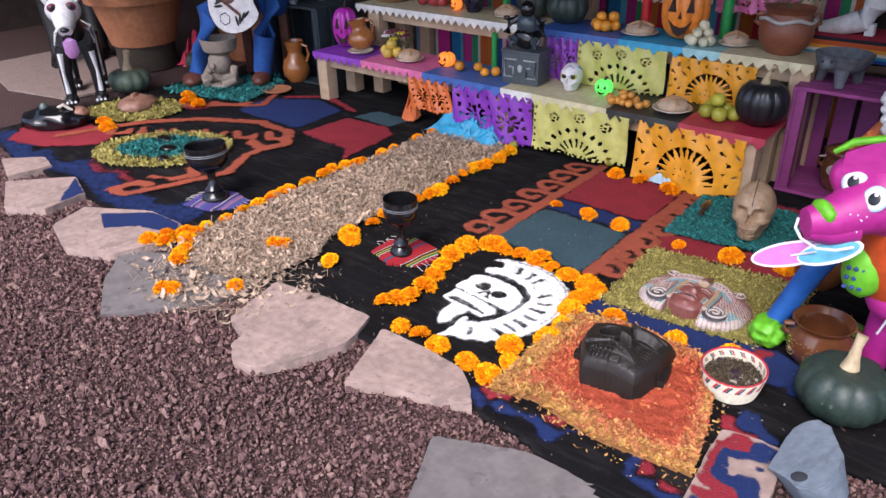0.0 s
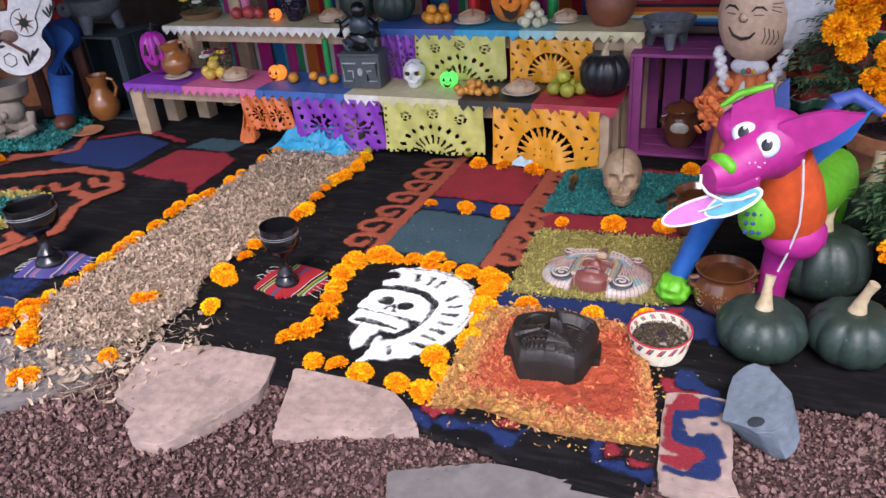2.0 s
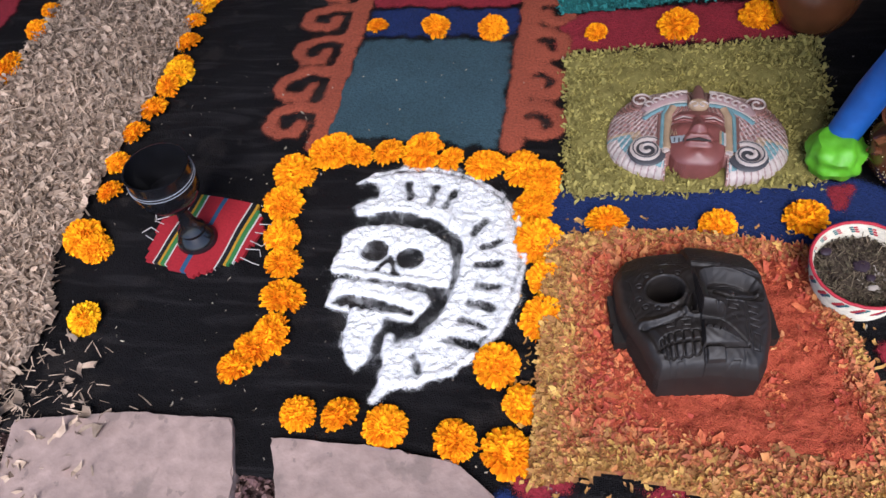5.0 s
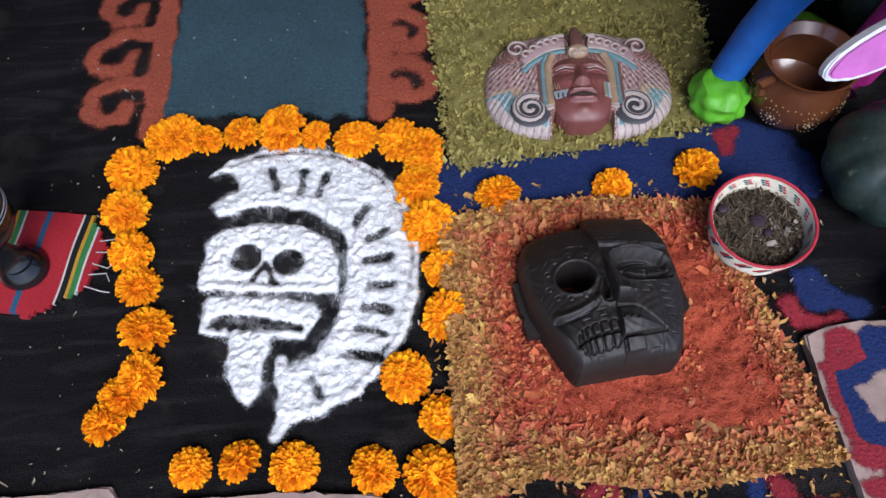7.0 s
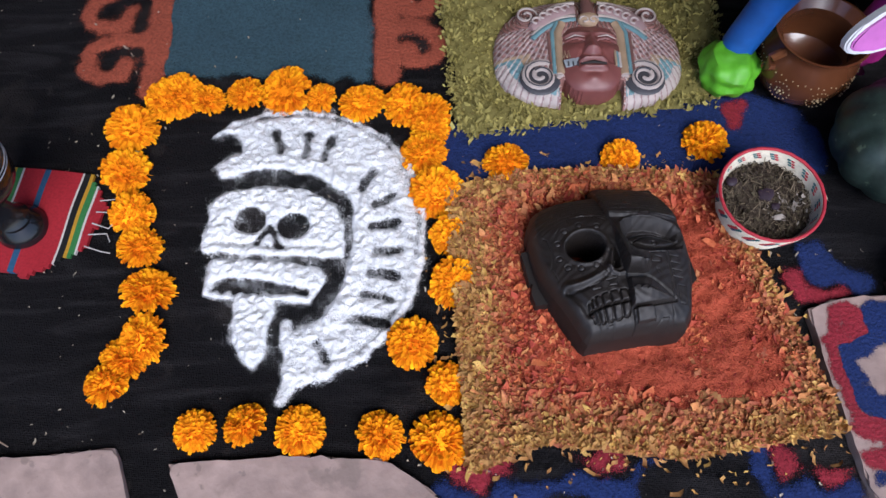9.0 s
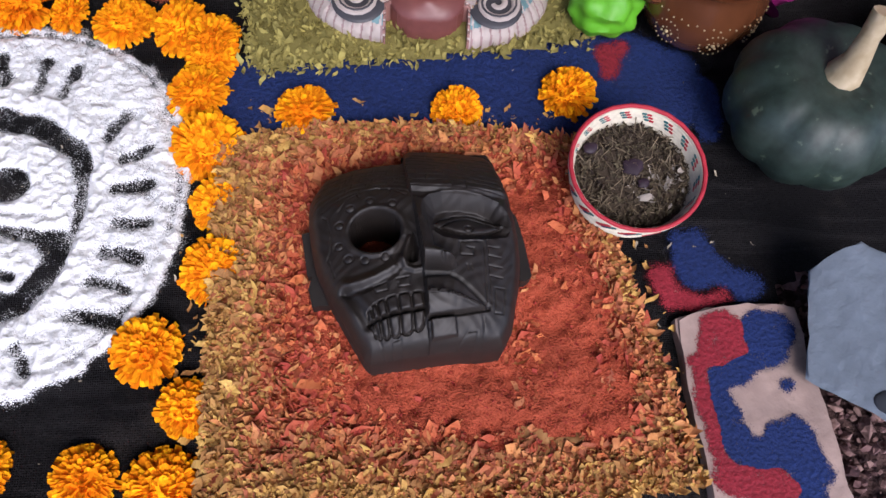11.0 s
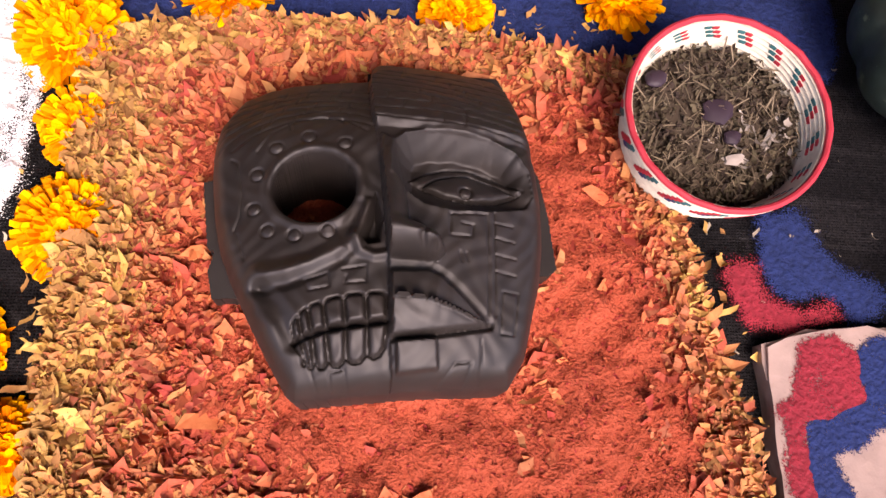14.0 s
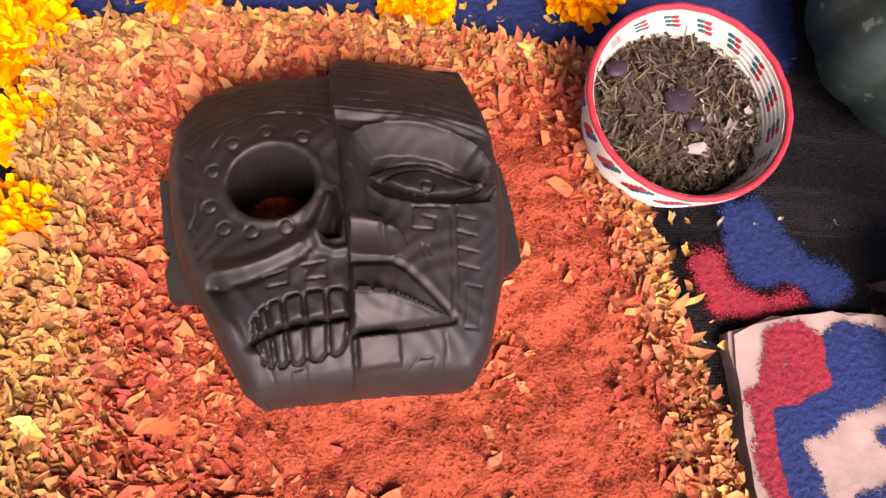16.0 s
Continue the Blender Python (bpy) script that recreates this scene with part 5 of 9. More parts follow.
    # lips
    lip_up = [(-0.3655, 1.5568), (-0.3450, 1.5583), (-0.3372, 1.5547), (-0.3265, 1.5456), (-0.3106, 1.5305), (-0.3287, 1.5370), (-0.3450, 1.5417), (-0.3650, 1.5433)]
    lip_lo = [(-0.3650, 1.5438), (-0.3449, 1.5422), (-0.3285, 1.5375), (-0.3103, 1.5309), (-0.3419, 1.5259), (-0.3635, 1.5231)]
    end = np.clip((-0.3106 - X) / 0.030, 0, 1) ** 0.6
    Z += np.where(np_in(lip_up, X, Y) & right, end * (0.0062 + 0.0030 * np.clip((lip_up[0][1] - Y) / 0.016, 0, 1) ** 0.6), 0)
    Z += np.where(np_in(lip_lo, X, Y) & right, end * 0.0092 * np.clip((Y - 1.519) / 0.022, 0, 1) ** 0.8, 0)
    Z -= np.where(right, 0.0040 * soft(line_dist(X, Y, [(lip_lo[5][0], lip_lo[5][1] - 0.0012), (lip_lo[4][0], lip_lo[4][1] - 0.001), lip_lo[3]]), 0.0030), 0)
    Z -= np.where(right, 0.0014 * soft(line_dist(X, Y, [(x + 0.001, y + 0.003) for x, y in lip_up[:5]]), 0.0040), 0)
    Z += pillow([(-0.3620, 1.5212), (-0.3399, 1.5231), (-0.3382, 1.5068), (-0.3609, 1.5034)], 0.0050, 0.0014)
    # knife cuts
    for line in [[(-0.3330, 1.5937), (-0.3114, 1.5960), (-0.3106, 1.5660), (-0.3109, 1.5375)], 
                 [(-0.3330, 1.5937), (-0.3331, 1.5812), (-0.3203, 1.5814), (-0.3198, 1.5884), (-0.3264, 1.5889)], 
                 [(-0.3068, 1.5976), (-0.3071, 1.5366)], 
                 [(-0.3070, 1.5911), (-0.2957, 1.5907)], 
                 [(-0.3065, 1.5824), (-0.2947, 1.5810)], 
                 [(-0.3062, 1.5725), (-0.2941, 1.5711)], 
                 [(-0.3064, 1.5627), (-0.2945, 1.5613)], 
                 [(-0.3024, 1.5515), (-0.2930, 1.5510), (-0.2957, 1.5274), (-0.3037, 1.5277), (-0.3024, 1.5515)], 
                 [(-0.3379, 1.4989), (-0.3290, 1.5108), (-0.3196, 1.5117), (-0.3229, 1.4994), (-0.3379, 1.4989)], 
                 [(-0.3148, 1.5236), (-0.3136, 1.4949)], 
                 [(-0.3967, 1.5045), (-0.3885, 1.5063), (-0.3863, 1.4927), (-0.3950, 1.4919), (-0.3967, 1.5045)], 
                 [(-0.4066, 1.5057), (-0.4026, 1.4931)], 
                 [(-0.4122, 1.5534), (-0.3998, 1.5573), (-0.3986, 1.5499), (-0.4096, 1.5477), (-0.4122, 1.5534)], 
                 [(-0.3919, 1.5593), (-0.3793, 1.5617), (-0.3788, 1.5530), (-0.3899, 1.5516), (-0.3895, 1.5556)], 
                 [(-0.4598, 1.6275), (-0.4556, 1.6249), (-0.4514, 1.6081), (-0.4516, 1.5916), (-0.4540, 1.5834)], 
                 [(-0.4524, 1.5818), (-0.4468, 1.5660)], 
                 [(-0.4443, 1.6308), (-0.4365, 1.6433), (-0.4244, 1.6498), (-0.4089, 1.6534), (-0.3929, 1.6505), (-0.3815, 1.6432)], 
                 [(-0.4269, 1.6490), (-0.4254, 1.6448)], 
                 [(-0.3961, 1.6518), (-0.3950, 1.6483)], 
                 [(-0.3276, 1.5721), (-0.3261, 1.5664)], 
                 [(-0.3239, 1.5716), (-0.3224, 1.5671)]]:
        Z -= groove(line, 0.0011, 0.0011)
    rnd = random.Random(12)
    for i in range(8):
        y = 1.650 + 0.0072 * i
        bow = 0.0014 * np.sin((X + 0.34) * 60 + i * 0.8) - 0.06 * (X + 0.34)
        Z -= np.where(right, 0.0011 * soft(np.abs(Y - y - bow), 0.0011), 0)
        for _ in range(2):
            x = rnd.uniform(-0.372, -0.300)
            Z -= groove([(x, y - 0.06 * (x + 0.34)), (x + 0.001, y + 0.0072 - 0.06 * (x + 0.34))], 0.0009, 0.0010, right)
    for i in range(6):
        a = np.abs(np.hypot((X + 0.408) * 0.80, Y - 1.600) - (0.053 + 0.0055 * i))
        Z -= np.where(left & (Y > 1.632), 0.0010 * soft(a, 0.0011), 0)
        for j in range(3):
            x = -0.445 + 0.020 * j + 0.006 * (i % 3)
            y = 1.6525 + 0.0055 * i - 7 * (x + 0.408) ** 2
            Z -= groove([(x, y), (x + 0.001, y + 0.0055)], 0.0008, 0.0010, left)
    # faint chisel hollows
    Z += 0.0004 * np.sin(X * 410 + 3 * np.sin(Y * 90)) * np.sin(Y * 370 + 2 * np.sin(X * 120))
    Z = np.where(main, np.maximum(Z, 0.030), 0.042)
    S = Z.copy()
    S[1:-1, 1:-1] = (Z[1:-1, 1:-1] * 4 + Z[:-2, 1:-1] + Z[2:, 1:-1] + Z[1:-1, :-2] + Z[1:-1, 2:]) / 8
    Z = np.where(main & (edge > 0.003), S, Z)
    solid = (main | ears) & ~hole
    cells = solid[:-1, :-1] & solid[1:, :-1] & solid[1:, 1:] & solid[:-1, 1:]
    ob = relief_mesh("carved_mask", X, Y, Z, cells, 0.016, M["darkwood"])
    return tagged(ob, "dark carved wooden mask, half skull and half face, on orange sawdust", "mask")


wooden_mask()


# ---- one mesh out of several coloured shapes (figures) ----
def figure(name, shapes, label, category, m=None, group=""):
    verts, faces, mats, index = [], [], [], []
    smooth = []
    for bm, mat in shapes:
        bmesh.ops.recalc_face_normals(bm, faces=bm.faces)
        k = len(verts)
        bm.verts.index_update()
        verts += [v.co[:] for v in bm.verts]
        if mat not in mats:
            mats.append(mat)
        for f in bm.faces:
            faces.append([v.index + k for v in f.verts])
            index.append(mats.index(mat))
        bm.free()
    me = bpy.data.meshes.new(name)
    me.from_pydata(verts, [], faces)
    for mat in mats:
        me.materials.append(mat)
    me.polygons.foreach_set("material_index", index)
    me.polygons.foreach_set("use_smooth", [True] * len(faces))
    me.set_sharp_from_angle(angle=radians(40))
    me.update()
    ob = new(name, me)
    if m:
        ob.matrix_basis = m
    return tagged(ob, label, category, group)


def B(f, *a, **k):
    return f(bmesh.new(), *a, **k)


def facing(d, up=(0, 0, 1)):
    """A turn that sets local z along d."""
    return Vector(d).to_track_quat('Z', 'Y').to_matrix()


def plate_shape(bm, outline, thick, m):
    """A flat cut-out of some thickness, set by the matrix m."""
    prism(bm, outline, -thick / 2, thick / 2)
    bmesh.ops.transform(bm, matrix=m, verts=bm.verts)
    return bm


def oval(rx, ry, n=24, cx=0, cy=0):
    return [(cx + rx * math.cos(2 * math.pi * i / n), cy + ry * math.sin(2 * math.pi * i / n)) for i in range(n)]


# ---- painted clay mask on the green mat ----
def painted_mask():
    root = thing("painted_mask", pose(-0.350, 1.902, 0.014, 0, 0, -3), "painted clay mask with a feathered headdress on olive shavings", "mask")
    clay, pink, cream = coloured("red_brown_clay", (0.24, 0.078, 0.066), 0.42), coloured("dusty_pink_paint", (0.44, 0.22, 0.185), 0.6), coloured("cream_paint", (0.62, 0.52, 0.46), 0.6)
    teal, lilac = coloured("washed_teal_paint", (0.19, 0.34, 0.36), 0.6), coloured("lilac_grey_paint", (0.42, 0.275, 0.265), 0.6)
    brown, slate, peach = coloured("washed_brown_paint", (0.22, 0.105, 0.085), 0.55), coloured("slate_outline_paint", (0.075, 0.072, 0.08), 0.55), coloured("washed_peach_paint", (0.48, 0.33, 0.20), 0.6)
    c = 0.0014
    X, Y = np.meshgrid(np.arange(-0.155, 0.1551, c), np.arange(-0.035, 0.22, c), indexing="ij")

    def around(x, y):
        return (np.abs(x / 0.146) ** 2.5 + np.abs((y - 0.06) / np.where(y > 0.06, 0.118, 0.092)) ** 2.5) ** 0.4

    def fan(x, y):
        """Place along and across the hanging feathers."""
        dx, dy = np.abs(x) - 0.030, y - 0.165
        return np.arctan2(dx, -dy) / 0.060, np.hypot(dx, dy)

    def strands(x, y):
        """Curling hair strands of the crown."""
        return np.hypot(np.abs(x) - 0.094, y - 0.126) / 0.0062 + 0.9 * np.arctan2(y - 0.126, np.abs(x) - 0.094) / math.pi
    q = around(X, Y)
    Z = 0.036 * np.sqrt(np.clip(1 - q ** 2.4, 0, 1)) + 0.003
    low = np.clip((0.105 - Y) / 0.008, 0, 1)
    a, r = fan(X, Y)
    Z += np.where(q > 0.45, 0.0013 * np.abs(np.sin(a * math.pi)) ** 0.5 * low, 0)
    Z += 0.0016 * np.sin(strands(X, Y) * 2 * math.pi) * (1 - low)
    Z += 0.0009 * np.sin(X * 520) * np.sin(Y * 520) * low
    ok = (q < 1) & ~((np.abs(X) < 0.046) & (Y < 0.004))
    cells = ok[:-1, :-1] & ok[1:, :-1] & ok[1:, 1:] & ok[:-1, 1:]
    ob = relief_mesh("headdress", X, Y, Z, cells, -0.006, lilac, root, "painted feathered headdress in lilac, brown and teal")
    paints = [lilac, cream, brown, teal, peach, pink]
    for m in paints[1:]:
        ob.data.materials.append(m)
    index = []
    for f in ob.data.polygons:
        x, y, _ = f.center
        qq = float(around(x, y))
        a, r = (float(v) for v in fan(x, y))
        k = a % 1
        if y > 0.105 or abs(x) < 0.05:
            k = float(strands(x, y)) % 1
            index.append(1 if k < 0.16 else 2 if k < 0.45 else 5)
        elif k < 0.20:
            index.append(1)
        elif y < 0.040 and qq > 0.88:
            index.append(1 if k < 0.8 else 0)
        elif y < 0.046 and qq > 0.73:
            index.append(3)
        elif y < 0.052 and qq > 0.63:
            index.append(4)
        else:
            w = math.sin(r * 330) * math.sin(a * math.pi)
            index.append(2 if w > 0.45 else 5 if w < -0.5 else 0)
    ob.data.polygons.foreach_set("material_index", index)
    zz = lambda x, y: 0.036 * math.sqrt(max(0, 1 - float(around(x, y)) ** 2.4)) + 0.004
    for side in (-1, 1):
        def spiral(cx, cy, big, turns, start):
            n = 30
            pts = []
            for k in range(n):
                t_ = start - turns * 2 * math.pi * k / (n - 1)
                rr = big * (1 - 0.86 * k / (n - 1))
                pts.append((side * (cx + rr * math.cos(t_)), cy + rr * math.sin(t_), zz(cx, cy) + 0.004 + 0.004 * k / n))
            return pts
        pts = spiral(0.078, 0.008, 0.030, 1.9, math.pi)
        part("scroll_bed", B(ball, (side * 0.078, 0.008, zz(0.078, 0.008)), (0.031, 0.031, 0.005), 3), slate, root, "slate grey bed of the ear scroll")
        part("ear_scroll", B(tube, pts, [0.0062 - 0.0034 * i / 30 for i in range(30)], 8, 0.7), cream, root, "cream spiral ear scroll")
        part("ear_scroll", B(tube, [(x, y, z + 0.003) for x, y, z in pts[2:22]], 0.0014, 6), slate, root)
        p = [(side * 0.0478, 0.012 + 0.026 * k, 0.038) for k in range(4)] + [(side * 0.040, 0.108, 0.040)]
        part("side_band", B(tube, p, 0.0060, 8, 0.5), peach, root, "pale side band")
        part("side_band", B(tube, [(x + side * 0.009, y, z) for x, y, z in p], 0.0030, 8, 0.6), teal, root, "washed teal line")
        part("side_band", B(tube, [(x + side * 0.014, y, z - 0.001) for x, y, z in p[:4]], 0.0030, 8, 0.6), brown, root)
        p = [(side * (0.018 + 0.0115 * k), 0.138 - 0.0011 * k * k, zz(0.018 + 0.0115 * k, 0.138 - 0.0011 * k * k) + 0.002) for k in range(7)]
        part("brow_band", B(tube, p, [0.008] + [0.0135] * 5 + [0.007], 10, 0.5), lilac, root, "lilac brow band")
        for o, w, m in ((0.013, 0.0032, cream), (-0.013, 0.0034, cream), (-0.020, 0.0042, teal)):
            part("brow_line", B(tube, [(x, y + o, z + 0.002) for x, y, z in p], w, 8, 0.6), m, root)
        for k in range(5):
            ring = [(p[k + 1][0] - 0.004 + 0.0062 * math.cos(t_), p[k + 1][1] + 0.0058 * math.sin(t_), p[k + 1][2] + 0.006) for t_ in [j * 0.6 for j in range(9)]]
            part("bead", B(tube, ring, 0.0017, 6), cream, root)
            part("bead", B(ball, (p[k + 1][0] - 0.004, p[k + 1][1], p[k + 1][2] + 0.005), (0.004, 0.004, 0.002), 2), brown, root)
        pts = spiral(0.094, 0.126, 0.019, 1.5, 3.6)
        part("top_scroll", B(tube, [(x, y, z - 0.002) for x, y, z in pts], [0.004] * 30, 8, 0.7), brown, root)
        part("top_scroll", B(tube, [(x, y, z + 0.002) for x, y, z in pts], 0.0018, 6), cream, root)
    # face
    X, Y = np.meshgrid(np.arange(-0.0525, 0.0526, 0.0015), np.arange(-0.030, 0.112, 0.0015), indexing="ij")
    half = np.where(Y < 0.03, 0.050 - 0.006 * np.clip((0.03 - Y) / 0.05, 0, 1), 0.050)
    q = (np.abs(X / half) ** 3.2 + np.abs((Y - 0.045) / 0.064) ** 3.2) ** (1 / 3.2)
    Z = 0.026 + 0.024 * np.sqrt(np.clip(1 - q ** 2.4, 0, 1))
    d, k = seg_dist(X, Y, (0, 0.082), (0, 0.047))
    Z += (0.003 + 0.009 * k) * soft(d, 0.008 + 0.005 * k) + 0.005 * soft(np.hypot(np.abs(X) - 0.009, Y - 0.046), 0.008)
    for s_ in (-1, 1):
        e = np.hypot((X - s_ * 0.0245) * 0.42, Y - 0.071 + s_ * 0.0)
        Z += -0.005 * soft(e, 0.014) + 0.0050 * soft(e, 0.0085) - 0.0030 * soft(np.abs(Y - 0.070 + 12 * (X - s_ * 0.0245) ** 2), 0.0016) * (np.abs(X - s_ * 0.0245) < 0.016)
        Z += 0.0022 * soft(np.abs(Y - 0.083 + 10 * (X - s_ * 0.022) ** 2), 0.004) * (np.abs(X - s_ * 0.022) < 0.018)
        Z += 0.003 * soft(np.hypot(X - s_ * 0.030, (Y - 0.050)), 0.016)
        Z -= 0.002 * soft(seg_dist(X, Y, (s_ * 0.014, 0.046), (s_ * 0.026, 0.026))[0], 0.004)
    open_ = np.abs(X) < 0.022
    Z += open_ * (0.0065 * soft(np.abs(Y - 0.0295 + 6 * X ** 2), 0.0062) + 0.0065 * soft(np.abs(Y - 0.0140 - 4 * X ** 2), 0.0062)) * np.clip((0.024 - np.abs(X)) / 0.010, 0, 1)
    Z += 0.004 * soft(np.hypot(X * 0.7, Y + 0.002), 0.012)
    ok = q < 1
    relief_mesh("face", X, Y, Z, ok[:-1, :-1] & ok[1:, :-1] & ok[1:, 1:] & ok[:-1, 1:], 0.0, clay, root, "red-brown clay face")
    part("mouth", B(tube, [(-0.019, 0.0205, 0.0500), (0, 0.0218, 0.0525), (0.019, 0.0205, 0.0500)], [0.0014, 0.0026, 0.0014], 6), M["darkwood"], root, "dark open mouth")
    for sx in (-1, 1):
        part("eye_line", B(tube, [(sx * 0.010, 0.0715, 0.0500), (sx * 0.024, 0.0745, 0.0500), (sx * 0.038, 0.0705, 0.0455)], [0.0006, 0.0011, 0.0006], 6), cream, root)
    part("beak", B(ball, (0, 0.112, 0.042), (0.017, 0.013, 0.010), 3), peach, root, "ochre bird's beak")
    part("beak", B(tube, [(0, 0.118, 0.044), (0, 0.140, 0.042), (0, 0.165, 0.034)], [0.011, 0.010, 0.006], 10, 0.7), brown, root, "brown beak ridge")
    for sx in (-1, 1):
        part("beak_curl", B(tube, [(sx * (0.008 + 0.006 * math.cos(t_)), 0.106 + 0.005 * math.sin(t_), 0.050) for t_ in [j * 0.6 for j in range(9)]], 0.0016, 6), cream, root)
    for i in range(4):
        part("cheek_paint", B(tube, [(-0.043 + 0.0055 * i, 0.036, 0.044), (-0.041 + 0.0055 * i, 0.048, 0.0455), (-0.039 + 0.0055 * i, 0.036, 0.0455)], 0.0009, 6), peach, root, "peach cheek paint")
    part("cheek_paint", B(box, (0.024, 0.013, 0.003), (-0.031, 0.026, 0.0455), 0.001, Matrix.Rotation(0.25, 4, 'Z')), coloured("pale_blue_clay_paint", (0.38, 0.42, 0.44), 0.6), root, "pale blue cheek paint")
    for i in range(3):
        part("cheek_paint", B(tube, [(-0.037 + 0.007 * i, 0.018, 0.047), (-0.037 + 0.007 * i, 0.026, 0.0475)], 0.0013, 6), slate, root)
    for i, m in enumerate((peach, teal, cream)):
        part("cheek_paint", B(box, (0.0035, 0.028, 0.003), (0.034 + 0.0038 * i, 0.034, 0.0460 - 0.0022 * i), 0.001), m, root)


painted_mask()


# ---- basket with dried leaves ----
def basket():
    root = thing("basket", pose(-0.143, 1.689, 0.008, 3, -2, 20) @ Matrix.Diagonal((0.95, 0.95, 0.88, 1)), "woven palm basket with red rim holding dried leaves", "basket")
    palm, red = coloured("pale_palm", (0.74, 0.67, 0.52), 0.75, grain=140), coloured("red_dyed_palm", (0.55, 0.03, 0.05), 0.7)
    wall = lambda z: 0.0555 + 0.0185 * min(1, z / 0.070) ** 0.75
    outer = []
    for i in range(16):
        z = 0.004 + i * 0.0044
        outer += [(wall(z) - 0.0006, z - 0.0020), (wall(z) + 0.0008, z), (wall(z) - 0.0006, z + 0.0020)]
    prof = [(0.001, 0.0), (0.050, 0.0)] + outer + [(r - 0.0042, z) for r, z in outer[::-1]] + [(0.049, 0.008), (0.001, 0.008)]
    part("bowl", B(lathe, prof, 72), palm, root)
    ring = [(0.0725 * math.cos(a), 0.0725 * math.sin(a), 0.0735 + 0.0006 * math.sin(a * 22)) for a in [2 * math.pi * i / 88 for i in range(89)]]
    part("rim", B(tube, ring, 0.0025, 8), red, root, "red wrapped rim")
    teal, navy = coloured("teal_dyed_palm", (0.03, 0.16, 0.17), 0.7), coloured("navy_dyed_palm", (0.03, 0.05, 0.16), 0.7)
    for i in range(17):
        a = 2 * math.pi * i / 17
        for k in range(5):
            z = 0.0480 + 0.0044 * k
            for o, mat in ((0.0, red), (0.085, navy if k < 2 else teal)):
                an = a + 0.035 * k + o
                for r in (wall(z) + 0.0002, wall(z) - 0.0044):
                    if r < wall(z) - 0.003 and k < 2:
                        continue
                    part("stitch", B(box, (0.0016, 0.0052, 0.0042), (r * math.cos(an), r * math.sin(an), z), 0.0006, Matrix.Rotation(an, 4, 'Z')), mat, root)
    leaf = coloured("dry_brown_leaf", (0.085, 0.062, 0.04), 0.9, spread=0.6, hue=0.03)
    disc = in_ellipse(0, 0, 0.064, 0.064)
    part("leaf_bed", B(lathe, [(0.001, 0.048), (0.03, 0.047), (0.064, 0.042), (0.062, 0.03), (0.001, 0.03)], 32), leaf, root, "bed of crumbled dry leaves")
    shavings("dry_leaves", 1700, disc, (-0.065, -0.065, 0.065, 0.065), 0.044, 0.051, 0.0026, leaf, root, 0.6)["kind"] = "stuff"
    shavings("dry_stalk", 600, disc, (-0.065, -0.065, 0.065, 0.065), 0.046, 0.053, 0.0048, coloured("dry_stalk", (0.20, 0.155, 0.10), 0.9, spread=0.5), root, 0.35, shape=(STRAW_V, STRAW_F))["kind"] = "stuff"
    shavings("pale_petals", 40, in_ellipse(0.02, -0.02, 0.035, 0.03), (-0.02, -0.05, 0.06, 0.02), 0.048, 0.053, 0.0036, coloured("pale_dry_petal", (0.40, 0.35, 0.30), 0.9, spread=0.4), root, 0.5)["kind"] = "stuff"
    for x, y, s_ in [(0.004, 0.008, 0.0125), (-0.03, 0.045, 0.009), (0.006, -0.014, 0.007)]:
        part("dark_petal", B(ball, (x, y, 0.052), (s_, s_ * 0.8, 0.003), 2, 0.3), coloured("dark_purple_petal", (0.035, 0.018, 0.03), 0.6), root, "dark purple petal")
    part("pale_peel", B(ball, (0.0, -0.030, 0.053), (0.008, 0.004, 0.002), 2, 0.5), coloured("pale_dry_petal", (0.40, 0.35, 0.30), 0.9, spread=0.4), root, "pale dried peel")


basket()


# ---- black goblets on small blankets ----
def goblet(x, y, r, h, tilt, label):
    root = thing("goblet", pose(x, y, 0.008, *tilt), label, "goblet", "black goblets")
    p = [(0.001, 0), (r * 0.66, 0), (r * 0.68, h * 0.05), (r * 0.60, h * 0.10), (r * 0.42, h * 0.16), (r * 0.46, h * 0.20), (r * 0.28, h * 0.27), (r * 0.20, h * 0.40), (r * 0.22, h * 0.50), (r * 0.45, h * 0.56)]
    part("foot_and_stem", B(lathe, p, 36), M["black_clay"], root)
    p = [(r * 0.40, h * 0.555), (r * 0.72, h * 0.60), (r * 0.96, h * 0.70), (r * 1.02, h * 0.82), (r * 0.98, h * 0.92), (r * 1.0, h * 1.0), (r * 0.95, h * 1.005), (r * 0.90, h * 0.93), (r * 0.92, h * 0.80), (r * 0.78, h * 0.68), (r * 0.3, h * 0.62), (0.001, h * 0.615)]
    part("bowl", B(lathe, p, 36), M["black_clay"], root)
    for k in (0.86, 0.89):
        ring = [(r * 1.02 * math.cos(a), r * 1.02 * math.sin(a), h * k) for a in [2 * math.pi * i / 40 for i in range(41)]]
        part("rim_line", B(tube, ring, r * 0.016, 6), coloured("silver_paint", (0.30, 0.31, 0.34), 0.3), root, "thin silver line")


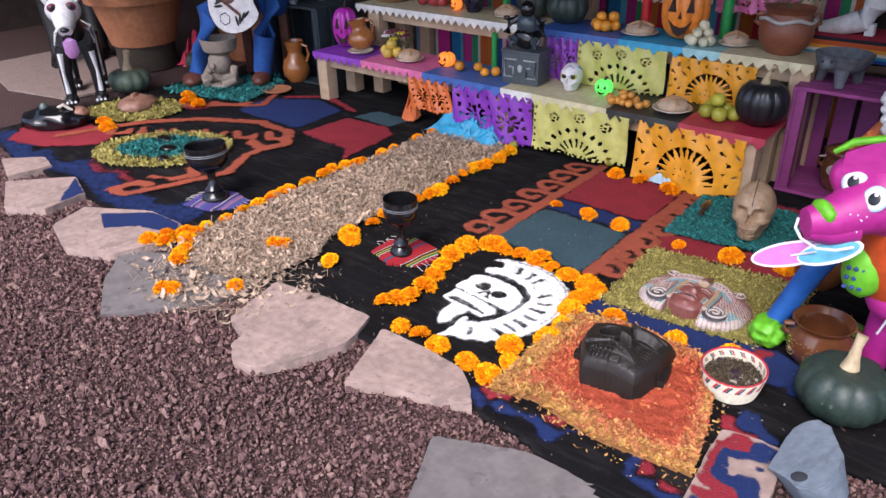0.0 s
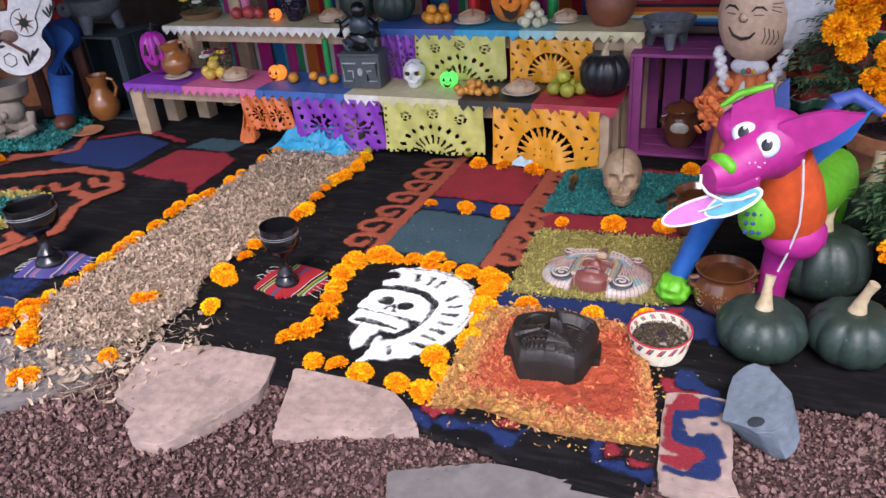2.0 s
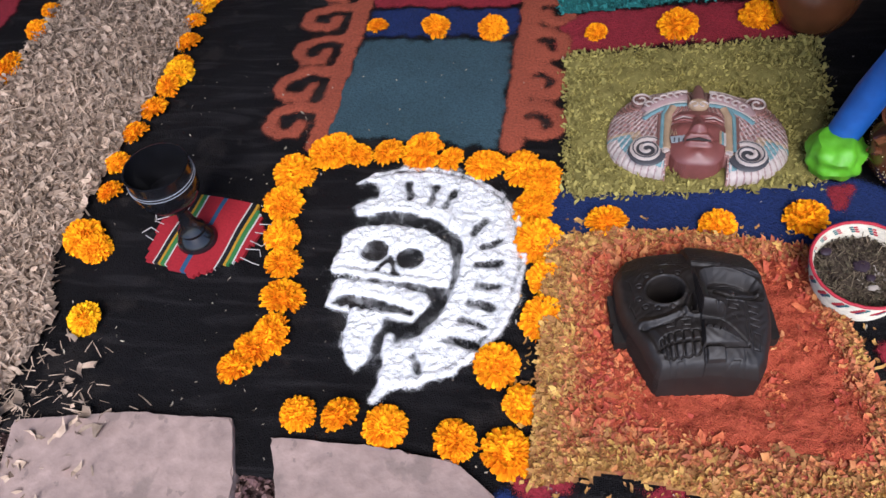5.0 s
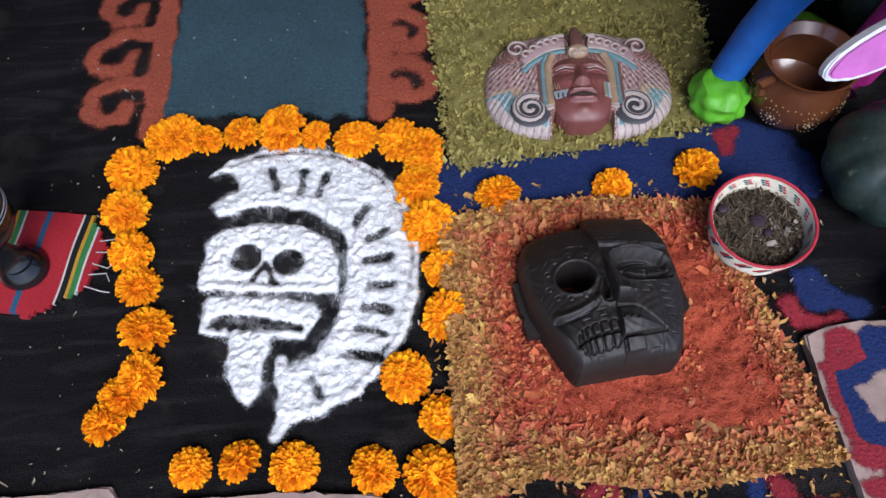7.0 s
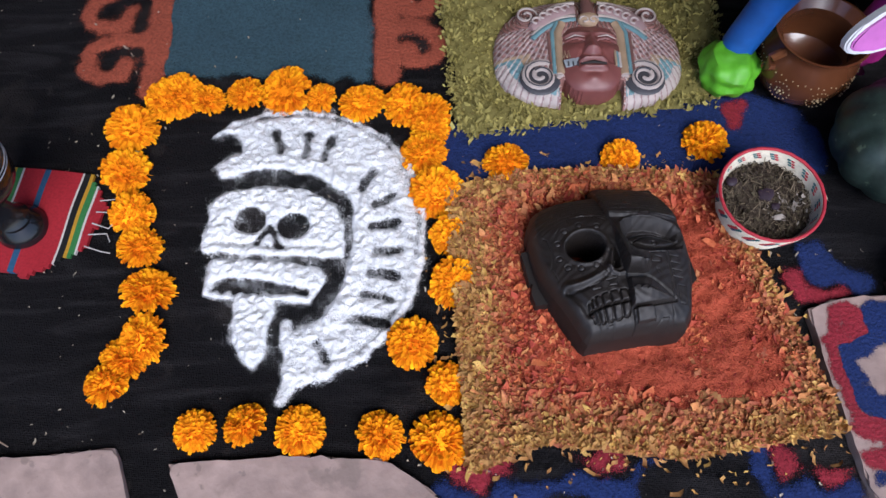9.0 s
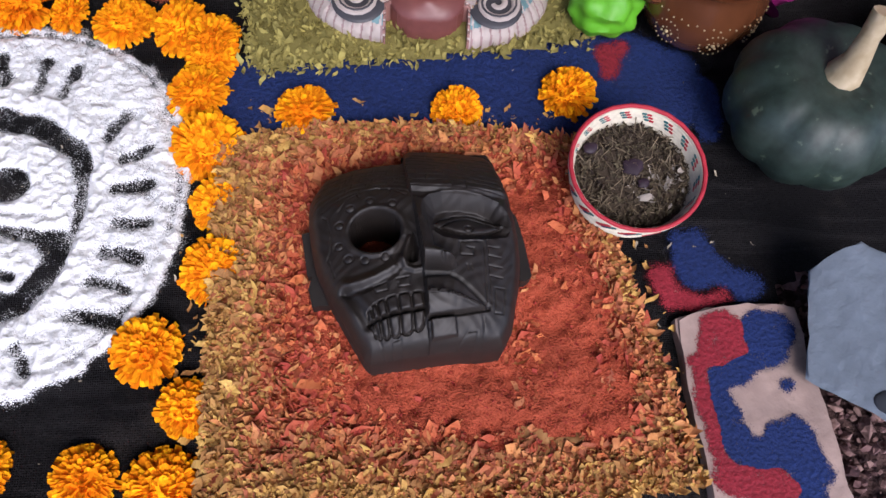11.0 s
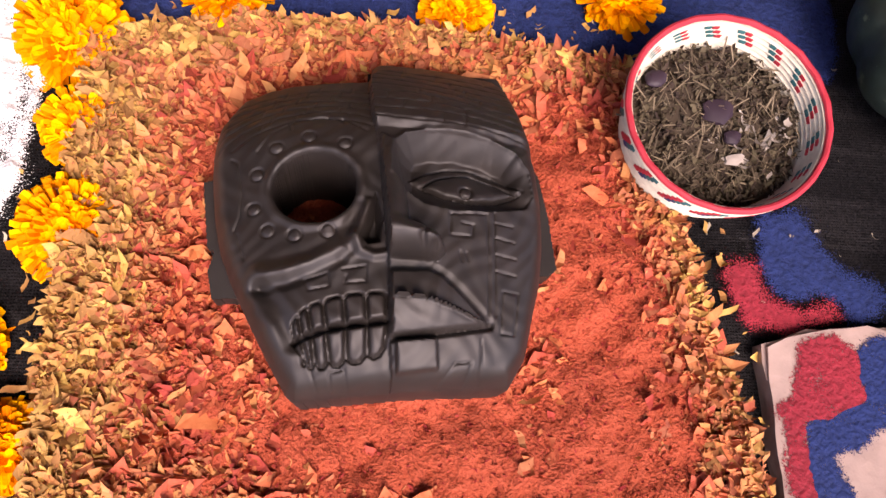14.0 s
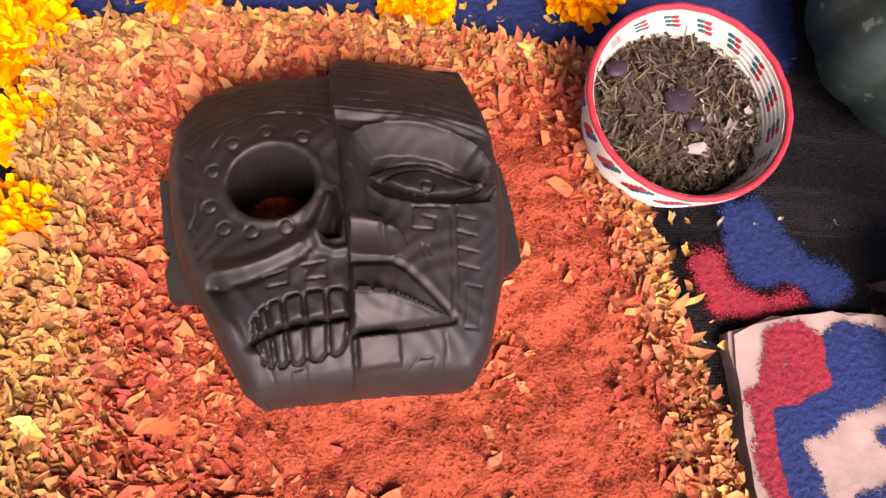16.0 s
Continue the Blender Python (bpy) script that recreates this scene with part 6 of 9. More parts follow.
def small_blanket(x, y, outline, mat, turn, label):
    root = thing("small_blanket", pose(x, y, 0.004, 0, 0, turn), label, "blanket", "small blankets")
    c = 0.006
    X, Y = np.meshgrid(np.arange(-0.16, 0.161, c), np.arange(-0.13, 0.131, c), indexing="ij")
    Z = 0.004 + 0.003 * np.sin(X * 40 + Y * 20) * np.sin(Y * 33)
    ok = np_in(outline, X, Y)
    relief_mesh("weave", X, Y, Z + 0.004, ok[:-1, :-1] & ok[1:, :-1] & ok[1:, 1:] & ok[:-1, 1:], 0.001, mat, root)
    white_yarn = coloured("pale_yarn", (0.62, 0.58, 0.55), 0.9)
    xs = [p[0] for p in outline]
    for side, ex in ((-1, min(xs)), (1, max(xs))):
        for i in range(5):
            yy = -0.035 + 0.018 * i
            pts = [(ex - side * 0.015, yy, 0.01), (ex + side * 0.008, yy + random.uniform(-0.01, 0.01), 0.006), (ex + side * random.uniform(0.008, 0.022), yy + random.uniform(-0.02, 0.02), 0.004)]
            part("fringe", B(tube, pts, 0.0009, 5), white_yarn, root)
    return root


red_stripes = striped("red_serape", [(0, (0.42, 0.02, 0.03)), (0.40, (0.70, 0.66, 0.60)), (0.425, (0.01, 0.01, 0.01)), (0.50, (0.55, 0.30, 0.02)), (0.54, (0.05, 0.22, 0.06)), (0.62, (0.70, 0.66, 0.60)), (0.645, (0.42, 0.02, 0.03)), (0.92, (0.03, 0.10, 0.20))], 0, 0.115)
violet_stripes = striped("violet_serape", [(0, (0.10, 0.07, 0.28)), (0.35, (0.55, 0.50, 0.50)), (0.40, (0.05, 0.05, 0.14)), (0.55, (0.24, 0.12, 0.34)), (0.72, (0.60, 0.25, 0.10)), (0.76, (0.08, 0.10, 0.30))], 0, 0.09)
small_blanket(-1.160, 1.732, [(-0.09, -0.075), (0.02, -0.09), (0.085, -0.04), (0.10, 0.03), (0.06, 0.085), (-0.06, 0.08), (-0.105, 0.01)], red_stripes, -9, "red striped woven blanket piece with pale fringe")
small_blanket(-1.965, 1.615, [(-0.10, -0.07), (0.03, -0.08), (0.115, -0.02), (0.11, 0.05), (0.02, 0.085), (-0.09, 0.07)], violet_stripes, 15, "violet and blue striped woven blanket piece")
goblet(-1.172, 1.718, 0.051, 0.188, (0, 2, 0), "glossy black clay goblet standing on a red blanket")
goblet(-1.985, 1.625, 0.072, 0.205, (0, -3, 0), "large glossy black clay goblet on a violet blanket")


# ---- skulls ----
def skull_shape(s_):
    """A human skull of carved or cast stuff, looking along -y; s_ is its height."""
    bm = bmesh.new()
    bmesh.ops.create_icosphere(bm, subdivisions=6, radius=1)
    fall = lambda d, w: max(0.0, 1 - (d / w) ** 2) ** 1.3 if d < w else 0.0
    for v in bm.verts:
        x, y, z = v.co.normalized()
        front = max(0.0, -y)
        r = Vector((x * 0.37, y * 0.45, z * 0.42))
        if z < 0:
            r.x *= 1 - 0.16 * min(1, -z / 0.6)
            r.z = max(r.z * 1.42, -0.50 - 0.03 * z)
            if y > 0:
                r.z *= 1 - 0.35 * y
        if front > 0:
            r.y -= 0.05 * max(0, -z)
            px, pz = r.x, r.z
            for sx in (-1, 1):
                r.y += 0.13 * fall(math.hypot(px - sx * 0.145, (pz - 0.02) * 1.05), 0.115)
                r.y -= 0.035 * fall(math.hypot((px - sx * 0.15) * 0.6, pz - 0.135), 0.07)
                k = fall(math.hypot(px - sx * 0.26, (pz + 0.13) * 1.5), 0.10)
                r.x += sx * 0.025 * k
                r.y -= 0.03 * k
                r.x -= sx * 0.055 * fall(math.hypot((px - sx * 0.28), (pz + 0.30) * 0.8), 0.13)
            w = 0.022 + 0.22 * max(0, min(0.12, -0.02 - pz))
            if -0.17 < pz < 0.0 and abs(px) < w:
                r.y += 0.075 * (1 - (px / w) ** 2)
            r.y -= 0.02 * fall(math.hypot(px, (pz - 0.03) * 0.8), 0.06)
            if -0.46 < pz < -0.22 and abs(px) < 0.19:
                r.y -= 0.035 * (1 - (px / 0.19) ** 4)
                r.y += 0.030 * fall(abs(pz + 0.335), 0.016)
                if -0.405 < pz < -0.265:
                    r.y += 0.018 * fall(min((px / 0.052) % 1, 1 - (px / 0.052) % 1), 0.22)
        v.co = r * s_
    lo = min(v.co.z for v in bm.verts)
    for v in bm.verts:
        v.co.z -= lo
    return bm


GRAINED = material("pale_carved_wood", (0.47, 0.33, 0.215), (0.29, 0.185, 0.105), 0.5, 16, 0.15, 30, 0.3, distortion=2.5)
figure("carved_skull", [(skull_shape(0.185), GRAINED), (B(tube, [(0.004, -0.0855 + 0.0009 * k * k, 0.118 + 0.010 * k) for k in range(8)], 0.0016, 6), coloured("skull_seam", (0.10, 0.06, 0.035), 0.7))],
       "pale carved wooden skull on teal shavings", "skull", pose(-0.374, 2.462, 0.014, -4, 0, 8) @ Matrix.Diagonal((0.90, 1.0, 1.04, 1)))


def knife(x, y, turn, label):
    root = thing("obsidian_knife", pose(x, y, 0.022, 0, 0, turn), label, "knife", "obsidian knives")
    part("blade", B(tube, [(0, 0, 0), (0, 0.03, 0.003), (0, 0.065, 0.003), (0, 0.10, 0)], [0.008, 0.015, 0.012, 0.002], 6, 0.4), M["black_clay"], root)
    part("handle", B(tube, [(0, 0, 0), (0, -0.04, 0)], [0.008, 0.010], 8, 0.6), M["darkwood"], root)


knife(-0.55, 2.53, 8, "black obsidian knife lying on teal shavings")
knife(-0.235, 2.49, -35, "black obsidian knife beside the carved skull")


# ---- pots and squashes ----
def clay_pot(x, y, r, h, label, dots=True, lid=False, mat=None):
    root = thing("clay_pot", pose(x, y, 0.002), label, "clay pot", "clay pots")
    mat = mat or M["glazed_brown"]
    p = [(0.001, 0), (r * 0.62, 0), (r * 0.90, h * 0.22), (r * 1.0, h * 0.45), (r * 0.95, h * 0.66), (r * 0.82, h * 0.80), (r * 0.80, h * 0.88), (r * 0.95, h * 1.0), (r * 0.90, h * 1.0), (r * 0.74, h * 0.88), (r * 0.76, h * 0.78),
         (r * 0.90, h * 0.6), (r * 0.9, h * 0.3), (r * 0.5, h * 0.08), (0.001, h * 0.08)]
    part("body", B(lathe, p, 40), mat, root)
    if dots:
        cream = coloured("cream_slip", (0.55, 0.42, 0.22), 0.5)
        for i in range(8):
            a = 2 * math.pi * i / 8
            for count, ring, size in ((7, 0.0065, 0.0015), (16, 0.0155, 0.0011)):
                for k in range(count):
                    b = 2 * math.pi * k / count
                    z = h * 0.40 + ring * math.sin(b)
                    an = a + ring * math.cos(b) / r
                    part("dot", B(ball, (r * 0.985 * math.cos(an), r * 0.985 * math.sin(an), z), (size, size, size), 1), cream, root)
            part("dot", B(ball, (r * 0.99 * math.cos(a), r * 0.99 * math.sin(a), h * 0.40), (0.0026, 0.0026, 0.0026), 1), cream, root)
            for k in range(6):
                an = a + 2 * math.pi * k / 48
                part("dot", B(ball, (r * 0.97 * math.cos(an), r * 0.97 * math.sin(an), h * (0.60 + 0.03 * (k % 2))), (0.0012, 0.0012, 0.0012), 1), cream, root)
    for a in (0.4, 3.5):
        c, s_ = math.cos(a), math.sin(a)
        part("handle", B(tube, [(r * 0.93 * c, r * 0.93 * s_, h * 0.60), (r * 1.15 * c, r * 1.15 * s_, h * 0.68), (r * 1.12 * c, r * 1.12 * s_, h * 0.82), (r * 0.84 * c, r * 0.84 * s_, h * 0.84)], r * 0.10, 8), mat, root)
    if lid:
        part("lid", B(lathe, [(r * 0.96, h * 1.0), (r * 0.9, h * 1.05), (r * 0.5, h * 1.14), (r * 0.12, h * 1.17), (r * 0.16, h * 1.24), (0.001, h * 1.27)], 32), mat, root)
        part("glaze_patch", B(ball, (0, -r * 0.93, h * 0.6), (r * 0.5, r * 0.1, h * 0.16), 3), coloured("cream_glaze", (0.55, 0.50, 0.42), 0.3), root, "cream glazed patch")
    return root


clay_pot(-0.027, 1.922, 0.073, 0.115, "glazed brown clay bowl with cream dotted flowers")
clay_pot(-0.124, 2.304, 0.076, 0.138, "plain brown clay jar on black cloth", dots=False)


def squash(x, y, r, h, label, mat=None, lobes=10, stem=1.0, z=0.0, turn=0.0, tilt=0, name="squash", ridge=0.09):
    root = thing(name, pose(x, y, z, tilt, 0, turn), label, "squash", "dark squashes")
    prof = []
    for i in range(17):
        a = math.pi * i / 16
        prof.append((max(0.001, r * math.sin(a) ** 0.75), h * 0.5 * (1 - math.cos(a)) + (0.10 * h * math.exp(-((a - math.pi) * 3) ** 2) * -1)))
    part("rind", B(lathe, prof, 80, ribs=lobes, rib=ridge), mat or M["pumpkin"], root)
    if stem:
        s_ = stem
        pts = [(0, 0, h * 0.90), (0.003, 0, h + 0.012 * s_), (0.010, 0.004, h + 0.035 * s_), (0.020, 0.006, h + 0.06 * s_)]
        part("stem", B(tube, pts, [0.020 * s_, 0.013 * s_, 0.010 * s_, 0.012 * s_], 10), M["stem"], root, "dry pale stem")
    return root


squash(0.064, 1.762, 0.095, 0.132, "dark green squash with pale stem on black cloth", turn=60, ridge=0.07)
squash(0.248, 1.795, 0.092, 0.135, "dark green squash with a thick dry stem", turn=-20)
squash(0.190, 2.05, 0.112, 0.190, "large dark green squash with bent stem", turn=10, tilt=-8)
squash(0.31, 2.36, 0.10, 0.19, "dark green squash behind the others", turn=60, stem=1.3)
squash(0.445, 1.83, 0.095, 0.15, "dark green squash at the cloth's end", turn=100)


# ---- the painted dog figure ----
def dog_figure():
    pink, orange, blue = coloured("magenta_paint", (0.50, 0.025, 0.27), 0.5), coloured("vermilion_paint", (0.72, 0.10, 0.02), 0.5), coloured("cobalt_paint", (0.02, 0.13, 0.48), 0.5)
    green, white_p, black_p = coloured("lime_paint", (0.16, 0.55, 0.02), 0.5), coloured("white_paint", (0.82, 0.82, 0.82), 0.5), coloured("black_paint", (0.01, 0.01, 0.012), 0.35)
    sky_p, tongue_p, light = coloured("sky_blue_paint", (0.10, 0.45, 0.60), 0.5), coloured("tongue_pink_paint", (0.62, 0.16, 0.52), 0.5), coloured("pale_blue_paint", (0.45, 0.72, 0.85), 0.5)
    deep = coloured("deep_blue_paint", (0.04, 0.08, 0.28), 0.5)
    f, s_ = Vector((-0.64, -0.70, -0.30)).normalized(), Vector((0.82, -0.57, -0.08)).normalized()
    turn = facing(f)
    S = []
    S.append((B(ball, (0.032, 1.840, 0.472), (0.072, 0.068, 0.076), 4, 0.05, 2), pink))
    S.append((B(ball, (0.004, 1.825, 0.462), (0.062, 0.050, 0.052), 4, 0.05, 2), pink))
    S.append((B(tube, [(0.03, 1.83, 0.47), (-0.012, 1.79, 0.450), (-0.05, 1.752, 0.435), (-0.078, 1.728, 0.432)], [0.066, 0.050, 0.040, 0.028], 20), pink))
    S.append((B(ball, (-0.052, 1.742, 0.456), (0.033, 0.026, 0.017), 3, 0.10, 2, turn), green))
    S.append((B(ball, (-0.032, 1.843, 0.502), (0.044, 0.042, 0.046), 4, 0.04, 2), pink))
    S.append((B(tube, [(-0.006, 1.785, 0.425), (-0.042, 1.752, 0.416), (-0.072, 1.730, 0.418)], [0.040, 0.031, 0.022], 16), pink))
    for e in (Vector((-0.022, 1.800, 0.508)), Vector((0.025, 1.768, 0.495))):
        d = Vector((-0.16, -0.90, 0.40)).normalized()
        e = e + d * 0.001
        t_ = facing(d)
        S.append((B(ball, e - d * 0.001, (0.0235, 0.0255, 0.0045), 3, 0, 1, t_), light))
        S.append((B(ball, e + d * 0.001, (0.0205, 0.0225, 0.0040), 3, 0, 1, t_), white_p))
        S.append((B(ball, e + d * 0.0030 + Vector((0, 0, -0.001)), (0.0138, 0.0155, 0.0026), 3, 0, 1, t_), sky_p))
        S.append((B(ball, e + d * 0.0042 + Vector((0, 0, -0.001)), (0.0112, 0.0128, 0.0022), 3, 0, 1, t_), black_p))
        S.append((B(ball, e + d * 0.0058 + Vector((0.002, 0, 0.008)), (0.0042, 0.0042, 0.0015), 2, 0, 1, t_), white_p))
    # mouth, jaw and tongue
    S.append((B(tube, [(-0.092, 1.730, 0.436), (-0.090, 1.713, 0.422), (-0.074, 1.702, 0.408), (-0.043, 1.700, 0.396), (-0.010, 1.715, 0.396), (0.015, 1.735, 0.402)], 0.0030, 8), white_p))
    view = Vector((0.06, -0.92, 0.42))

    def leaf_plate(outline, thick, at, spin, mat):
        m = look(at, Vector(at) - view) @ pose(0, 0, 0, 0, 0, spin)
        b = bmesh.new()
        prism(b, outline, -thick / 2, thick / 2, 0.002)
        bmesh.ops.transform(b, matrix=m, verts=b.verts)
        S.append((b, mat))
    leaf_plate(oval(0.062, 0.024), 0.014, (-0.026, 1.748, 0.372), 28, white_p)
    leaf_plate(oval(0.056, 0.018), 0.014, (-0.026, 1.745, 0.374), 28, sky_p)
    leaf_plate(oval(0.078, 0.0255), 0.010, (-0.092, 1.737, 0.352), 24, white_p)
    leaf_plate(oval(0.0725, 0.0205), 0.012, (-0.092, 1.735, 0.353), 24, tongue_p)
    S.append((B(tube, [(-0.090, 1.727, 0.353), (-0.065, 1.727, 0.366), (-0.045, 1.728, 0.376)], [0.002, 0.003, 0.0015], 6), white_p))

    def upright(points, y, thick, mat, lean=0.0):
        """A cut-out standing across the view, from (x, z) corners."""
        b = bmesh.new()
        prism(b, [(x, z) for x, z in points], -thick / 2, thick / 2, thick * 0.3)
        for v in b.verts:
            x, z, d = v.co
            v.co = Vector((x, y + d + lean * (x - points[0][0]), z))
        S.append((b, mat))
    # ears and wing
    upright([(0.040, 0.530), (0.085, 0.552), (0.129, 0.563), (0.189, 0.558), (0.160, 0.528), (0.137, 0.506), (0.075, 0.466), (0.045, 0.460)], 1.800, 0.022, pink)
    upright([(-0.050, 0.520), (-0.050, 0.560), (-0.015, 0.583), (0.021, 0.600), (0.034, 0.539), (0.03, 0.50)], 1.815, 0.022, pink)
    S.append((B(tube, [(-0.070, 1.812, 0.556), (-0.039, 1.812, 0.583), (0.021, 1.812, 0.603)], [0.008, 0.012, 0.010], 8, 0.7), green))
    upright([(0.022, 0.520), (0.030, 0.585), (0.050, 0.606), (0.060, 0.52)], 1.86, 0.014, deep)
    upright([(0.077, 0.424), (0.140, 0.480), (0.214, 0.536), (0.185, 0.470), (0.130, 0.42), (0.098, 0.378)], 1.87, 0.014, blue, 0.3)
    # chest, body, haunches
    S.append((B(tube, [(0.06, 1.86, 0.44), (0.075, 1.89, 0.36), (0.09, 1.92, 0.28), (0.10, 1.95, 0.22)], [0.055, 0.075, 0.080, 0.062], 18), orange))
    S.append((B(ball, (0.030, 1.865, 0.30), (0.045, 0.045, 0.065), 3, 0.05), green))
    S.append((B(ball, (0.105, 1.915, 0.235), (0.072, 0.07, 0.062), 3, 0.05), pink))
    S.append((B(tube, [(0.10, 1.93, 0.22), (0.085, 1.95, 0.12), (0.08, 1.96, 0.03), (0.06, 1.94, 0.015)], [0.045, 0.034, 0.034, 0.03], 14), pink))
    S.append((B(tube, [(0.09, 1.94, 0.30), (0.13, 2.06, 0.27), (0.18, 2.20, 0.25), (0.20, 2.30, 0.24)], [0.06, 0.07, 0.075, 0.06], 18), green))
    S.append((B(tube, [(0.20, 2.28, 0.24), (0.21, 2.29, 0.15), (0.21, 2.30, 0.05), (0.19, 2.27, 0.03)], [0.06, 0.04, 0.035, 0.035], 12), green))
    S.append((B(tube, [(0.15, 2.20, 0.22), (0.13, 2.18, 0.12), (0.11, 2.17, 0.04), (0.09, 2.14, 0.03)], [0.05, 0.035, 0.035, 0.035], 12), green))
    S.append((B(tube, [(0.17, 2.30, 0.27), (0.155, 2.30, 0.36), (0.18, 2.30, 0.425), (0.22, 2.30, 0.440), (0.288, 2.28, 0.405)], [0.030, 0.026, 0.023, 0.020, 0.013], 12), coloured("violet_blue_paint", (0.08, 0.13, 0.50), 0.5)))
    # front leg with its big paw
    S.append((B(tube, [(0.03, 1.90, 0.36), (-0.045, 1.942, 0.30), (-0.087, 1.955, 0.20), (-0.110, 1.952, 0.14), (-0.134, 1.938, 0.070)], [0.036, 0.032, 0.028, 0.026, 0.025], 16), blue))
    S.append((B(ball, (-0.141, 1.920, 0.043), (0.043, 0.045, 0.040), 4, 0.2, 2.6), green))
    S.append((B(ball, (0.02, 2.04, 0.03), (0.05, 0.04, 0.03), 3, 0.1, 2), green))
    # spots
    for i in range(14):
        a = Vector((-0.012 + random.uniform(-0.03, 0.04), 1.738 + random.uniform(-0.012, 0.01), 0.452 + random.uniform(-0.03, 0.02)))
        S.append((B(ball, a, (0.002, 0.002, 0.002), 1), white_p))
    for i in range(9):
        a = (0.005 + 0.014 * (i % 3), 1.822 + 0.002 * (i % 3), 0.27 + 0.022 * (i // 3))
        S.append((B(ball, a, (0.006, 0.006, 0.006), 1), deep))
    # cord round the neck
    S.append((B(tube, [(0.095, 1.79, 0.46), (0.105, 1.80, 0.38), (0.11, 1.825, 0.30), (0.10, 1.85, 0.22), (0.085, 1.86, 0.16)], 0.0025, 6), white_p))
    figure("dog_figure", S, "brightly painted papier-mache dog figure with tongue out", "figure")


dog_figure()


# ---- walls and hangings behind the altar ----
M["adobe"] = material("dark_brown_plaster", (0.10, 0.065, 0.05), (0.06, 0.04, 0.032), 0.95, 12, 0.5, 2, 0.5)
tagged(part("wall_back", B(box, (9.0, 0.15, 2.6), (-1.6, 4.35, 1.27), 0.01), M["adobe"]), "dark brown plaster wall behind the altar", "wall", kind="structure")
tagged(part("wall_left", B(box, (0.15, 4.0, 2.6), (-6.0, 3.0, 1.27), 0.01), M["adobe"]), "dark brown plaster wall beside the altar", "wall", kind="structure")
# roof out of view, added to block overhead sky and dim the altar
tagged(part("roof", B(box, (9.5, 3.90, 0.08), (-1.6, 2.55, 2.45), 0.01), coloured("unseen_shading_boards", (0.07, 0.05, 0.04), 0.9)), "unseen dark boarded roof added to shade the altar", "roof", kind="structure")


def hanging(name, x0, x1, y, z0, z1, mat, label, wave=0.012, lean=0.0):
    """A blanket hung in soft folds."""
    verts, faces = [], []
    nx, nz = 90, 12
    for i in range(nx + 1):
        for j in range(nz + 1):
            x, z = x0 + (x1 - x0) * i / nx, z0 + (z1 - z0) * j / nz
            verts.append((x - (x0 + x1) / 2, wave * math.sin(x * 31) + wave * 0.5 * math.sin(x * 73 + z * 3) + lean * (z - z0), z))
    for i in range(nx):
        for j in range(nz):
            a = i * (nz + 1) + j
            faces.append((a, a + nz + 1, a + nz + 2, a + 1))
    ob = mesh_object(name, verts, faces, mat, smooth=True)
    ob.matrix_basis = pose((x0 + x1) / 2, y, 0)
    so = ob.modifiers.new("thickness", 'SOLIDIFY')
    so.thickness = 0.004
    return tagged(ob, label, "blanket")


stripes_v = striped("bright_serape", [(0, (0.50, 0.02, 0.22)), (0.13, (0.02, 0.02, 0.04)), (0.17, (0.02, 0.16, 0.34)), (0.30, (0.10, 0.40, 0.50)), (0.36, (0.45, 0.03, 0.20)), (0.50, (0.03, 0.26, 0.10)), (0.58, (0.62, 0.55, 0.50)),
                                      (0.61, (0.55, 0.13, 0.02)), (0.74, (0.48, 0.02, 0.03)), (0.84, (0.03, 0.06, 0.25)), (0.94, (0.60, 0.56, 0.50))], 0, 0.42)
hanging("serape_backdrop", -2.65, -0.40, 3.50, 0.02, 1.05, stripes_v, "bright vertically striped woven blanket hung behind the altar")
hanging("serape_backdrop", -2.30, -1.40, 3.255, 0.10, 0.425, stripes_v, "bright striped woven blanket hung under the middle step")
stripes_h = striped("dark_serape", [(0, (0.36, 0.02, 0.02)), (0.18, (0.015, 0.012, 0.012)), (0.30, (0.05, 0.15, 0.08)), (0.42, (0.55, 0.50, 0.45)), (0.45, (0.36, 0.02, 0.02)), (0.6, (0.015, 0.012, 0.012)), (0.74, (0.45, 0.10, 0.02)), (0.82, (0.25, 0.02, 0.02))], 2, 0.26)
hanging("dark_serape", -0.15, 0.95, 3.30, 0.01, 1.0, stripes_h, "dark red, black and green striped blanket hung behind the doll", 0.03)

# ---- cut paper and tissue covers ----
def tissue(name, c):
    m = coloured(name, c, 0.42, grain=30, bump=0.4)
    m.node_tree.nodes["Principled BSDF"].inputs["Transmission Weight"].default_value = 0.0
    return m


PURPLE, YELLOW, ORANGE = tissue("purple_tissue", (0.27, 0.05, 0.47)), tissue("pale_yellow_tissue", (0.62, 0.58, 0.16)), tissue("orange_tissue", (0.85, 0.36, 0.015))
REDORANGE, BLUE_T, PINK_T = tissue("red_orange_tissue", (0.72, 0.16, 0.03)), tissue("blue_tissue", (0.05, 0.13, 0.42)), tissue("pink_tissue", (0.72, 0.16, 0.35))
CREAM_T, BLACK_T, RED_T, SKY_T, WHITE_T = tissue("cream_tissue", (0.68, 0.60, 0.36)), tissue("black_tissue", (0.03, 0.028, 0.025)), tissue("red_tissue", (0.45, 0.03, 0.06)), tissue("sky_blue_tissue", (0.03, 0.36, 0.60)), tissue("white_tissue", (0.78, 0.75, 0.68))


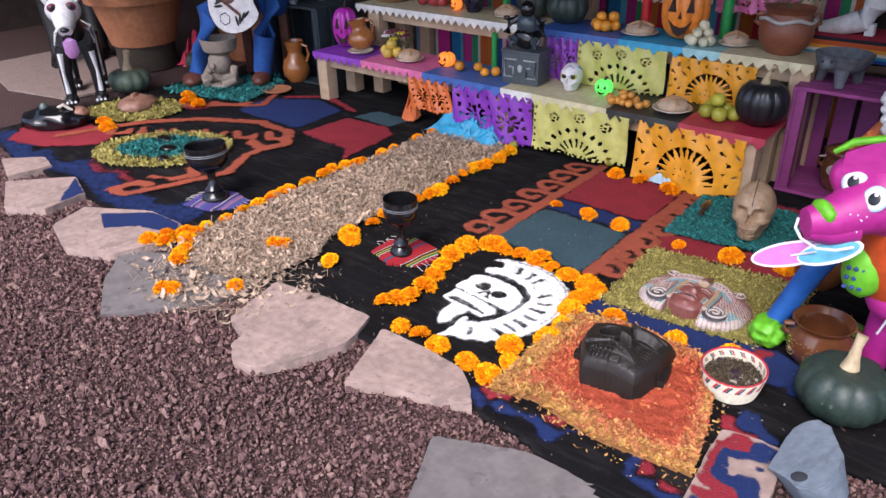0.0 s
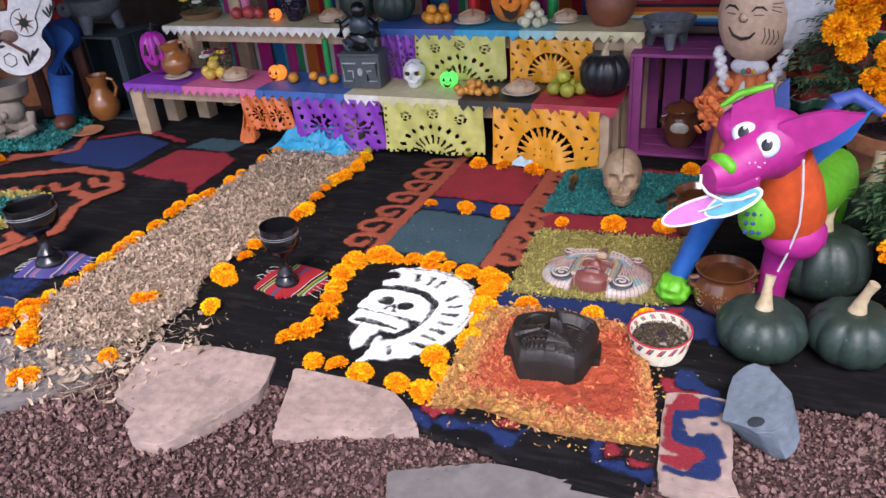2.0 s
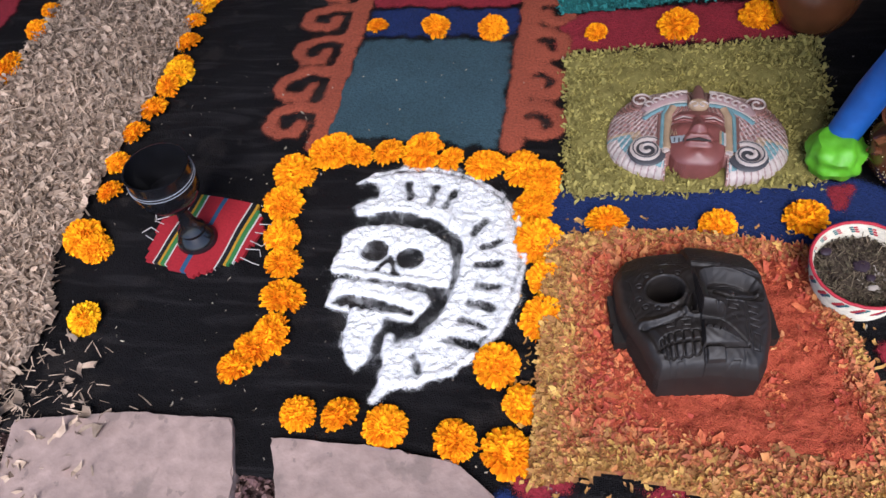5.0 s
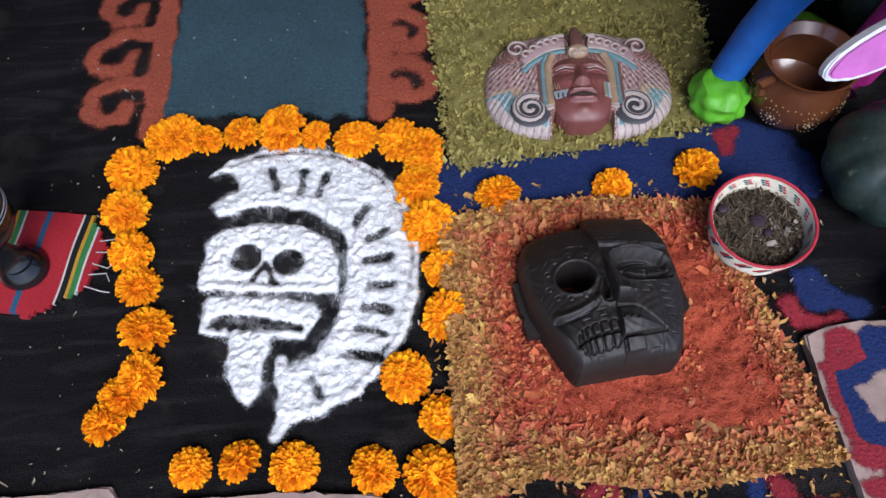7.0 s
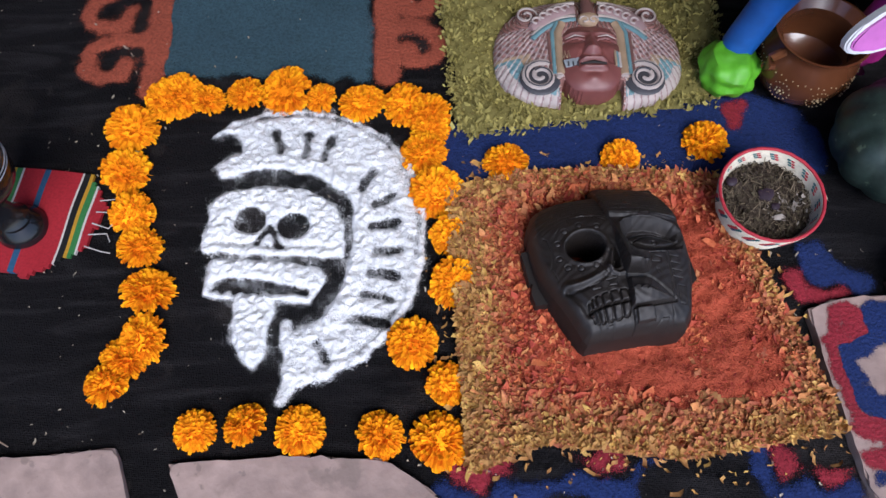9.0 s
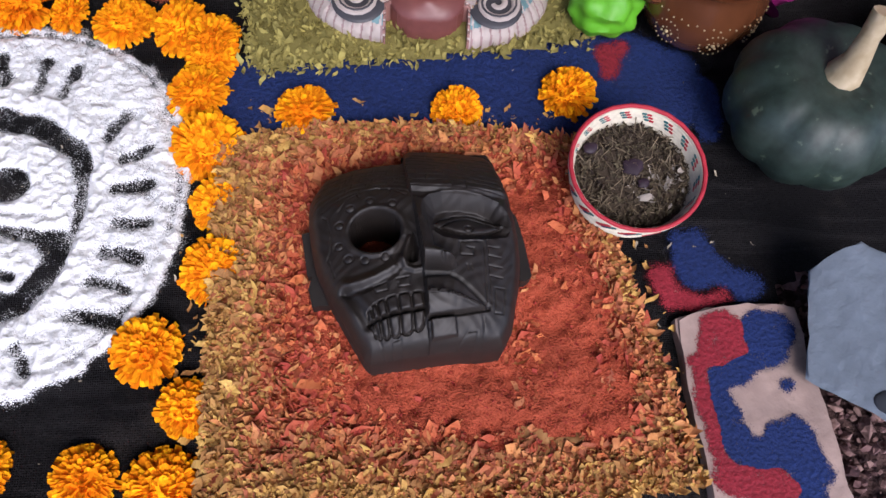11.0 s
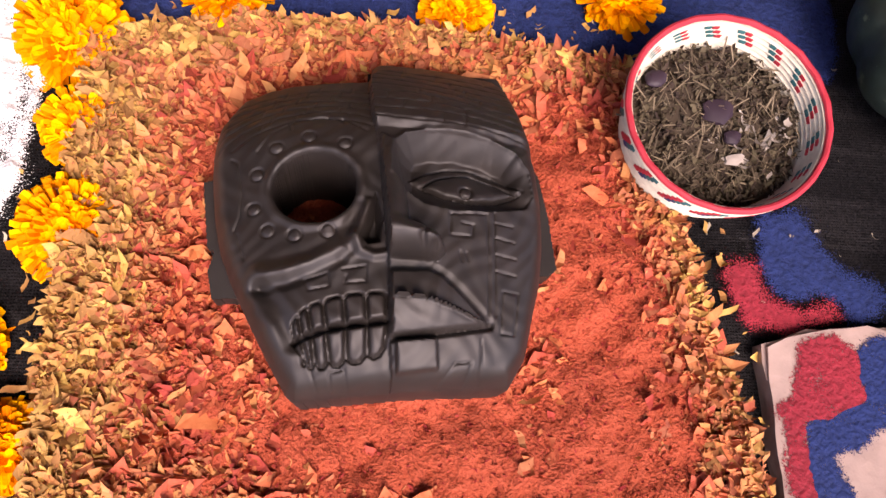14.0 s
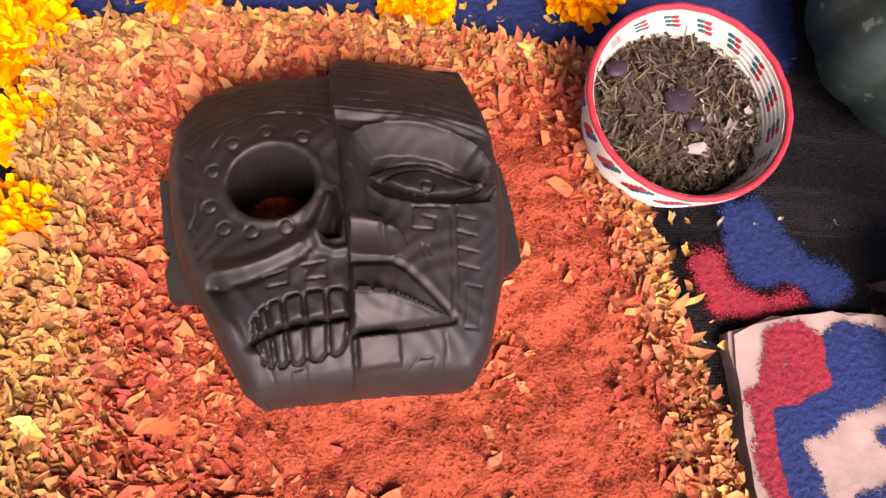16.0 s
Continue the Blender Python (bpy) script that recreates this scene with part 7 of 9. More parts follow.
def holes_fan(u, v):
    """Leaf-shaped cuts that fan out over rows of rounds."""
    dx, dy = (u - 0.5) * 1.7, v + 0.05
    r, a = math.hypot(dx, dy), math.degrees(math.atan2(dy, dx))
    if 0.25 < r < 0.42 and (a % 18) < 7:
        return True
    if 0.52 < r < 0.66 and ((a + 5) % 16) < 7 and abs((r - 0.59)) < 0.06 - abs((a + 5) % 16 - 3.5) * 0.012:
        return True
    for cx, cy in ((0.22, 0.72), (0.78, 0.72), (0.5, 0.80)):
        q = math.hypot((u - cx) * 1.7, v - cy)
        if 0.06 < q < 0.10 and (math.degrees(math.atan2(v - cy, u - cx)) % 60) < 38 or q < 0.025:
            return True
    return (v > 0.90 or v < 0.10 or u < 0.07 or u > 0.93) and (math.sin(u * 70) > 0.7 and math.sin(v * 45) > 0.5)


def holes_sun(u, v):
    """A half sun with rays and a smaller one inside."""
    dx, dy = (u - 0.5) * 1.75, v - 0.22
    r, a = math.hypot(dx, dy), math.degrees(math.atan2(dy, dx))
    if dy > -0.05:
        k = (a % 15) / 15
        if 0.34 < r < 0.50 and abs(k - 0.5) < 0.42 * (r - 0.30) / 0.20:
            return True
        if 0.26 < r < 0.30:
            return False
        if r < 0.22 and (math.sin(dx * 60) > 0.8 and math.sin(dy * 60) > 0.5):
            return True
    if 0.62 < r and math.sin(u * 55 + 3 * math.sin(v * 9)) > 0.72 and math.sin(v * 38 + u * 14) > 0.45:
        return True
    return v < 0.10 and math.sin(u * 60) > 0.3 and math.sin(v * 60) > 0


def holes_flower(u, v):
    for cx, cy in ((0.3, 0.45), (0.72, 0.45)):
        q, a = math.hypot((u - cx) * 1.4, v - cy), math.degrees(math.atan2(v - cy, u - cx))
        if 0.07 < q < 0.20 and (a % 45) < 20 or q < 0.03:
            return True
    return math.sin(u * 48 + v * 6) > 0.68 and math.sin(v * 34 - u * 5) > 0.35


def cut_paper(x, y, w, z0, z1, mat, holes, label, sag=0.01, skew=0.0, curl=0.02, group="cut papers"):
    c = 0.0042
    h = z1 - z0
    nx, nz = int(w / c), int(h / c)
    idx, verts, faces = {}, [], []

    def v(i, j):
        if (i, j) not in idx:
            u, k = i / nx, j / nz
            idx[i, j] = len(verts)
            verts.append(((u - 0.5) * w + skew * (1 - k), -curl * (1 - k) * (0.6 + 0.6 * math.sin(u * 9 + 2)) + 0.004 * math.sin(u * 25 + k * 6), z0 + k * h - sag * math.sin(u * math.pi) * (1 - k) + 0.012 * (u - 0.5) * (1 - k)))
        return idx[i, j]
    for i in range(nx):
        for j in range(nz):
            u, k = (i + 0.5) / nx, (j + 0.5) / nz
            if k < 0.045 and math.sin(u * w * 260) > 0.2:
                continue
            if not (k < 0.96 and holes(u, k)):
                faces.append((v(i, j), v(i + 1, j), v(i + 1, j + 1), v(i, j + 1)))
    ob = mesh_object("cut_paper", verts, faces, mat, smooth=True)
    so = ob.modifiers.new("thickness", 'SOLIDIFY')
    so.thickness = 0.0012
    ob.matrix_basis = pose(x, y, 0)
    return tagged(ob, label, "cut paper", group)


cut_paper(-1.545, 2.700, 0.40, 0.015, 0.222, PURPLE, holes_flower, "purple cut tissue paper hung from the low step", 0.01, 0.01)
cut_paper(-1.885, 2.700, 0.23, 0.075, 0.215, REDORANGE, holes_flower, "red-orange cut tissue paper hung from the low step", 0.0, 0.02)
cut_paper(-1.125, 2.698, 0.405, 0.030, 0.222, YELLOW, holes_fan, "pale yellow cut tissue paper with leaf cuts", 0.0)
cut_paper(-0.690, 2.698, 0.385, 0.010, 0.225, ORANGE, holes_sun, "orange cut tissue paper with a half sun", 0.012, 0.0, 0.035)
cut_paper(-1.100, 2.948, 0.375, 0.238, 0.415, YELLOW, holes_fan, "pale yellow cut tissue paper with leaf cuts on the middle step", 0.0)
cut_paper(-0.735, 2.948, 0.315, 0.238, 0.405, ORANGE, holes_sun, "orange cut tissue paper with a half sun on the middle step", 0.0)
cut_paper(-1.365, 2.948, 0.145, 0.24, 0.415, PURPLE, holes_flower, "purple cut tissue paper on the middle step", 0.0)
cut_paper(-2.2, 3.215, 0.30, 0.52, 0.635, BLUE_T, holes_flower, "blue cut tissue paper hung from the upper step", 0.0)
cut_paper(-1.86, 3.215, 0.30, 0.53, 0.635, ORANGE, holes_flower, "orange cut tissue paper hung from the upper step", 0.0)
cut_paper(-1.36, 3.215, 0.32, 0.545, 0.635, PINK_T, holes_flower, "pink cut tissue paper hung from the upper step", 0.0)
cut_paper(-1.02, 3.215, 0.30, 0.54, 0.635, WHITE_T, holes_flower, "white cut tissue paper hung from the upper step", 0.0)
cut_paper(-0.70, 3.215, 0.30, 0.53, 0.635, PINK_T, holes_flower, "pink cut tissue paper with scalloped edge", 0.0)


def crumple(x, y, w, d, h, mat, label, seed):
    """A sheet of tissue fallen in creases."""
    verts, faces = [], []
    nx, ny = 40, 24
    for i in range(nx + 1):
        for j in range(ny + 1):
            u, v = i / nx, j / ny
            a = noise.noise(Vector((u * 5, v * 5, seed))) + 0.5 * abs(noise.noise(Vector((u * 14, v * 14, seed))))
            e = min(1, 6 * min(u, 1 - u, v, 1 - v) + 0.15)
            verts.append(((u - 0.5) * w + 0.02 * a, (v - 0.5) * d + 0.015 * a, 0.010 + h * e * max(0.05, 0.55 + a) * (0.5 + v)))
    for i in range(nx):
        for j in range(ny):
            a = i * (ny + 1) + j
            faces.append((a, a + ny + 1, a + ny + 2, a + 1))
    ob = mesh_object("crumpled_tissue", verts, faces, mat)
    ob.matrix_basis = pose(x, y, 0, 0, 0, -4)
    so = ob.modifiers.new("thickness", 'SOLIDIFY')
    so.thickness = 0.0012
    return tagged(ob, label, "tissue paper")


crumple(-1.66, 2.685, 0.38, 0.14, 0.075, SKY_T, "crumpled sky-blue tissue paper lying at the runner's end", 3)
crumple(-0.80, 2.70, 0.14, 0.05, 0.03, tissue("pale_blue_tissue", (0.45, 0.62, 0.72)), "small scrap of pale blue tissue paper", 8)
crumple(-2.00, 2.70, 0.07, 0.05, 0.10, REDORANGE, "crumpled red-orange tissue paper under the low step", 5)


def cover(x0, x1, y0, y1, z, mat, label, drop=0.035, tooth=0.042, edge=None):
    """A tissue runner on a step, its front edge cut in points."""
    w = x1 - x0
    root = thing("step_cover", pose((x0 + x1) / 2, y0, z), label, "step cover", "tissue step covers")
    verts, faces = [], []
    nx, ny = max(2, int(w / 0.015)), 10
    for i in range(nx + 1):
        for j in range(ny + 1):
            x, y = -w / 2 + w * i / nx, -0.008 + (y1 - y0) * j / ny
            verts.append((x, y, 0.003 + 0.006 * abs(noise.noise(Vector((x * 26, y * 26, x0))))))
    for i in range(nx):
        for j in range(ny):
            a = i * (ny + 1) + j
            faces.append((a, a + ny + 1, a + ny + 2, a + 1))
    mesh_object("top_sheet", verts, faces, mat, root, smooth=True)
    verts, faces = [], []
    n = max(1, round(w / tooth))
    for i in range(n):
        a, b = -w / 2 + w * i / n, -w / 2 + w * (i + 1) / n
        k = len(verts)
        o = 0.004 * noise.noise(Vector((a * 20, 0, x0)))
        verts += [(a, -0.009, 0.005), (b, -0.009, 0.005), (b, -0.012 + o, -drop * 0.35), ((a + b) / 2, -0.015 + o, -drop), (a, -0.012 + o, -drop * 0.35)]
        faces.append((k, k + 4, k + 3, k + 2, k + 1))
    ob = mesh_object("pointed_edge", verts, faces, edge or mat, root)
    so = ob.modifiers.new("thickness", 'SOLIDIFY')
    so.thickness = 0.0012
    return root


for x0, x1, mat, edge, what in [(-2.63, -2.30, PURPLE, PURPLE, "purple"), (-2.30, -1.92, PINK_T, PINK_T, "pink"), (-1.92, -1.50, BLUE_T, BLUE_T, "blue"), (-1.50, -1.35, CREAM_T, WHITE_T, "white and cream"),
                                (-1.35, -1.02, CREAM_T, CREAM_T, "cream"), (-1.02, -0.74, BLACK_T, BLACK_T, "black"), (-0.74, -0.44, RED_T, RED_T, "red")]:
    cover(x0, x1, 2.71, 2.98, 0.236, mat, what + " tissue cover with pointed edge on the low step", edge=edge)
for x0, x1, mat, edge, what in [(-2.56, -1.50, CREAM_T, WHITE_T, "cream and white"), (-1.50, -1.12, BLUE_T, BLUE_T, "blue"), (-1.12, -0.86, SKY_T, SKY_T, "sky-blue"), (-0.86, -0.72, tissue("pale_aqua_tissue", (0.35, 0.62, 0.62)), None, "pale aqua"), (-0.72, -0.40, CREAM_T, CREAM_T, "cream")]:
    cover(x0, x1, 2.96, 3.23, 0.432, mat, what + " tissue cover with pointed edge on the middle step", edge=edge)

# ---- offerings on the steps ----
Z1, Z2 = 0.242, 0.438


def lantern_pumpkin(x, y, z, r, h, mat, label, glow=False, lobes=9, stem_mat=None, turn=0):
    root = thing("toy_pumpkin", pose(x, y, z, 0, 0, turn), label, "toy pumpkin", "toy pumpkins")
    prof = [(max(0.001, r * math.sin(math.pi * i / 14) ** 0.6), h * 0.5 * (1 - math.cos(math.pi * i / 14))) for i in range(15)]
    part("shell", B(lathe, prof, 54, ribs=lobes, rib=0.14), mat, root)
    dark = coloured("dark_cutout", (0.03, 0.012, 0.008), 0.8)
    for sx in (-1, 1):
        b = B(plate_shape, [(-0.17 * r, -0.13 * h), (0.17 * r, -0.13 * h), (0.05 * r, 0.13 * h)], r * 0.30, Matrix.Translation((sx * r * 0.36, -r * 0.86, h * 0.64)) @ pose(0, 0, 0, 90, 0, sx * 18))
        part("eye", b, dark, root, "dark cut-out eye")
    part("nose", B(plate_shape, [(-0.09 * r, -0.06 * h), (0.09 * r, -0.06 * h), (0, 0.07 * h)], r * 0.2, Matrix.Translation((0, -r * 0.96, h * 0.46)) @ pose(0, 0, 0, 90, 0, 0)), dark, root, "dark cut-out nose")
    grin = [(-0.5 * r, 0.10 * h), (-0.25 * r, 0.0), (0, -0.03 * h), (0.25 * r, 0.0), (0.5 * r, 0.10 * h), (0.25 * r, -0.12 * h), (0, -0.17 * h), (-0.25 * r, -0.12 * h)]
    part("mouth", B(plate_shape, grin, r * 0.34, Matrix.Translation((0, -r * 0.84, h * 0.27)) @ pose(0, 0, 0, 90, 0, 0)), dark, root, "dark grinning mouth")
    part("stem", B(tube, [(0, 0, h * 0.93), (0.005, 0, h * 1.08), (0.012, 0, h * 1.2)], [r * 0.18, r * 0.12, r * 0.10], 8), stem_mat or dark, root)


def glowing(name, c, strength):
    m = coloured(name, c, 0.4)
    p = m.node_tree.nodes["Principled BSDF"]
    p.inputs["Emission Color"].default_value, p.inputs["Emission Strength"].default_value = (*c, 1), strength
    return m


lantern_pumpkin(-2.565, 2.875, Z1, 0.060, 0.185, coloured("violet_pink_plastic", (0.50, 0.03, 0.42), 0.4), "tall purple plastic jack-o-lantern on the low step", turn=25)
lantern_pumpkin(-1.895, 2.845, Z1, 0.037, 0.062, glowing("lit_orange_plastic", (0.95, 0.20, 0.02), 0.5), "small lit orange jack-o-lantern on the low step")
lantern_pumpkin(-1.115, 2.855, Z1, 0.034, 0.058, glowing("lit_green_plastic", (0.10, 0.80, 0.10), 0.45), "small lit green jack-o-lantern on the low step", turn=8)
lantern_pumpkin(-0.925, 3.10, Z2, 0.085, 0.215, coloured("orange_plastic", (0.95, 0.28, 0.03), 0.4), "tall orange plastic jack-o-lantern on the middle step", stem_mat=M["leaf"], turn=10)
lantern_pumpkin(-2.03, 3.09, Z2, 0.027, 0.048, glowing("lit_orange_plastic", (0.95, 0.20, 0.02), 0.5), "tiny lit orange jack-o-lantern beside apples")

squash(-0.515, 2.845, 0.085, 0.155, "black painted ribbed squash on the low step", coloured("black_paint_matt", (0.014, 0.015, 0.018), 0.35), 12, 0.8, Z1)
squash(-1.44, 3.10, 0.085, 0.135, "grey-green squash with dry stem on the middle step", z=Z2, turn=30)
squash(-1.63, 3.15, 0.085, 0.15, "dark green squash on the middle step", z=Z2, turn=70)


def jug(x, y, z, r, h, label, tilt=(0, 0), mat=None):
    root = thing("clay_jug", pose(x, y, z, tilt[0], tilt[1], 20), label, "clay jug", "clay jugs")
    mat = mat or coloured("glazed_amber_clay", (0.36, 0.13, 0.035), 0.22, coat=0.4, grain=14)
    p = [(0.001, 0), (r * 0.6, 0), (r * 0.95, h * 0.18), (r, h * 0.34), (r * 0.85, h * 0.52), (r * 0.55, h * 0.66), (r * 0.52, h * 0.76), (r * 0.66, h * 0.92), (r * 0.70, h), (r * 0.62, h), (r * 0.46, h * 0.76), (r * 0.4, h * 0.6), (0.001, h * 0.5)]
    part("body", B(lathe, p, 36), mat, root)
    part("handle", B(tube, [(r * 0.60, 0, h * 0.92), (r * 1.0, 0, h * 0.88), (r * 1.12, 0, h * 0.68), (r * 0.88, 0, h * 0.50)], r * 0.11, 8), mat, root)
    return root


jug(-2.43, 2.86, Z1 + 0.012, 0.070, 0.135, "tilted glazed amber jug on the low step", (0, -12))
jug(-2.96, 2.86, 0.006, 0.075, 0.215, "glazed amber clay jug standing in the black crate")


def dish(x, y, z, r, label, bread=True):
    root = thing("plate", pose(x, y, z), label, "plate", "plates on the altar")
    part("dish", B(lathe, [(0.001, 0), (r * 0.6, 0), (r, 0.012), (r * 0.98, 0.015), (r * 0.6, 0.005), (0.001, 0.004)], 36), coloured("cream_ceramic", (0.60, 0.50, 0.40), 0.35), root)
    if bread:
        dough = coloured("baked_bread", (0.50, 0.28, 0.14), 0.7, grain=35)
        l = thing("bread_loaf", pose(x, y, z + 0.004, 0, 0, random.uniform(0, 90)), "round sugared bread loaf on a plate", "bread", "bread loaves")
        part("crumb", B(ball, (0, 0, 0.016), (r * 0.80, r * 0.76, 0.026), 3, 0.08), coloured("sugared_crust", (0.56, 0.40, 0.27), 0.8, grain=60), l)
        for a in (0.6, 2.2):
            pts = [(r * 0.7 * k * math.cos(a), r * 0.7 * k * math.sin(a), 0.020 + 0.024 * math.sqrt(max(0, 1 - k * k))) for k in (-0.95, -0.6, -0.2, 0.2, 0.6, 0.95)]
            part("bone_strip", B(tube, pts, [r * 0.12, r * 0.08, r * 0.11, r * 0.11, r * 0.08, r * 0.12], 8), dough, l)


dish(-2.40, 2.805, Z1, 0.062, "cream plate on the low step", False)
dish(-2.10, 2.825, Z1, 0.068, "cream plate of bread on the low step")
dish(-0.815, 2.815, Z1, 0.072, "cream plate of bread on the low step")
dish(-1.73, 3.07, Z2, 0.070, "cream plate of bread on the middle step")
dish(-1.085, 3.06, Z2, 0.072, "cream plate of bread on the middle step")
dish(-0.715, 3.08, Z2, 0.060, "cream plate of bread beside onions")


def fruit_pile(x, y, z, spots, r, mat, label, kind, dimple=True):
    for dx, dy, dz in spots:
        k = r * random.uniform(0.9, 1.1)
        ob = part(kind, B(lathe, [(max(0.0008, k * math.sin(math.pi * i / 10)), k * 0.93 * (1 - math.cos(math.pi * i / 10)) - (0.12 * k if i == 10 else 0) + (0.1 * k if i == 0 else 0)) for i in range(11)], 20), mat)
        ob.matrix_basis = pose(x + dx, y + dy, z + dz, random.uniform(-25, 25), random.uniform(-25, 25), random.uniform(0, 360))
        tagged(ob, label, "fruit", kind + " pile")


def heap_spots(n, r, layers):
    spots = []
    for k, m_ in enumerate(layers):
        for i in range(m_):
            a = 2 * math.pi * i / m_ + 0.4 * k
            d = r * (1.05 / math.sin(math.pi / max(m_, 3)) if m_ > 1 else 0) * (0.98 if m_ > 2 else 0.9)
            spots.append((d * math.cos(a), d * math.sin(a) * 0.9, k * r * 1.45))
    return spots


apple_y = coloured("yellow_apple_skin", (0.75, 0.50, 0.08), 0.35, spread=0.2)
fruit_pile(-2.22, 2.83, Z1, heap_spots(5, 0.026, (4, 1)), 0.026, apple_y, "yellow apple on the low step", "apple")
fruit_pile(-0.655, 2.83, Z1, heap_spots(5, 0.027, (5, 1)), 0.027, coloured("lime_skin", (0.42, 0.40, 0.04), 0.45, spread=0.25), "yellow-green lime on the low step", "lime")
fruit_pile(-0.985, 2.79, Z1, heap_spots(9, 0.015, (7, 3)) + [(-0.07, 0.01, 0), (0.075, 0.0, 0), (0.06, -0.03, 0), (-0.05, -0.035, 0)], 0.016, coloured("tejocote_skin", (0.70, 0.30, 0.05), 0.4, spread=0.25), "small orange hawthorn fruit on the low step", "hawthorn_fruit")
fruit_pile(-1.80, 2.81, Z1, [(0, 0, 0), (0.075, 0.05, 0), (0.145, -0.01, 0), (0.185, 0.03, 0)], 0.022, coloured("mandarin_skin", (0.78, 0.30, 0.02), 0.45, spread=0.2), "small mandarin on the low step", "mandarin")
fruit_pile(-1.24, 3.07, Z2, heap_spots(8, 0.022, (6, 2)), 0.022, coloured("mandarin_skin", (0.78, 0.30, 0.02), 0.45), "mandarin piled on the middle step", "mandarin")
fruit_pile(-0.825, 3.03, Z2, heap_spots(8, 0.019, (6, 3, 1)), 0.020, coloured("white_onion_skin", (0.72, 0.66, 0.45), 0.4, spread=0.12), "small white onion piled on the middle step", "onion")
fruit_pile(-2.19, 3.10, Z2, [(-0.06, 0, 0), (0, 0, 0), (0.06, 0.005, 0)], 0.029, coloured("red_apple_skin", (0.42, 0.05, 0.05), 0.3, spread=0.2), "red apple on the middle step", "red_apple")
fruit_pile(-1.41, 2.675, 0.006, [(0, 0, 0)], 0.020, coloured("lime_skin", (0.42, 0.40, 0.04), 0.45), "green lime on the ground by the runner", "lime")
fruit_pile(-1.0, 2.735, 0.006, [(0, 0, 0)], 0.020, coloured("lime_skin", (0.42, 0.40, 0.04), 0.45), "yellow-green lime on the ground", "lime")


def candle(x, y, z, r, h, mat, label):
    root = thing("candle", pose(x, y, z), label, "candle", "candles")
    part("wax", B(lathe, [(0.001, 0), (r, 0), (r, h), (r * 0.85, h + 0.002), (r * 0.6, h - 0.004), (0.001, h - 0.005)], 24), mat, root)
    part("wick", B(tube, [(0, 0, h - 0.006), (0.001, 0, h + 0.010)], 0.0015, 6), coloured("wick", (0.05, 0.04, 0.03), 0.9), root)


candle(-1.12, 3.18, Z2, 0.020, 0.17, coloured("red_wax", (0.60, 0.015, 0.02), 0.4), "red candle on the middle step")
candle(-0.79, 3.17, Z2, 0.020, 0.16, coloured("green_wax", (0.02, 0.32, 0.07), 0.4), "green candle on the middle step")
candle(-2.24, 3.17, Z2, 0.020, 0.15, coloured("pink_wax", (0.75, 0.20, 0.38), 0.4), "pink candle on the middle step")
candle(-1.72, 3.18, Z2, 0.020, 0.15, coloured("white_wax", (0.72, 0.66, 0.58), 0.4), "white candle on the middle step")
candle(-1.80, 3.17, Z2, 0.018, 0.15, coloured("green_wax", (0.02, 0.32, 0.07), 0.4), "dark green candle on the middle step")
candle(-1.70, 2.94, Z1, 0.014, 0.15, coloured("green_wax", (0.02, 0.32, 0.07), 0.4), "thin green candle on the low step")

sk = figure("sugar_skull", [(skull_shape(0.118), coloured("sugar_white", (0.78, 0.76, 0.74), 0.5)),
                            *[(B(ball, (sx * 0.018, -0.037, 0.062), (0.015, 0.008, 0.014), 3), coloured("skull_ring", (0.68, 0.52, 0.05), 0.5)) for sx in (-1, 1)],
                            *[(B(ball, (sx * 0.018, -0.042, 0.062), (0.010, 0.008, 0.010), 3), coloured("black_paint", (0.01, 0.01, 0.012), 0.35)) for sx in (-1, 1)],
                            *[(B(tube, [(sx * 0.030, -0.012, 0.095), (sx * 0.037, 0.005, 0.082), (sx * 0.039, 0.01, 0.06), (sx * 0.037, -0.006, 0.05)], 0.003, 6), coloured(c_, col, 0.5)) for sx, c_, col in ((1, "skull_blue", (0.03, 0.25, 0.45)), (-1, "skull_pink", (0.60, 0.08, 0.25)))],
                            (B(tube, [(-0.018, -0.030, 0.090), (0, -0.026, 0.099), (0.018, -0.030, 0.090)], 0.003, 6), coloured("skull_violet", (0.30, 0.10, 0.45), 0.5))],
            "white sugar skull with painted bright ornaments", "skull", pose(-1.255, 2.845, Z1, 0, 0, 12))
figure("black_skull", [(skull_shape(0.15), coloured("dark_violet_glaze", (0.022, 0.015, 0.035), 0.2)), (B(lathe, [(0.05, 0.10), (0.068, 0.115), (0.066, 0.14), (0.05, 0.165), (0.001, 0.17)], 24, at=(0, 0.012, 0)), coloured("black_felt", (0.012, 0.012, 0.014), 0.9)),
                       (B(tube, [(0.064 * math.cos(a), 0.012 + 0.064 * math.sin(a), 0.13) for a in [0.4 * i for i in range(17)]], 0.006, 6), coloured("ochre_ribbon", (0.50, 0.34, 0.03), 0.7))],
       "dark glazed skull with a black hat on the middle step", "skull", pose(-1.93, 3.10, Z2, 0, 0, 15))


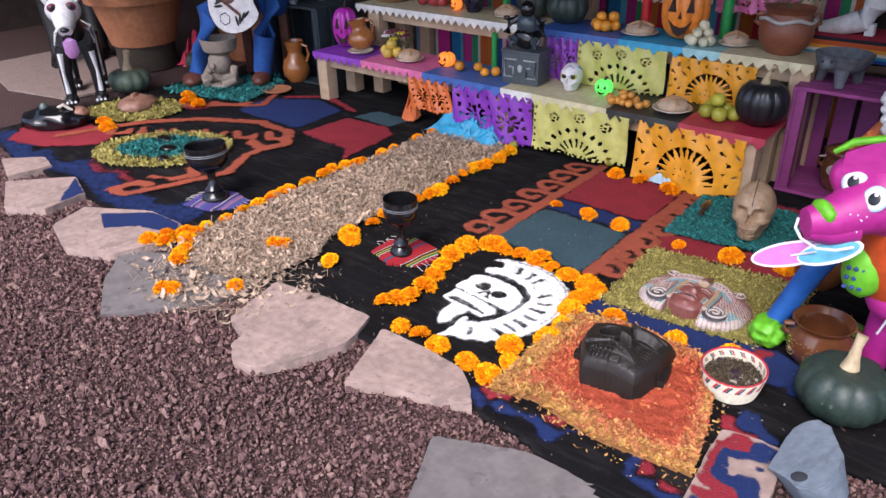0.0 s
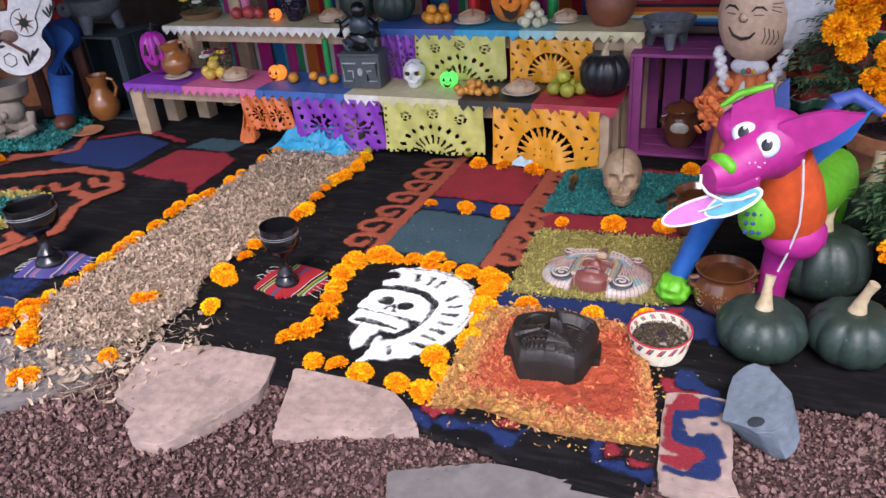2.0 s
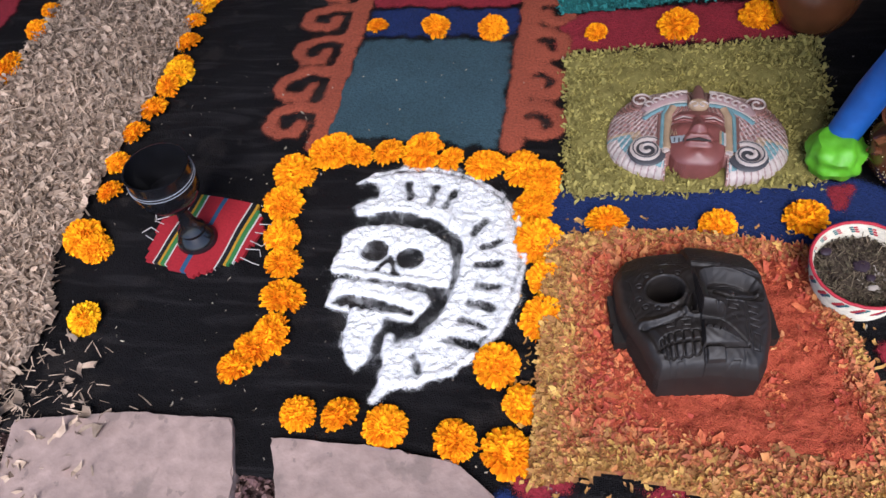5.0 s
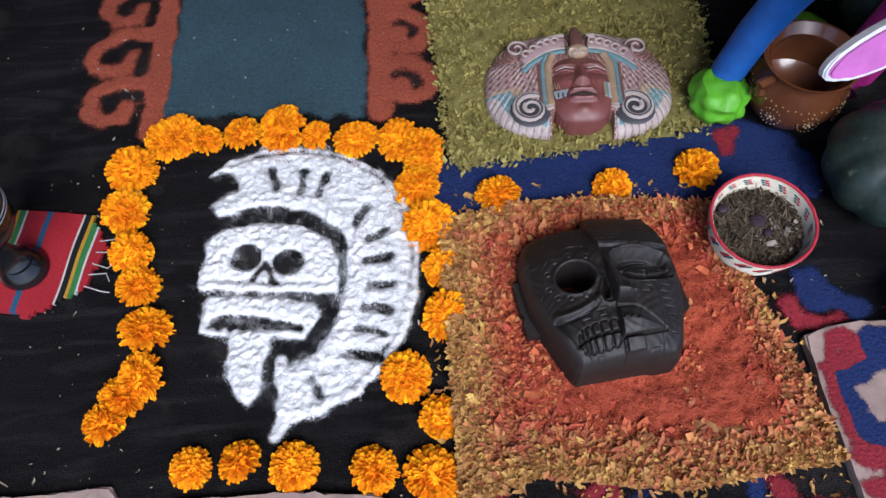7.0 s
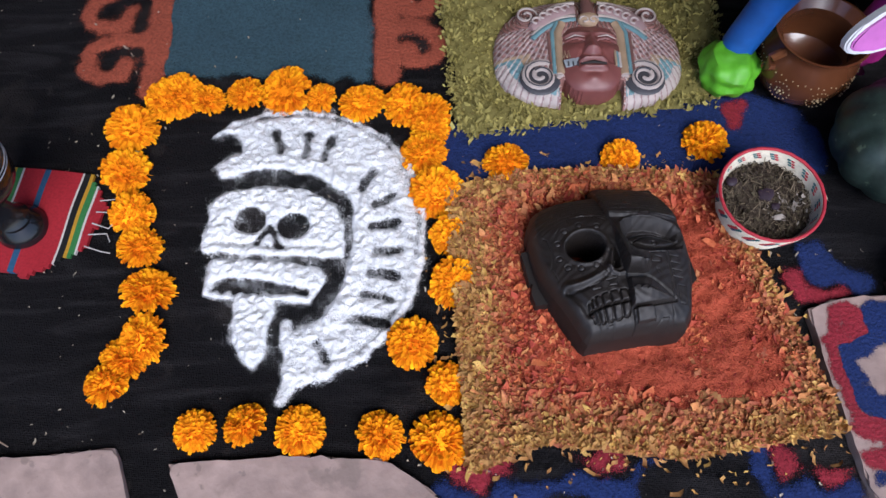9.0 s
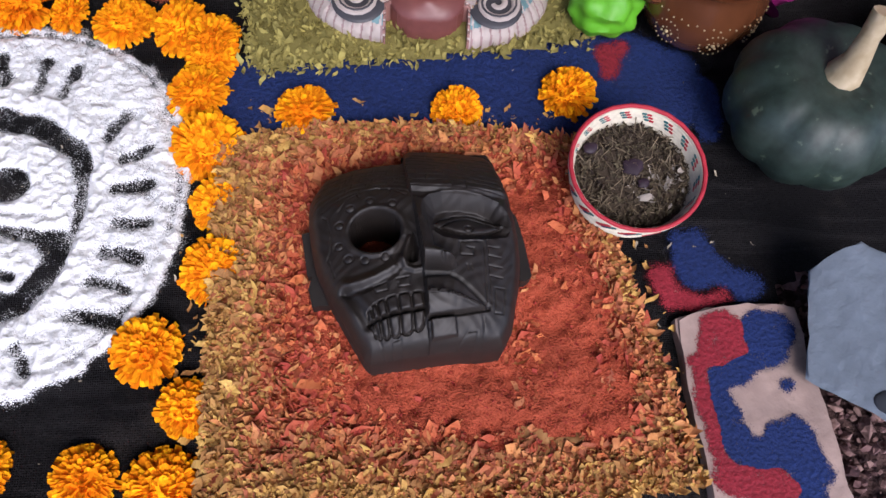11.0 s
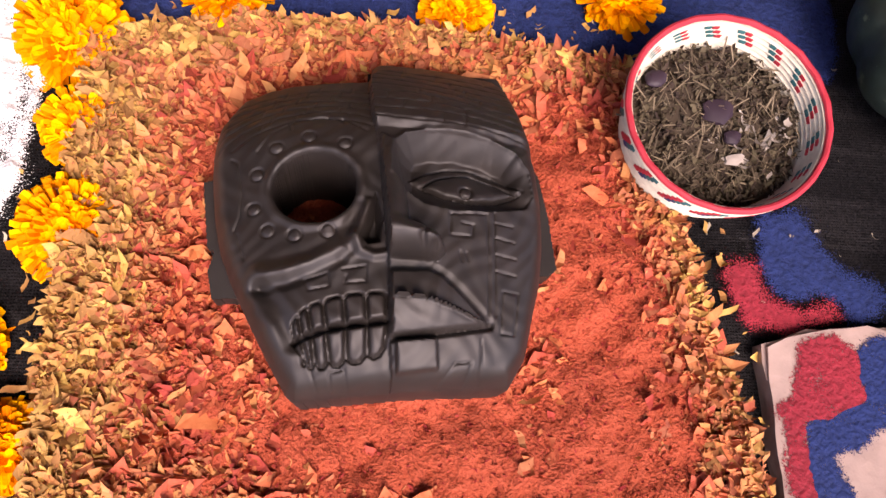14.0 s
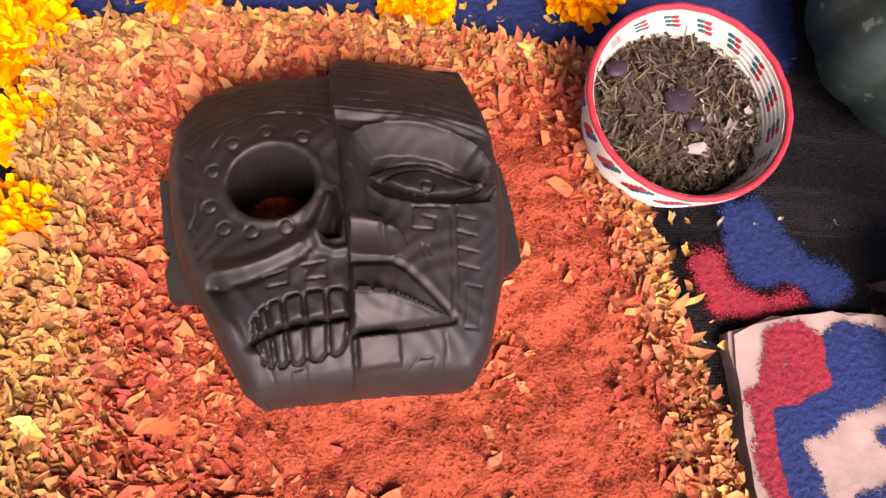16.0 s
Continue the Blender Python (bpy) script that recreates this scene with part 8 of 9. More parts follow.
def carved_idol():
    stone = coloured("carved_grey_stone", (0.075, 0.09, 0.10), 0.45, bump=0.4)
    root = thing("carved_box", pose(-1.465, 2.835, Z1, 0, 0, 6), "carved grey stone box with scrolls on the low step", "carved box")
    part("block", B(box, (0.165, 0.11, 0.125), (0, 0, 0.0625), 0.006), stone, root)
    pale_s = coloured("pale_relief_tone", (0.42, 0.45, 0.45), 0.6)
    for sx in (-1, 1):
        pts = [(sx * 0.015, -0.058, 0.10), (sx * 0.07, -0.058, 0.10), (sx * 0.07, -0.058, 0.03), (sx * 0.03, -0.058, 0.03), (sx * 0.03, -0.058, 0.07), (sx * 0.05, -0.058, 0.07)]
        part("scroll", B(tube, pts, 0.0045, 4), pale_s, root, "pale relief scroll")
    part("medallion", B(ball, (0, -0.056, 0.065), (0.012, 0.008, 0.016), 3), pale_s, root, "pale medallion")
    part("lip", B(box, (0.175, 0.12, 0.012), (0, 0, 0.131), 0.004), stone, root)
    # second tone puts the black clay's blue-grey sheen into the colour
    blk, paled = M["black_clay"], coloured("painted_blue_grey_sheen", (0.05, 0.07, 0.09), 0.3)
    S = [(B(ball, (0, 0, 0.04), (0.060, 0.045, 0.045), 3, 0.15), blk), (B(ball, (0, 0, 0.095), (0.045, 0.035, 0.045), 3, 0.15), paled), (B(ball, (0.002, -0.008, 0.155), (0.031, 0.031, 0.033), 3, 0.05), blk)]
    for sx in (-1, 1):
        S.append((B(tube, [(sx * 0.04, 0, 0.115), (sx * 0.068, -0.02, 0.10), (sx * 0.075, -0.035, 0.06)], [0.016, 0.015, 0.018], 8), blk))
        S.append((B(tube, [(sx * 0.03, -0.01, 0.03), (sx * 0.055, -0.045, 0.04), (sx * 0.05, -0.055, 0.01)], [0.022, 0.018, 0.014], 8), paled))
        S.append((B(ball, (sx * 0.078, -0.03, 0.12), (0.014, 0.010, 0.010), 2, 0.2), blk))
    figure("idol", S, "glossy black seated clay idol on a carved stone box", "statue", pose(-1.465, 2.835, Z1 + 0.138, 0, 0, 10))


carved_idol()


def bouquet(x, y, z, n, r, label, cols, vase=None):
    root = thing("bouquet", pose(x, y, z), label, "flowers", "flowers on the altar")
    if vase:
        part("basket_base", B(lathe, [(0.001, 0), (r * 0.8, 0), (r * 0.95, 0.03), (r * 0.9, 0.03), (r * 0.7, 0.008), (0.001, 0.008)], 30), vase, root)
    leaf_v, leaf_f = [(0, -0.15, 0), (0.5, 0, 0.1), (0, 0.15, 0), (1, 0, 0)], [(0, 3, 1, 2)]
    P = [(random.gauss(0, r * 0.45), random.gauss(0, r * 0.35), random.uniform(0.01, r * 1.1)) for _ in range(120)]
    swarm("foliage", leaf_v, leaf_f, P, [(random.uniform(-1, 1), random.uniform(-1, 0.5), random.uniform(0, 6.3)) for _ in P], [(0.03,) * 3 for _ in P], M["leaf"], root)["kind"] = "stuff"
    for i in range(n):
        a = random.uniform(0, 6.3)
        d = r * math.sqrt(random.random()) * 0.85
        zz_ = r * 1.1 - d * 0.4 + random.uniform(-0.01, 0.012)
        c = cols[i % len(cols)]
        b = bmesh.new()
        for k in range(7):
            an = k * 0.9
            tube(b, [(d * math.cos(a), d * math.sin(a), zz_), (d * math.cos(a) + 0.020 * math.cos(an), d * math.sin(a) + 0.020 * math.sin(an), zz_ + 0.008)], [0.005, 0.010], 5, 0.5)
        part("bloom", b, c, root)


WHITE_F, YEL_F, WINE_F = coloured("white_flower", (0.75, 0.72, 0.66), 0.7), coloured("yellow_flower", (0.78, 0.60, 0.03), 0.7), coloured("wine_flower", (0.20, 0.015, 0.05), 0.7)
bouquet(-2.27, 2.925, Z1, 14, 0.085, "wine-red, white and yellow flowers behind the apples", (WINE_F, WHITE_F, YEL_F, WINE_F))
bouquet(-2.46, 3.12, Z2, 18, 0.105, "yellow and wine flowers in a shallow basket", (YEL_F, YEL_F, WINE_F, WHITE_F), coloured("brown_wicker", (0.22, 0.12, 0.05), 0.8))

# big jar at the step's end, with cord and flowers
root = clay_pot(-0.545, 3.08, 0.092, 0.155, "large brown clay jar with cord on the middle step", dots=False, mat=coloured("red_brown_jar", (0.24, 0.075, 0.035), 0.5))
root.location.z = Z2
part("cord", B(tube, [(0.090 * math.cos(a), 0.090 * math.sin(a), 0.118 + 0.006 * math.sin(a * 5)) for a in [0.2 * i for i in range(32)]], 0.007, 6), coloured("silvery_cord", (0.45, 0.42, 0.38), 0.5), root, "pale twisted cord")
bouquet(-0.545, 3.08, Z2 + 0.15, 8, 0.09, "violet flowers in the brown jar", (coloured("violet_flower", (0.12, 0.04, 0.28), 0.7), WINE_F))


# ---- the purple crate and what stands on it ----
def crate(x0, x1, y, d, h, mat, label, slats=4):
    w = x1 - x0
    root = thing("wooden_crate", pose((x0 + x1) / 2, y, 0.002), label, "crate", "wooden crates")
    t_ = 0.012
    for z in (t_ / 2, h - t_ / 2):
        for j in range(3):
            part("board", B(box, (w, d / 3 - 0.006, t_), (0, d * (j + 0.5) / 3, z), 0.002), mat, root)
    for sx in (-1, 1):
        for j in range(3):
            part("side_slat", B(box, (t_, d / 3 - 0.014, h - 2 * t_), (sx * (w / 2 - t_ / 2), d * (j + 0.5) / 3, h / 2), 0.002), mat, root)
        part("corner_post", B(box, (0.03, 0.03, h - 2 * t_), (sx * (w / 2 - t_ - 0.016), 0.02, h / 2), 0.003), mat, root)
    for i in range(slats):
        part("back_slat", B(box, (w / slats - 0.018, t_, h - 2 * t_), (-w / 2 + w * (i + 0.5) / slats, d - t_ / 2, h / 2), 0.002), mat, root)
    return root


crate(-0.435, -0.115, 2.885, 0.28, 0.375, coloured("plum_painted_wood", (0.30, 0.05, 0.21), 0.65, grain=24), "upright plum-painted wooden crate holding a clay pot")
crate(-3.19, -2.76, 2.86, 0.28, 0.40, coloured("blue_black_painted_wood", (0.022, 0.035, 0.045), 0.65, grain=24), "upright blue-black wooden crate holding a clay jug")
pot_in = clay_pot(-0.255, 2.99, 0.066, 0.14, "lidded brown clay pot with cream glaze in the crate", dots=False, lid=True)
pot_in.location.z = 0.016


def molcajete(x, y, z, s_, label, pestle=True):
    root = thing("molcajete", pose(x, y, z, 0, 0, 15), label, "stone mortar", "stone mortars")
    p = [(0.001, 0.045), (0.05, 0.045), (0.085, 0.07), (0.10, 0.11), (0.092, 0.112), (0.07, 0.08), (0.001, 0.065)]
    part("bowl", B(lathe, [(r * s_, z_ * s_) for r, z_ in p], 30), M["volcanic"], root)
    for k in range(3):
        a = 2.1 * k + 0.5
        part("leg", B(tube, [(0.06 * s_ * math.cos(a), 0.06 * s_ * math.sin(a), 0.06 * s_), (0.075 * s_ * math.cos(a), 0.075 * s_ * math.sin(a), 0)], [0.026 * s_, 0.014 * s_], 10), M["volcanic"], root)
    part("snout", B(ball, (-0.055 * s_, -0.085 * s_, 0.09 * s_), (0.028 * s_, 0.026 * s_, 0.026 * s_), 3, 0.1), M["volcanic"], root, "carved animal snout")
    for dx in (-0.018, 0.012):
        part("eye", B(ball, (-0.055 * s_ + dx * s_, -0.108 * s_, 0.10 * s_), (0.006 * s_, 0.005 * s_, 0.006 * s_), 2), coloured("dark_spot", (0.05, 0.055, 0.06), 0.9), root)


molcajete(-0.325, 2.995, 0.379, 0.92, "grey volcanic stone mortar carved as an animal, on a crate")
molcajete(-2.98, 2.98, 0.404, 1.35, "large grey volcanic stone mortar on a black crate")
# shelf with folded blanket and white boot
part_root = thing("side_shelf", pose(-0.22, 3.30, 0), "rough dark wooden shelf behind the crate", "shelf")
part("board", B(box, (0.62, 0.28, 0.025), (0, 0, 0.40), 0.003), coloured("dark_shelf_wood", (0.10, 0.06, 0.04), 0.7), part_root)
for sx in (-0.28, 0.28):
    part("leg", B(box, (0.04, 0.04, 0.388), (sx, 0, 0.194), 0.003), coloured("dark_shelf_wood", (0.10, 0.06, 0.04), 0.7), part_root)
fold = striped("folded_serape", [(0, (0.03, 0.08, 0.30)), (0.2, (0.05, 0.35, 0.50)), (0.33, (0.75, 0.70, 0.62)), (0.45, (0.70, 0.32, 0.03)), (0.6, (0.50, 0.09, 0.02)), (0.78, (0.02, 0.02, 0.03)), (0.88, (0.45, 0.02, 0.05))], 2, 0.085)
ob = part("folded_blanket", B(box, (0.60, 0.27, 0.075), (0, 0, 0.038), 0.025), fold)
ob.matrix_basis = pose(-0.22, 3.29, 0.4135)
tagged(ob, "folded blue, white and orange striped blanket on a shelf", "blanket")
S = [(B(tube, [(-0.12, 0, 0.012), (-0.05, 0, 0.025), (0.02, 0, 0.05), (0.045, 0, 0.10), (0.05, 0, 0.20)], [0.020, 0.034, 0.042, 0.040, 0.045], 16), coloured("white_leather", (0.70, 0.68, 0.66), 0.4)), (B(box, (0.03, 0.04, 0.04), (0.045, 0, 0.022), 0.004), coloured("white_leather", (0.70, 0.68, 0.66), 0.4))]
figure("boot", S, "white ankle boot standing on a folded blanket", "boot", pose(-0.36, 3.26, 0.489))


# ---- doll with white braids ----
def doll():
    skin, hair, dress = coloured("doll_skin_paint", (0.70, 0.47, 0.33), 0.6), coloured("white_wool", (0.74, 0.72, 0.74), 0.85, bump=0.5), coloured("orange_dress_cloth", (0.62, 0.17, 0.06), 0.85, bump=0.5)
    line, white_c, flower = coloured("dark_brown_line", (0.03, 0.02, 0.015), 0.7), coloured("white_apron_cloth", (0.62, 0.62, 0.66), 0.85), coloured("orange_paper_flower", (0.85, 0.22, 0.06), 0.8)
    top = Vector((0.0, -0.02, 0.540))

    def on(x, z, out=0.001):
        """A point on the face."""
        return (x, top.y - 0.112 * math.sqrt(max(0.05, 1 - (x / 0.118) ** 2 - ((z - top.z) / 0.152) ** 2)) - out, z)

    def stroke(points, w, mat):
        S.append((B(tube, [on(x, z) for x, z in points], w, 6), mat))
    S = [(B(lathe, [(0.105, 0.030), (0.100, 0.10), (0.085, 0.22), (0.082, 0.30), (0.06, 0.36), (0.03, 0.39), (0.001, 0.39)], 72, ribs=9, rib=0.22), dress),
         (B(ball, (0.0, -0.045, 0.20), (0.070, 0.05, 0.15), 3), white_c), (B(ball, top, (0.118, 0.112, 0.152), 4, 0.03), skin), (B(ball, (0.095, 0.035, 0.585), (0.135, 0.125, 0.170), 5, 0.10, 4), hair),
         (B(ball, (0.0, 0.0, 0.66), (0.115, 0.10, 0.05), 4, 0.1, 4), hair), (B(ball, on(-0.022, 0.548, -0.004), (0.013, 0.013, 0.014), 3), skin), (B(ball, (0.0, -0.05, 0.385), (0.06, 0.03, 0.03), 3), white_c)]
    for sx in (-1, 1):
        for k in range(9):
            S.append((B(ball, (sx * (0.105 - 0.005 * k) + 0.004 * (-1) ** k, -0.03 - 0.0065 * k, 0.425 - 0.0130 * k), (0.018 - 0.0005 * k, 0.016, 0.015), 3, 0.15, 5), hair))
        S.append((B(tube, [(sx * 0.075, 0, 0.345), (sx * 0.115, -0.05, 0.28), (sx * 0.03 - 0.03, -0.12, 0.265)], [0.034, 0.032, 0.026], 10), dress if sx < 0 else skin))
    for ex in (-0.062, 0.022):
        stroke([(ex - 0.022, 0.566), (ex - 0.010, 0.578), (ex + 0.008, 0.578), (ex + 0.022, 0.568)], [0.002, 0.0038, 0.0038, 0.002], line)
        S.append((B(tube, [on(ex - 0.022, 0.606), on(ex, 0.620), on(ex + 0.024, 0.612)], [0.006, 0.009, 0.006], 8), hair))
        stroke([(ex - 0.014, 0.556), (ex + 0.014, 0.556)], 0.0012, line)
        stroke([(ex - 0.015, 0.640), (ex + 0.016, 0.644)], 0.0012, line)
    stroke([(-0.030, 0.560), (-0.036, 0.545), (-0.030, 0.535), (-0.014, 0.535), (-0.008, 0.545)], 0.0014, line)
    stroke([(-0.066, 0.516), (-0.050, 0.494), (-0.022, 0.484), (0.002, 0.490), (0.016, 0.506)], [0.0025, 0.005, 0.006, 0.005, 0.0025], line)
    for i in range(4):
        stroke([(0.042 + 0.012 * i, 0.520 - 0.004 * i), (0.046 + 0.012 * i, 0.495 - 0.004 * i), (0.038 + 0.011 * i, 0.470 - 0.002 * i)], 0.0015, line)
    for i in range(3):
        stroke([(0.056, 0.570 + 0.008 * i), (0.082, 0.560 + 0.013 * i)], 0.0013, line)
    S.append((B(ball, (-0.02, -0.135, 0.265), (0.035, 0.025, 0.022), 3, 0.1), skin))
    S.append((B(ball, (-0.115, -0.09, 0.275), (0.026, 0.022, 0.026), 3, 0.1), skin))
    rnd = random.Random(5)
    for i in range(60):
        p = Vector((rnd.gauss(-0.090, 0.020), rnd.gauss(-0.128, 0.010), rnd.gauss(0.270, 0.030)))
        S.append((B(ball, p, (0.018, 0.006, 0.013), 2, 0.5, 2, pose(0, 0, 0, rnd.uniform(0, 90), rnd.uniform(0, 90), rnd.uniform(0, 90))), flower))
    for i in range(30):
        a = -3.0 + 0.095 * i
        q = 0.094 + 0.010 * rnd.random()
        S.append((B(tube, [(0.096 * math.cos(a), 0.096 * math.sin(a), 0.075), ((q + 0.006) * math.cos(a + 0.03), (q + 0.006) * math.sin(a + 0.03), 0.035), (q * 1.12 * math.cos(a), q * 1.12 * math.sin(a), 0.004 + 0.012 * rnd.random())], [0.007, 0.006, 0.003], 5, 0.4), dress))
    for i, c in enumerate([(0.1, 0.25, 0.15), (0.55, 0.04, 0.04), (0.65, 0.35, 0.05)]):
        S.append((B(ball, (-0.012 + 0.016 * i, -0.082, 0.375 + 0.004 * (i % 2)), (0.008, 0.004, 0.010), 2), coloured("embroidery_%s" % "abc"[i], c, 0.7)))
    figure("doll", S, "papier-mache old woman doll with white braids and orange dress", "doll", pose(-0.035, 2.775, 0.004, 0, 0, -8) @ Matrix.Diagonal((0.95, 0.95, 1, 1)))


doll()


def cat_figure():
    """A small clay cat sitting on a dark box, a painted fan behind its head."""
    fur, coat_, pale = coloured("sandy_grey_clay", (0.34, 0.29, 0.25), 0.6), coloured("black_paint", (0.01, 0.01, 0.012), 0.35), coloured("pale_painted_clay", (0.62, 0.55, 0.50), 0.6)
    teal_, rose = coloured("turquoise_paint", (0.10, 0.42, 0.46), 0.55), coloured("rose_paint", (0.55, 0.22, 0.26), 0.55)
    S = [(B(box, (0.13, 0.085, 0.05), (0.0, 0.0, 0.025), 0.006), coat_), (B(tube, [(0.0, 0.01, 0.05), (0.0, 0.012, 0.09), (0.0, 0.008, 0.125)], [0.034, 0.032, 0.022], 14), coat_),
         (B(ball, (-0.004, -0.004, 0.148), (0.030, 0.028, 0.028), 4, 0.04), fur), (B(tube, [(-0.006, -0.025, 0.142), (-0.010, -0.046, 0.134)], [0.017, 0.011], 12), fur), (B(ball, (-0.011, -0.054, 0.137), (0.006, 0.004, 0.004), 2), coat_)]
    for sx in (-1, 1):
        S.append((B(tube, [(sx * 0.020, 0.0, 0.165), (sx * 0.030, 0.002, 0.188)], [0.013, 0.003], 8, 0.5), fur))
        S.append((B(ball, (-0.005 + sx * 0.012, -0.027, 0.155), (0.005, 0.003, 0.004), 2), coat_))
        S.append((B(tube, [(sx * 0.024, -0.01, 0.06), (sx * 0.030 - 0.01, -0.055, 0.062), (sx * 0.030 - 0.012, -0.066, 0.020), (sx * 0.030 - 0.020, -0.080, 0.010)], [0.017, 0.014, 0.011, 0.010], 10), pale))
        S.append((B(tube, [(sx * 0.030, 0.0, 0.112), (sx * 0.042, -0.03, 0.090), (sx * 0.02, -0.052, 0.082)], [0.012, 0.011, 0.009], 10), coat_ if sx > 0 else pale))
    fan = pose(0.030, 0.026, 0.150, 82, 0, 0)
    S.append((B(plate_shape, oval(0.072, 0.066), 0.008, fan), coat_))
    for i in range(13):
        t_ = math.pi * (i - 2) / 9
        S.append((B(plate_shape, [(-0.006, -0.010), (0.006, -0.010), (0.007, 0.010), (-0.007, 0.010)], 0.013, fan @ pose(0.055 * math.cos(t_), 0.050 * math.sin(t_), 0, 0, 0, math.degrees(t_) - 90)), (teal_, pale, rose)[i % 3]))
        S.append((B(plate_shape, oval(0.0035, 0.0035, 10), 0.013, fan @ pose(0.036 * math.cos(t_), 0.033 * math.sin(t_), 0)), (pale, teal_)[i % 2]))
    figure("cat_figure", S, "small painted clay cat on a black box, patterned fan behind", "figure", pose(0.055, 2.615, 0.006, 0, 0, -12))


cat_figure()


# ---- potted marigold plants ----
def potted_marigold(x, y, pot_r, pot_h, heads, bush, label, lift=0.0):
    root = thing("potted_marigold", pose(x, y, lift), label, "plant", "potted marigolds")
    p = [(0.001, 0), (pot_r * 0.68, 0), (pot_r * 0.92, pot_h * 0.8), (pot_r * 1.05, pot_h * 0.82), (pot_r * 1.08, pot_h), (pot_r * 0.98, pot_h), (pot_r * 0.85, pot_h * 0.80), (pot_r * 0.6, pot_h * 0.1), (0.001, pot_h * 0.1)]
    part("pot", B(lathe, p, 44), M["terracotta"], root, "terracotta pot")
    part("soil", B(lathe, [(0.001, pot_h * 0.86), (pot_r * 0.9, pot_h * 0.86), (pot_r * 0.9, pot_h * 0.80), (0.001, pot_h * 0.8)], 30), M["soil"], root)
    cx, cy, cz, rx, ry, rz = bush
    stems = bmesh.new()
    for i in range(26):
        a = random.uniform(0, 6.3)
        k = math.sqrt(random.random())
        e = (cx + rx * k * math.cos(a) * 0.8, cy + ry * k * math.sin(a) * 0.8, cz + rz * random.uniform(-0.5, 0.6))
        tube(stems, [(0.03 * math.cos(a), 0.03 * math.sin(a), pot_h * 0.85), (e[0] * 0.5, e[1] * 0.5, (pot_h + e[2]) * 0.5 + 0.03), e], [0.005, 0.004, 0.002], 5)
    part("stalks", stems, M["leaf"], root)
    leaflet_v, leaflet_f = [(0, 0, 0), (0.45, 0.17, 0.06), (1, 0, -0.05), (0.45, -0.17, 0.06)], [(0, 3, 2, 1)]
    P, T, Sz = [], [], []
    for i in range(420):
        v = Vector((random.gauss(0, 1), random.gauss(0, 1), random.gauss(0, 1))).normalized() * random.uniform(0.45, 1.0)
        base = Vector((cx + v.x * rx, cy + v.y * ry, cz + v.z * rz))
        d = Vector((v.x, v.y, 0.2)).normalized()
        yaw = math.atan2(d.y, d.x) + random.uniform(-0.6, 0.6)
        for k in range(7):
            along, sgn = 0.014 * (k // 2 + 1), (1 if k % 2 else -1)
            q = base + Vector((math.cos(yaw), math.sin(yaw), -0.15)) * along
            P.append(q)
            T.append((random.uniform(-0.4, 0.4), random.uniform(0.0, 0.5), yaw + (sgn * 0.85 if k < 6 else 0)))
            Sz.append((random.uniform(0.022, 0.034),) * 3)
    swarm("foliage", leaflet_v, leaflet_f, P, T, Sz, M["leaf"], root)["kind"] = "stuff"
    for hx, hy, hz, hs in heads:
        ob = new("bloom", BLOOMS[random.choice((1, 2, 3, 5, 6))])
        ob.parent = root
        ob.matrix_basis = pose(hx - x, hy - y, hz - lift, random.uniform(10, 65), random.uniform(-25, 15), random.uniform(-30, 30)) @ Matrix.Diagonal((hs, hs, hs, 1))


up = [(0.193, 2.5, 0.616), (0.254, 2.5, 0.618), (0.172, 2.48, 0.561), (0.222, 2.5, 0.578), (0.209, 2.5, 0.507), (0.310, 2.5, 0.497), (0.333, 2.5, 0.36), (0.30, 2.52, 0.63), (0.36, 2.5, 0.58), (0.40, 2.45, 0.48), (0.28, 2.5, 0.42), (0.42, 2.5, 0.65)]
potted_marigold(0.40, 2.62, 0.16, 0.26, [(x, y, z, random.uniform(1.45, 1.75)) for x, y, z in up], (-0.08, 0.02, 0.46, 0.22, 0.11, 0.20), "orange marigold plant in a terracotta pot beside the doll")
low = [(0.38, 2.0, 0.363), (0.415, 2.0, 0.381), (0.37, 1.98, 0.320), (0.425, 2.0, 0.323), (0.40, 1.98, 0.265), (0.36, 1.98, 0.25), (0.335, 1.96, 0.185), (0.375, 1.95, 0.19), (0.41, 1.96, 0.22), (0.36, 1.93, 0.135), (0.365, 1.91, 0.095), (0.45, 1.97, 0.30), (0.47, 1.97, 0.40)]
potted_marigold(0.56, 2.08, 0.13, 0.18, [(x, y, z, random.uniform(1.45, 1.75)) for x, y, z in low], (-0.10, 0.02, 0.26, 0.17, 0.09, 0.16), "orange marigold plant in a terracotta pot behind the squashes")
left = [(-4.05 + random.uniform(-0.36, 0.36), 2.44 + random.uniform(-0.26, 0.1), 0.54 + random.uniform(-0.06, 0.25), random.uniform(1.5, 1.9)) for _ in range(40)]
left += [(x, 2.50, z, random.uniform(1.15, 1.5)) for x, z in [(-3.658, 0.677), (-3.568, 0.662), (-3.528, 0.625), (-3.694, 0.613), (-3.612, 0.529), (-3.871, 0.43), (-3.608, 0.473), (-3.844, 0.521), (-3.734, 0.47), (-3.519, 0.554)]]
stand = part("plant_stand", B(lathe, [(0.001, 0), (0.17, 0), (0.17, 0.145), (0.001, 0.145)], 28), coloured("dark_tree_stump", (0.06, 0.045, 0.035), 0.9, bump=0.6))
stand.matrix_basis = pose(-4.05, 2.62, -0.018)
tagged(stand, "dark tree stump under a large flower pot", "stump")
potted_marigold(-4.05, 2.62, 0.27, 0.30, left, (0.10, -0.04, 0.46, 0.42, 0.26, 0.19), "big terracotta pot of orange marigolds on a stump", 0.128)


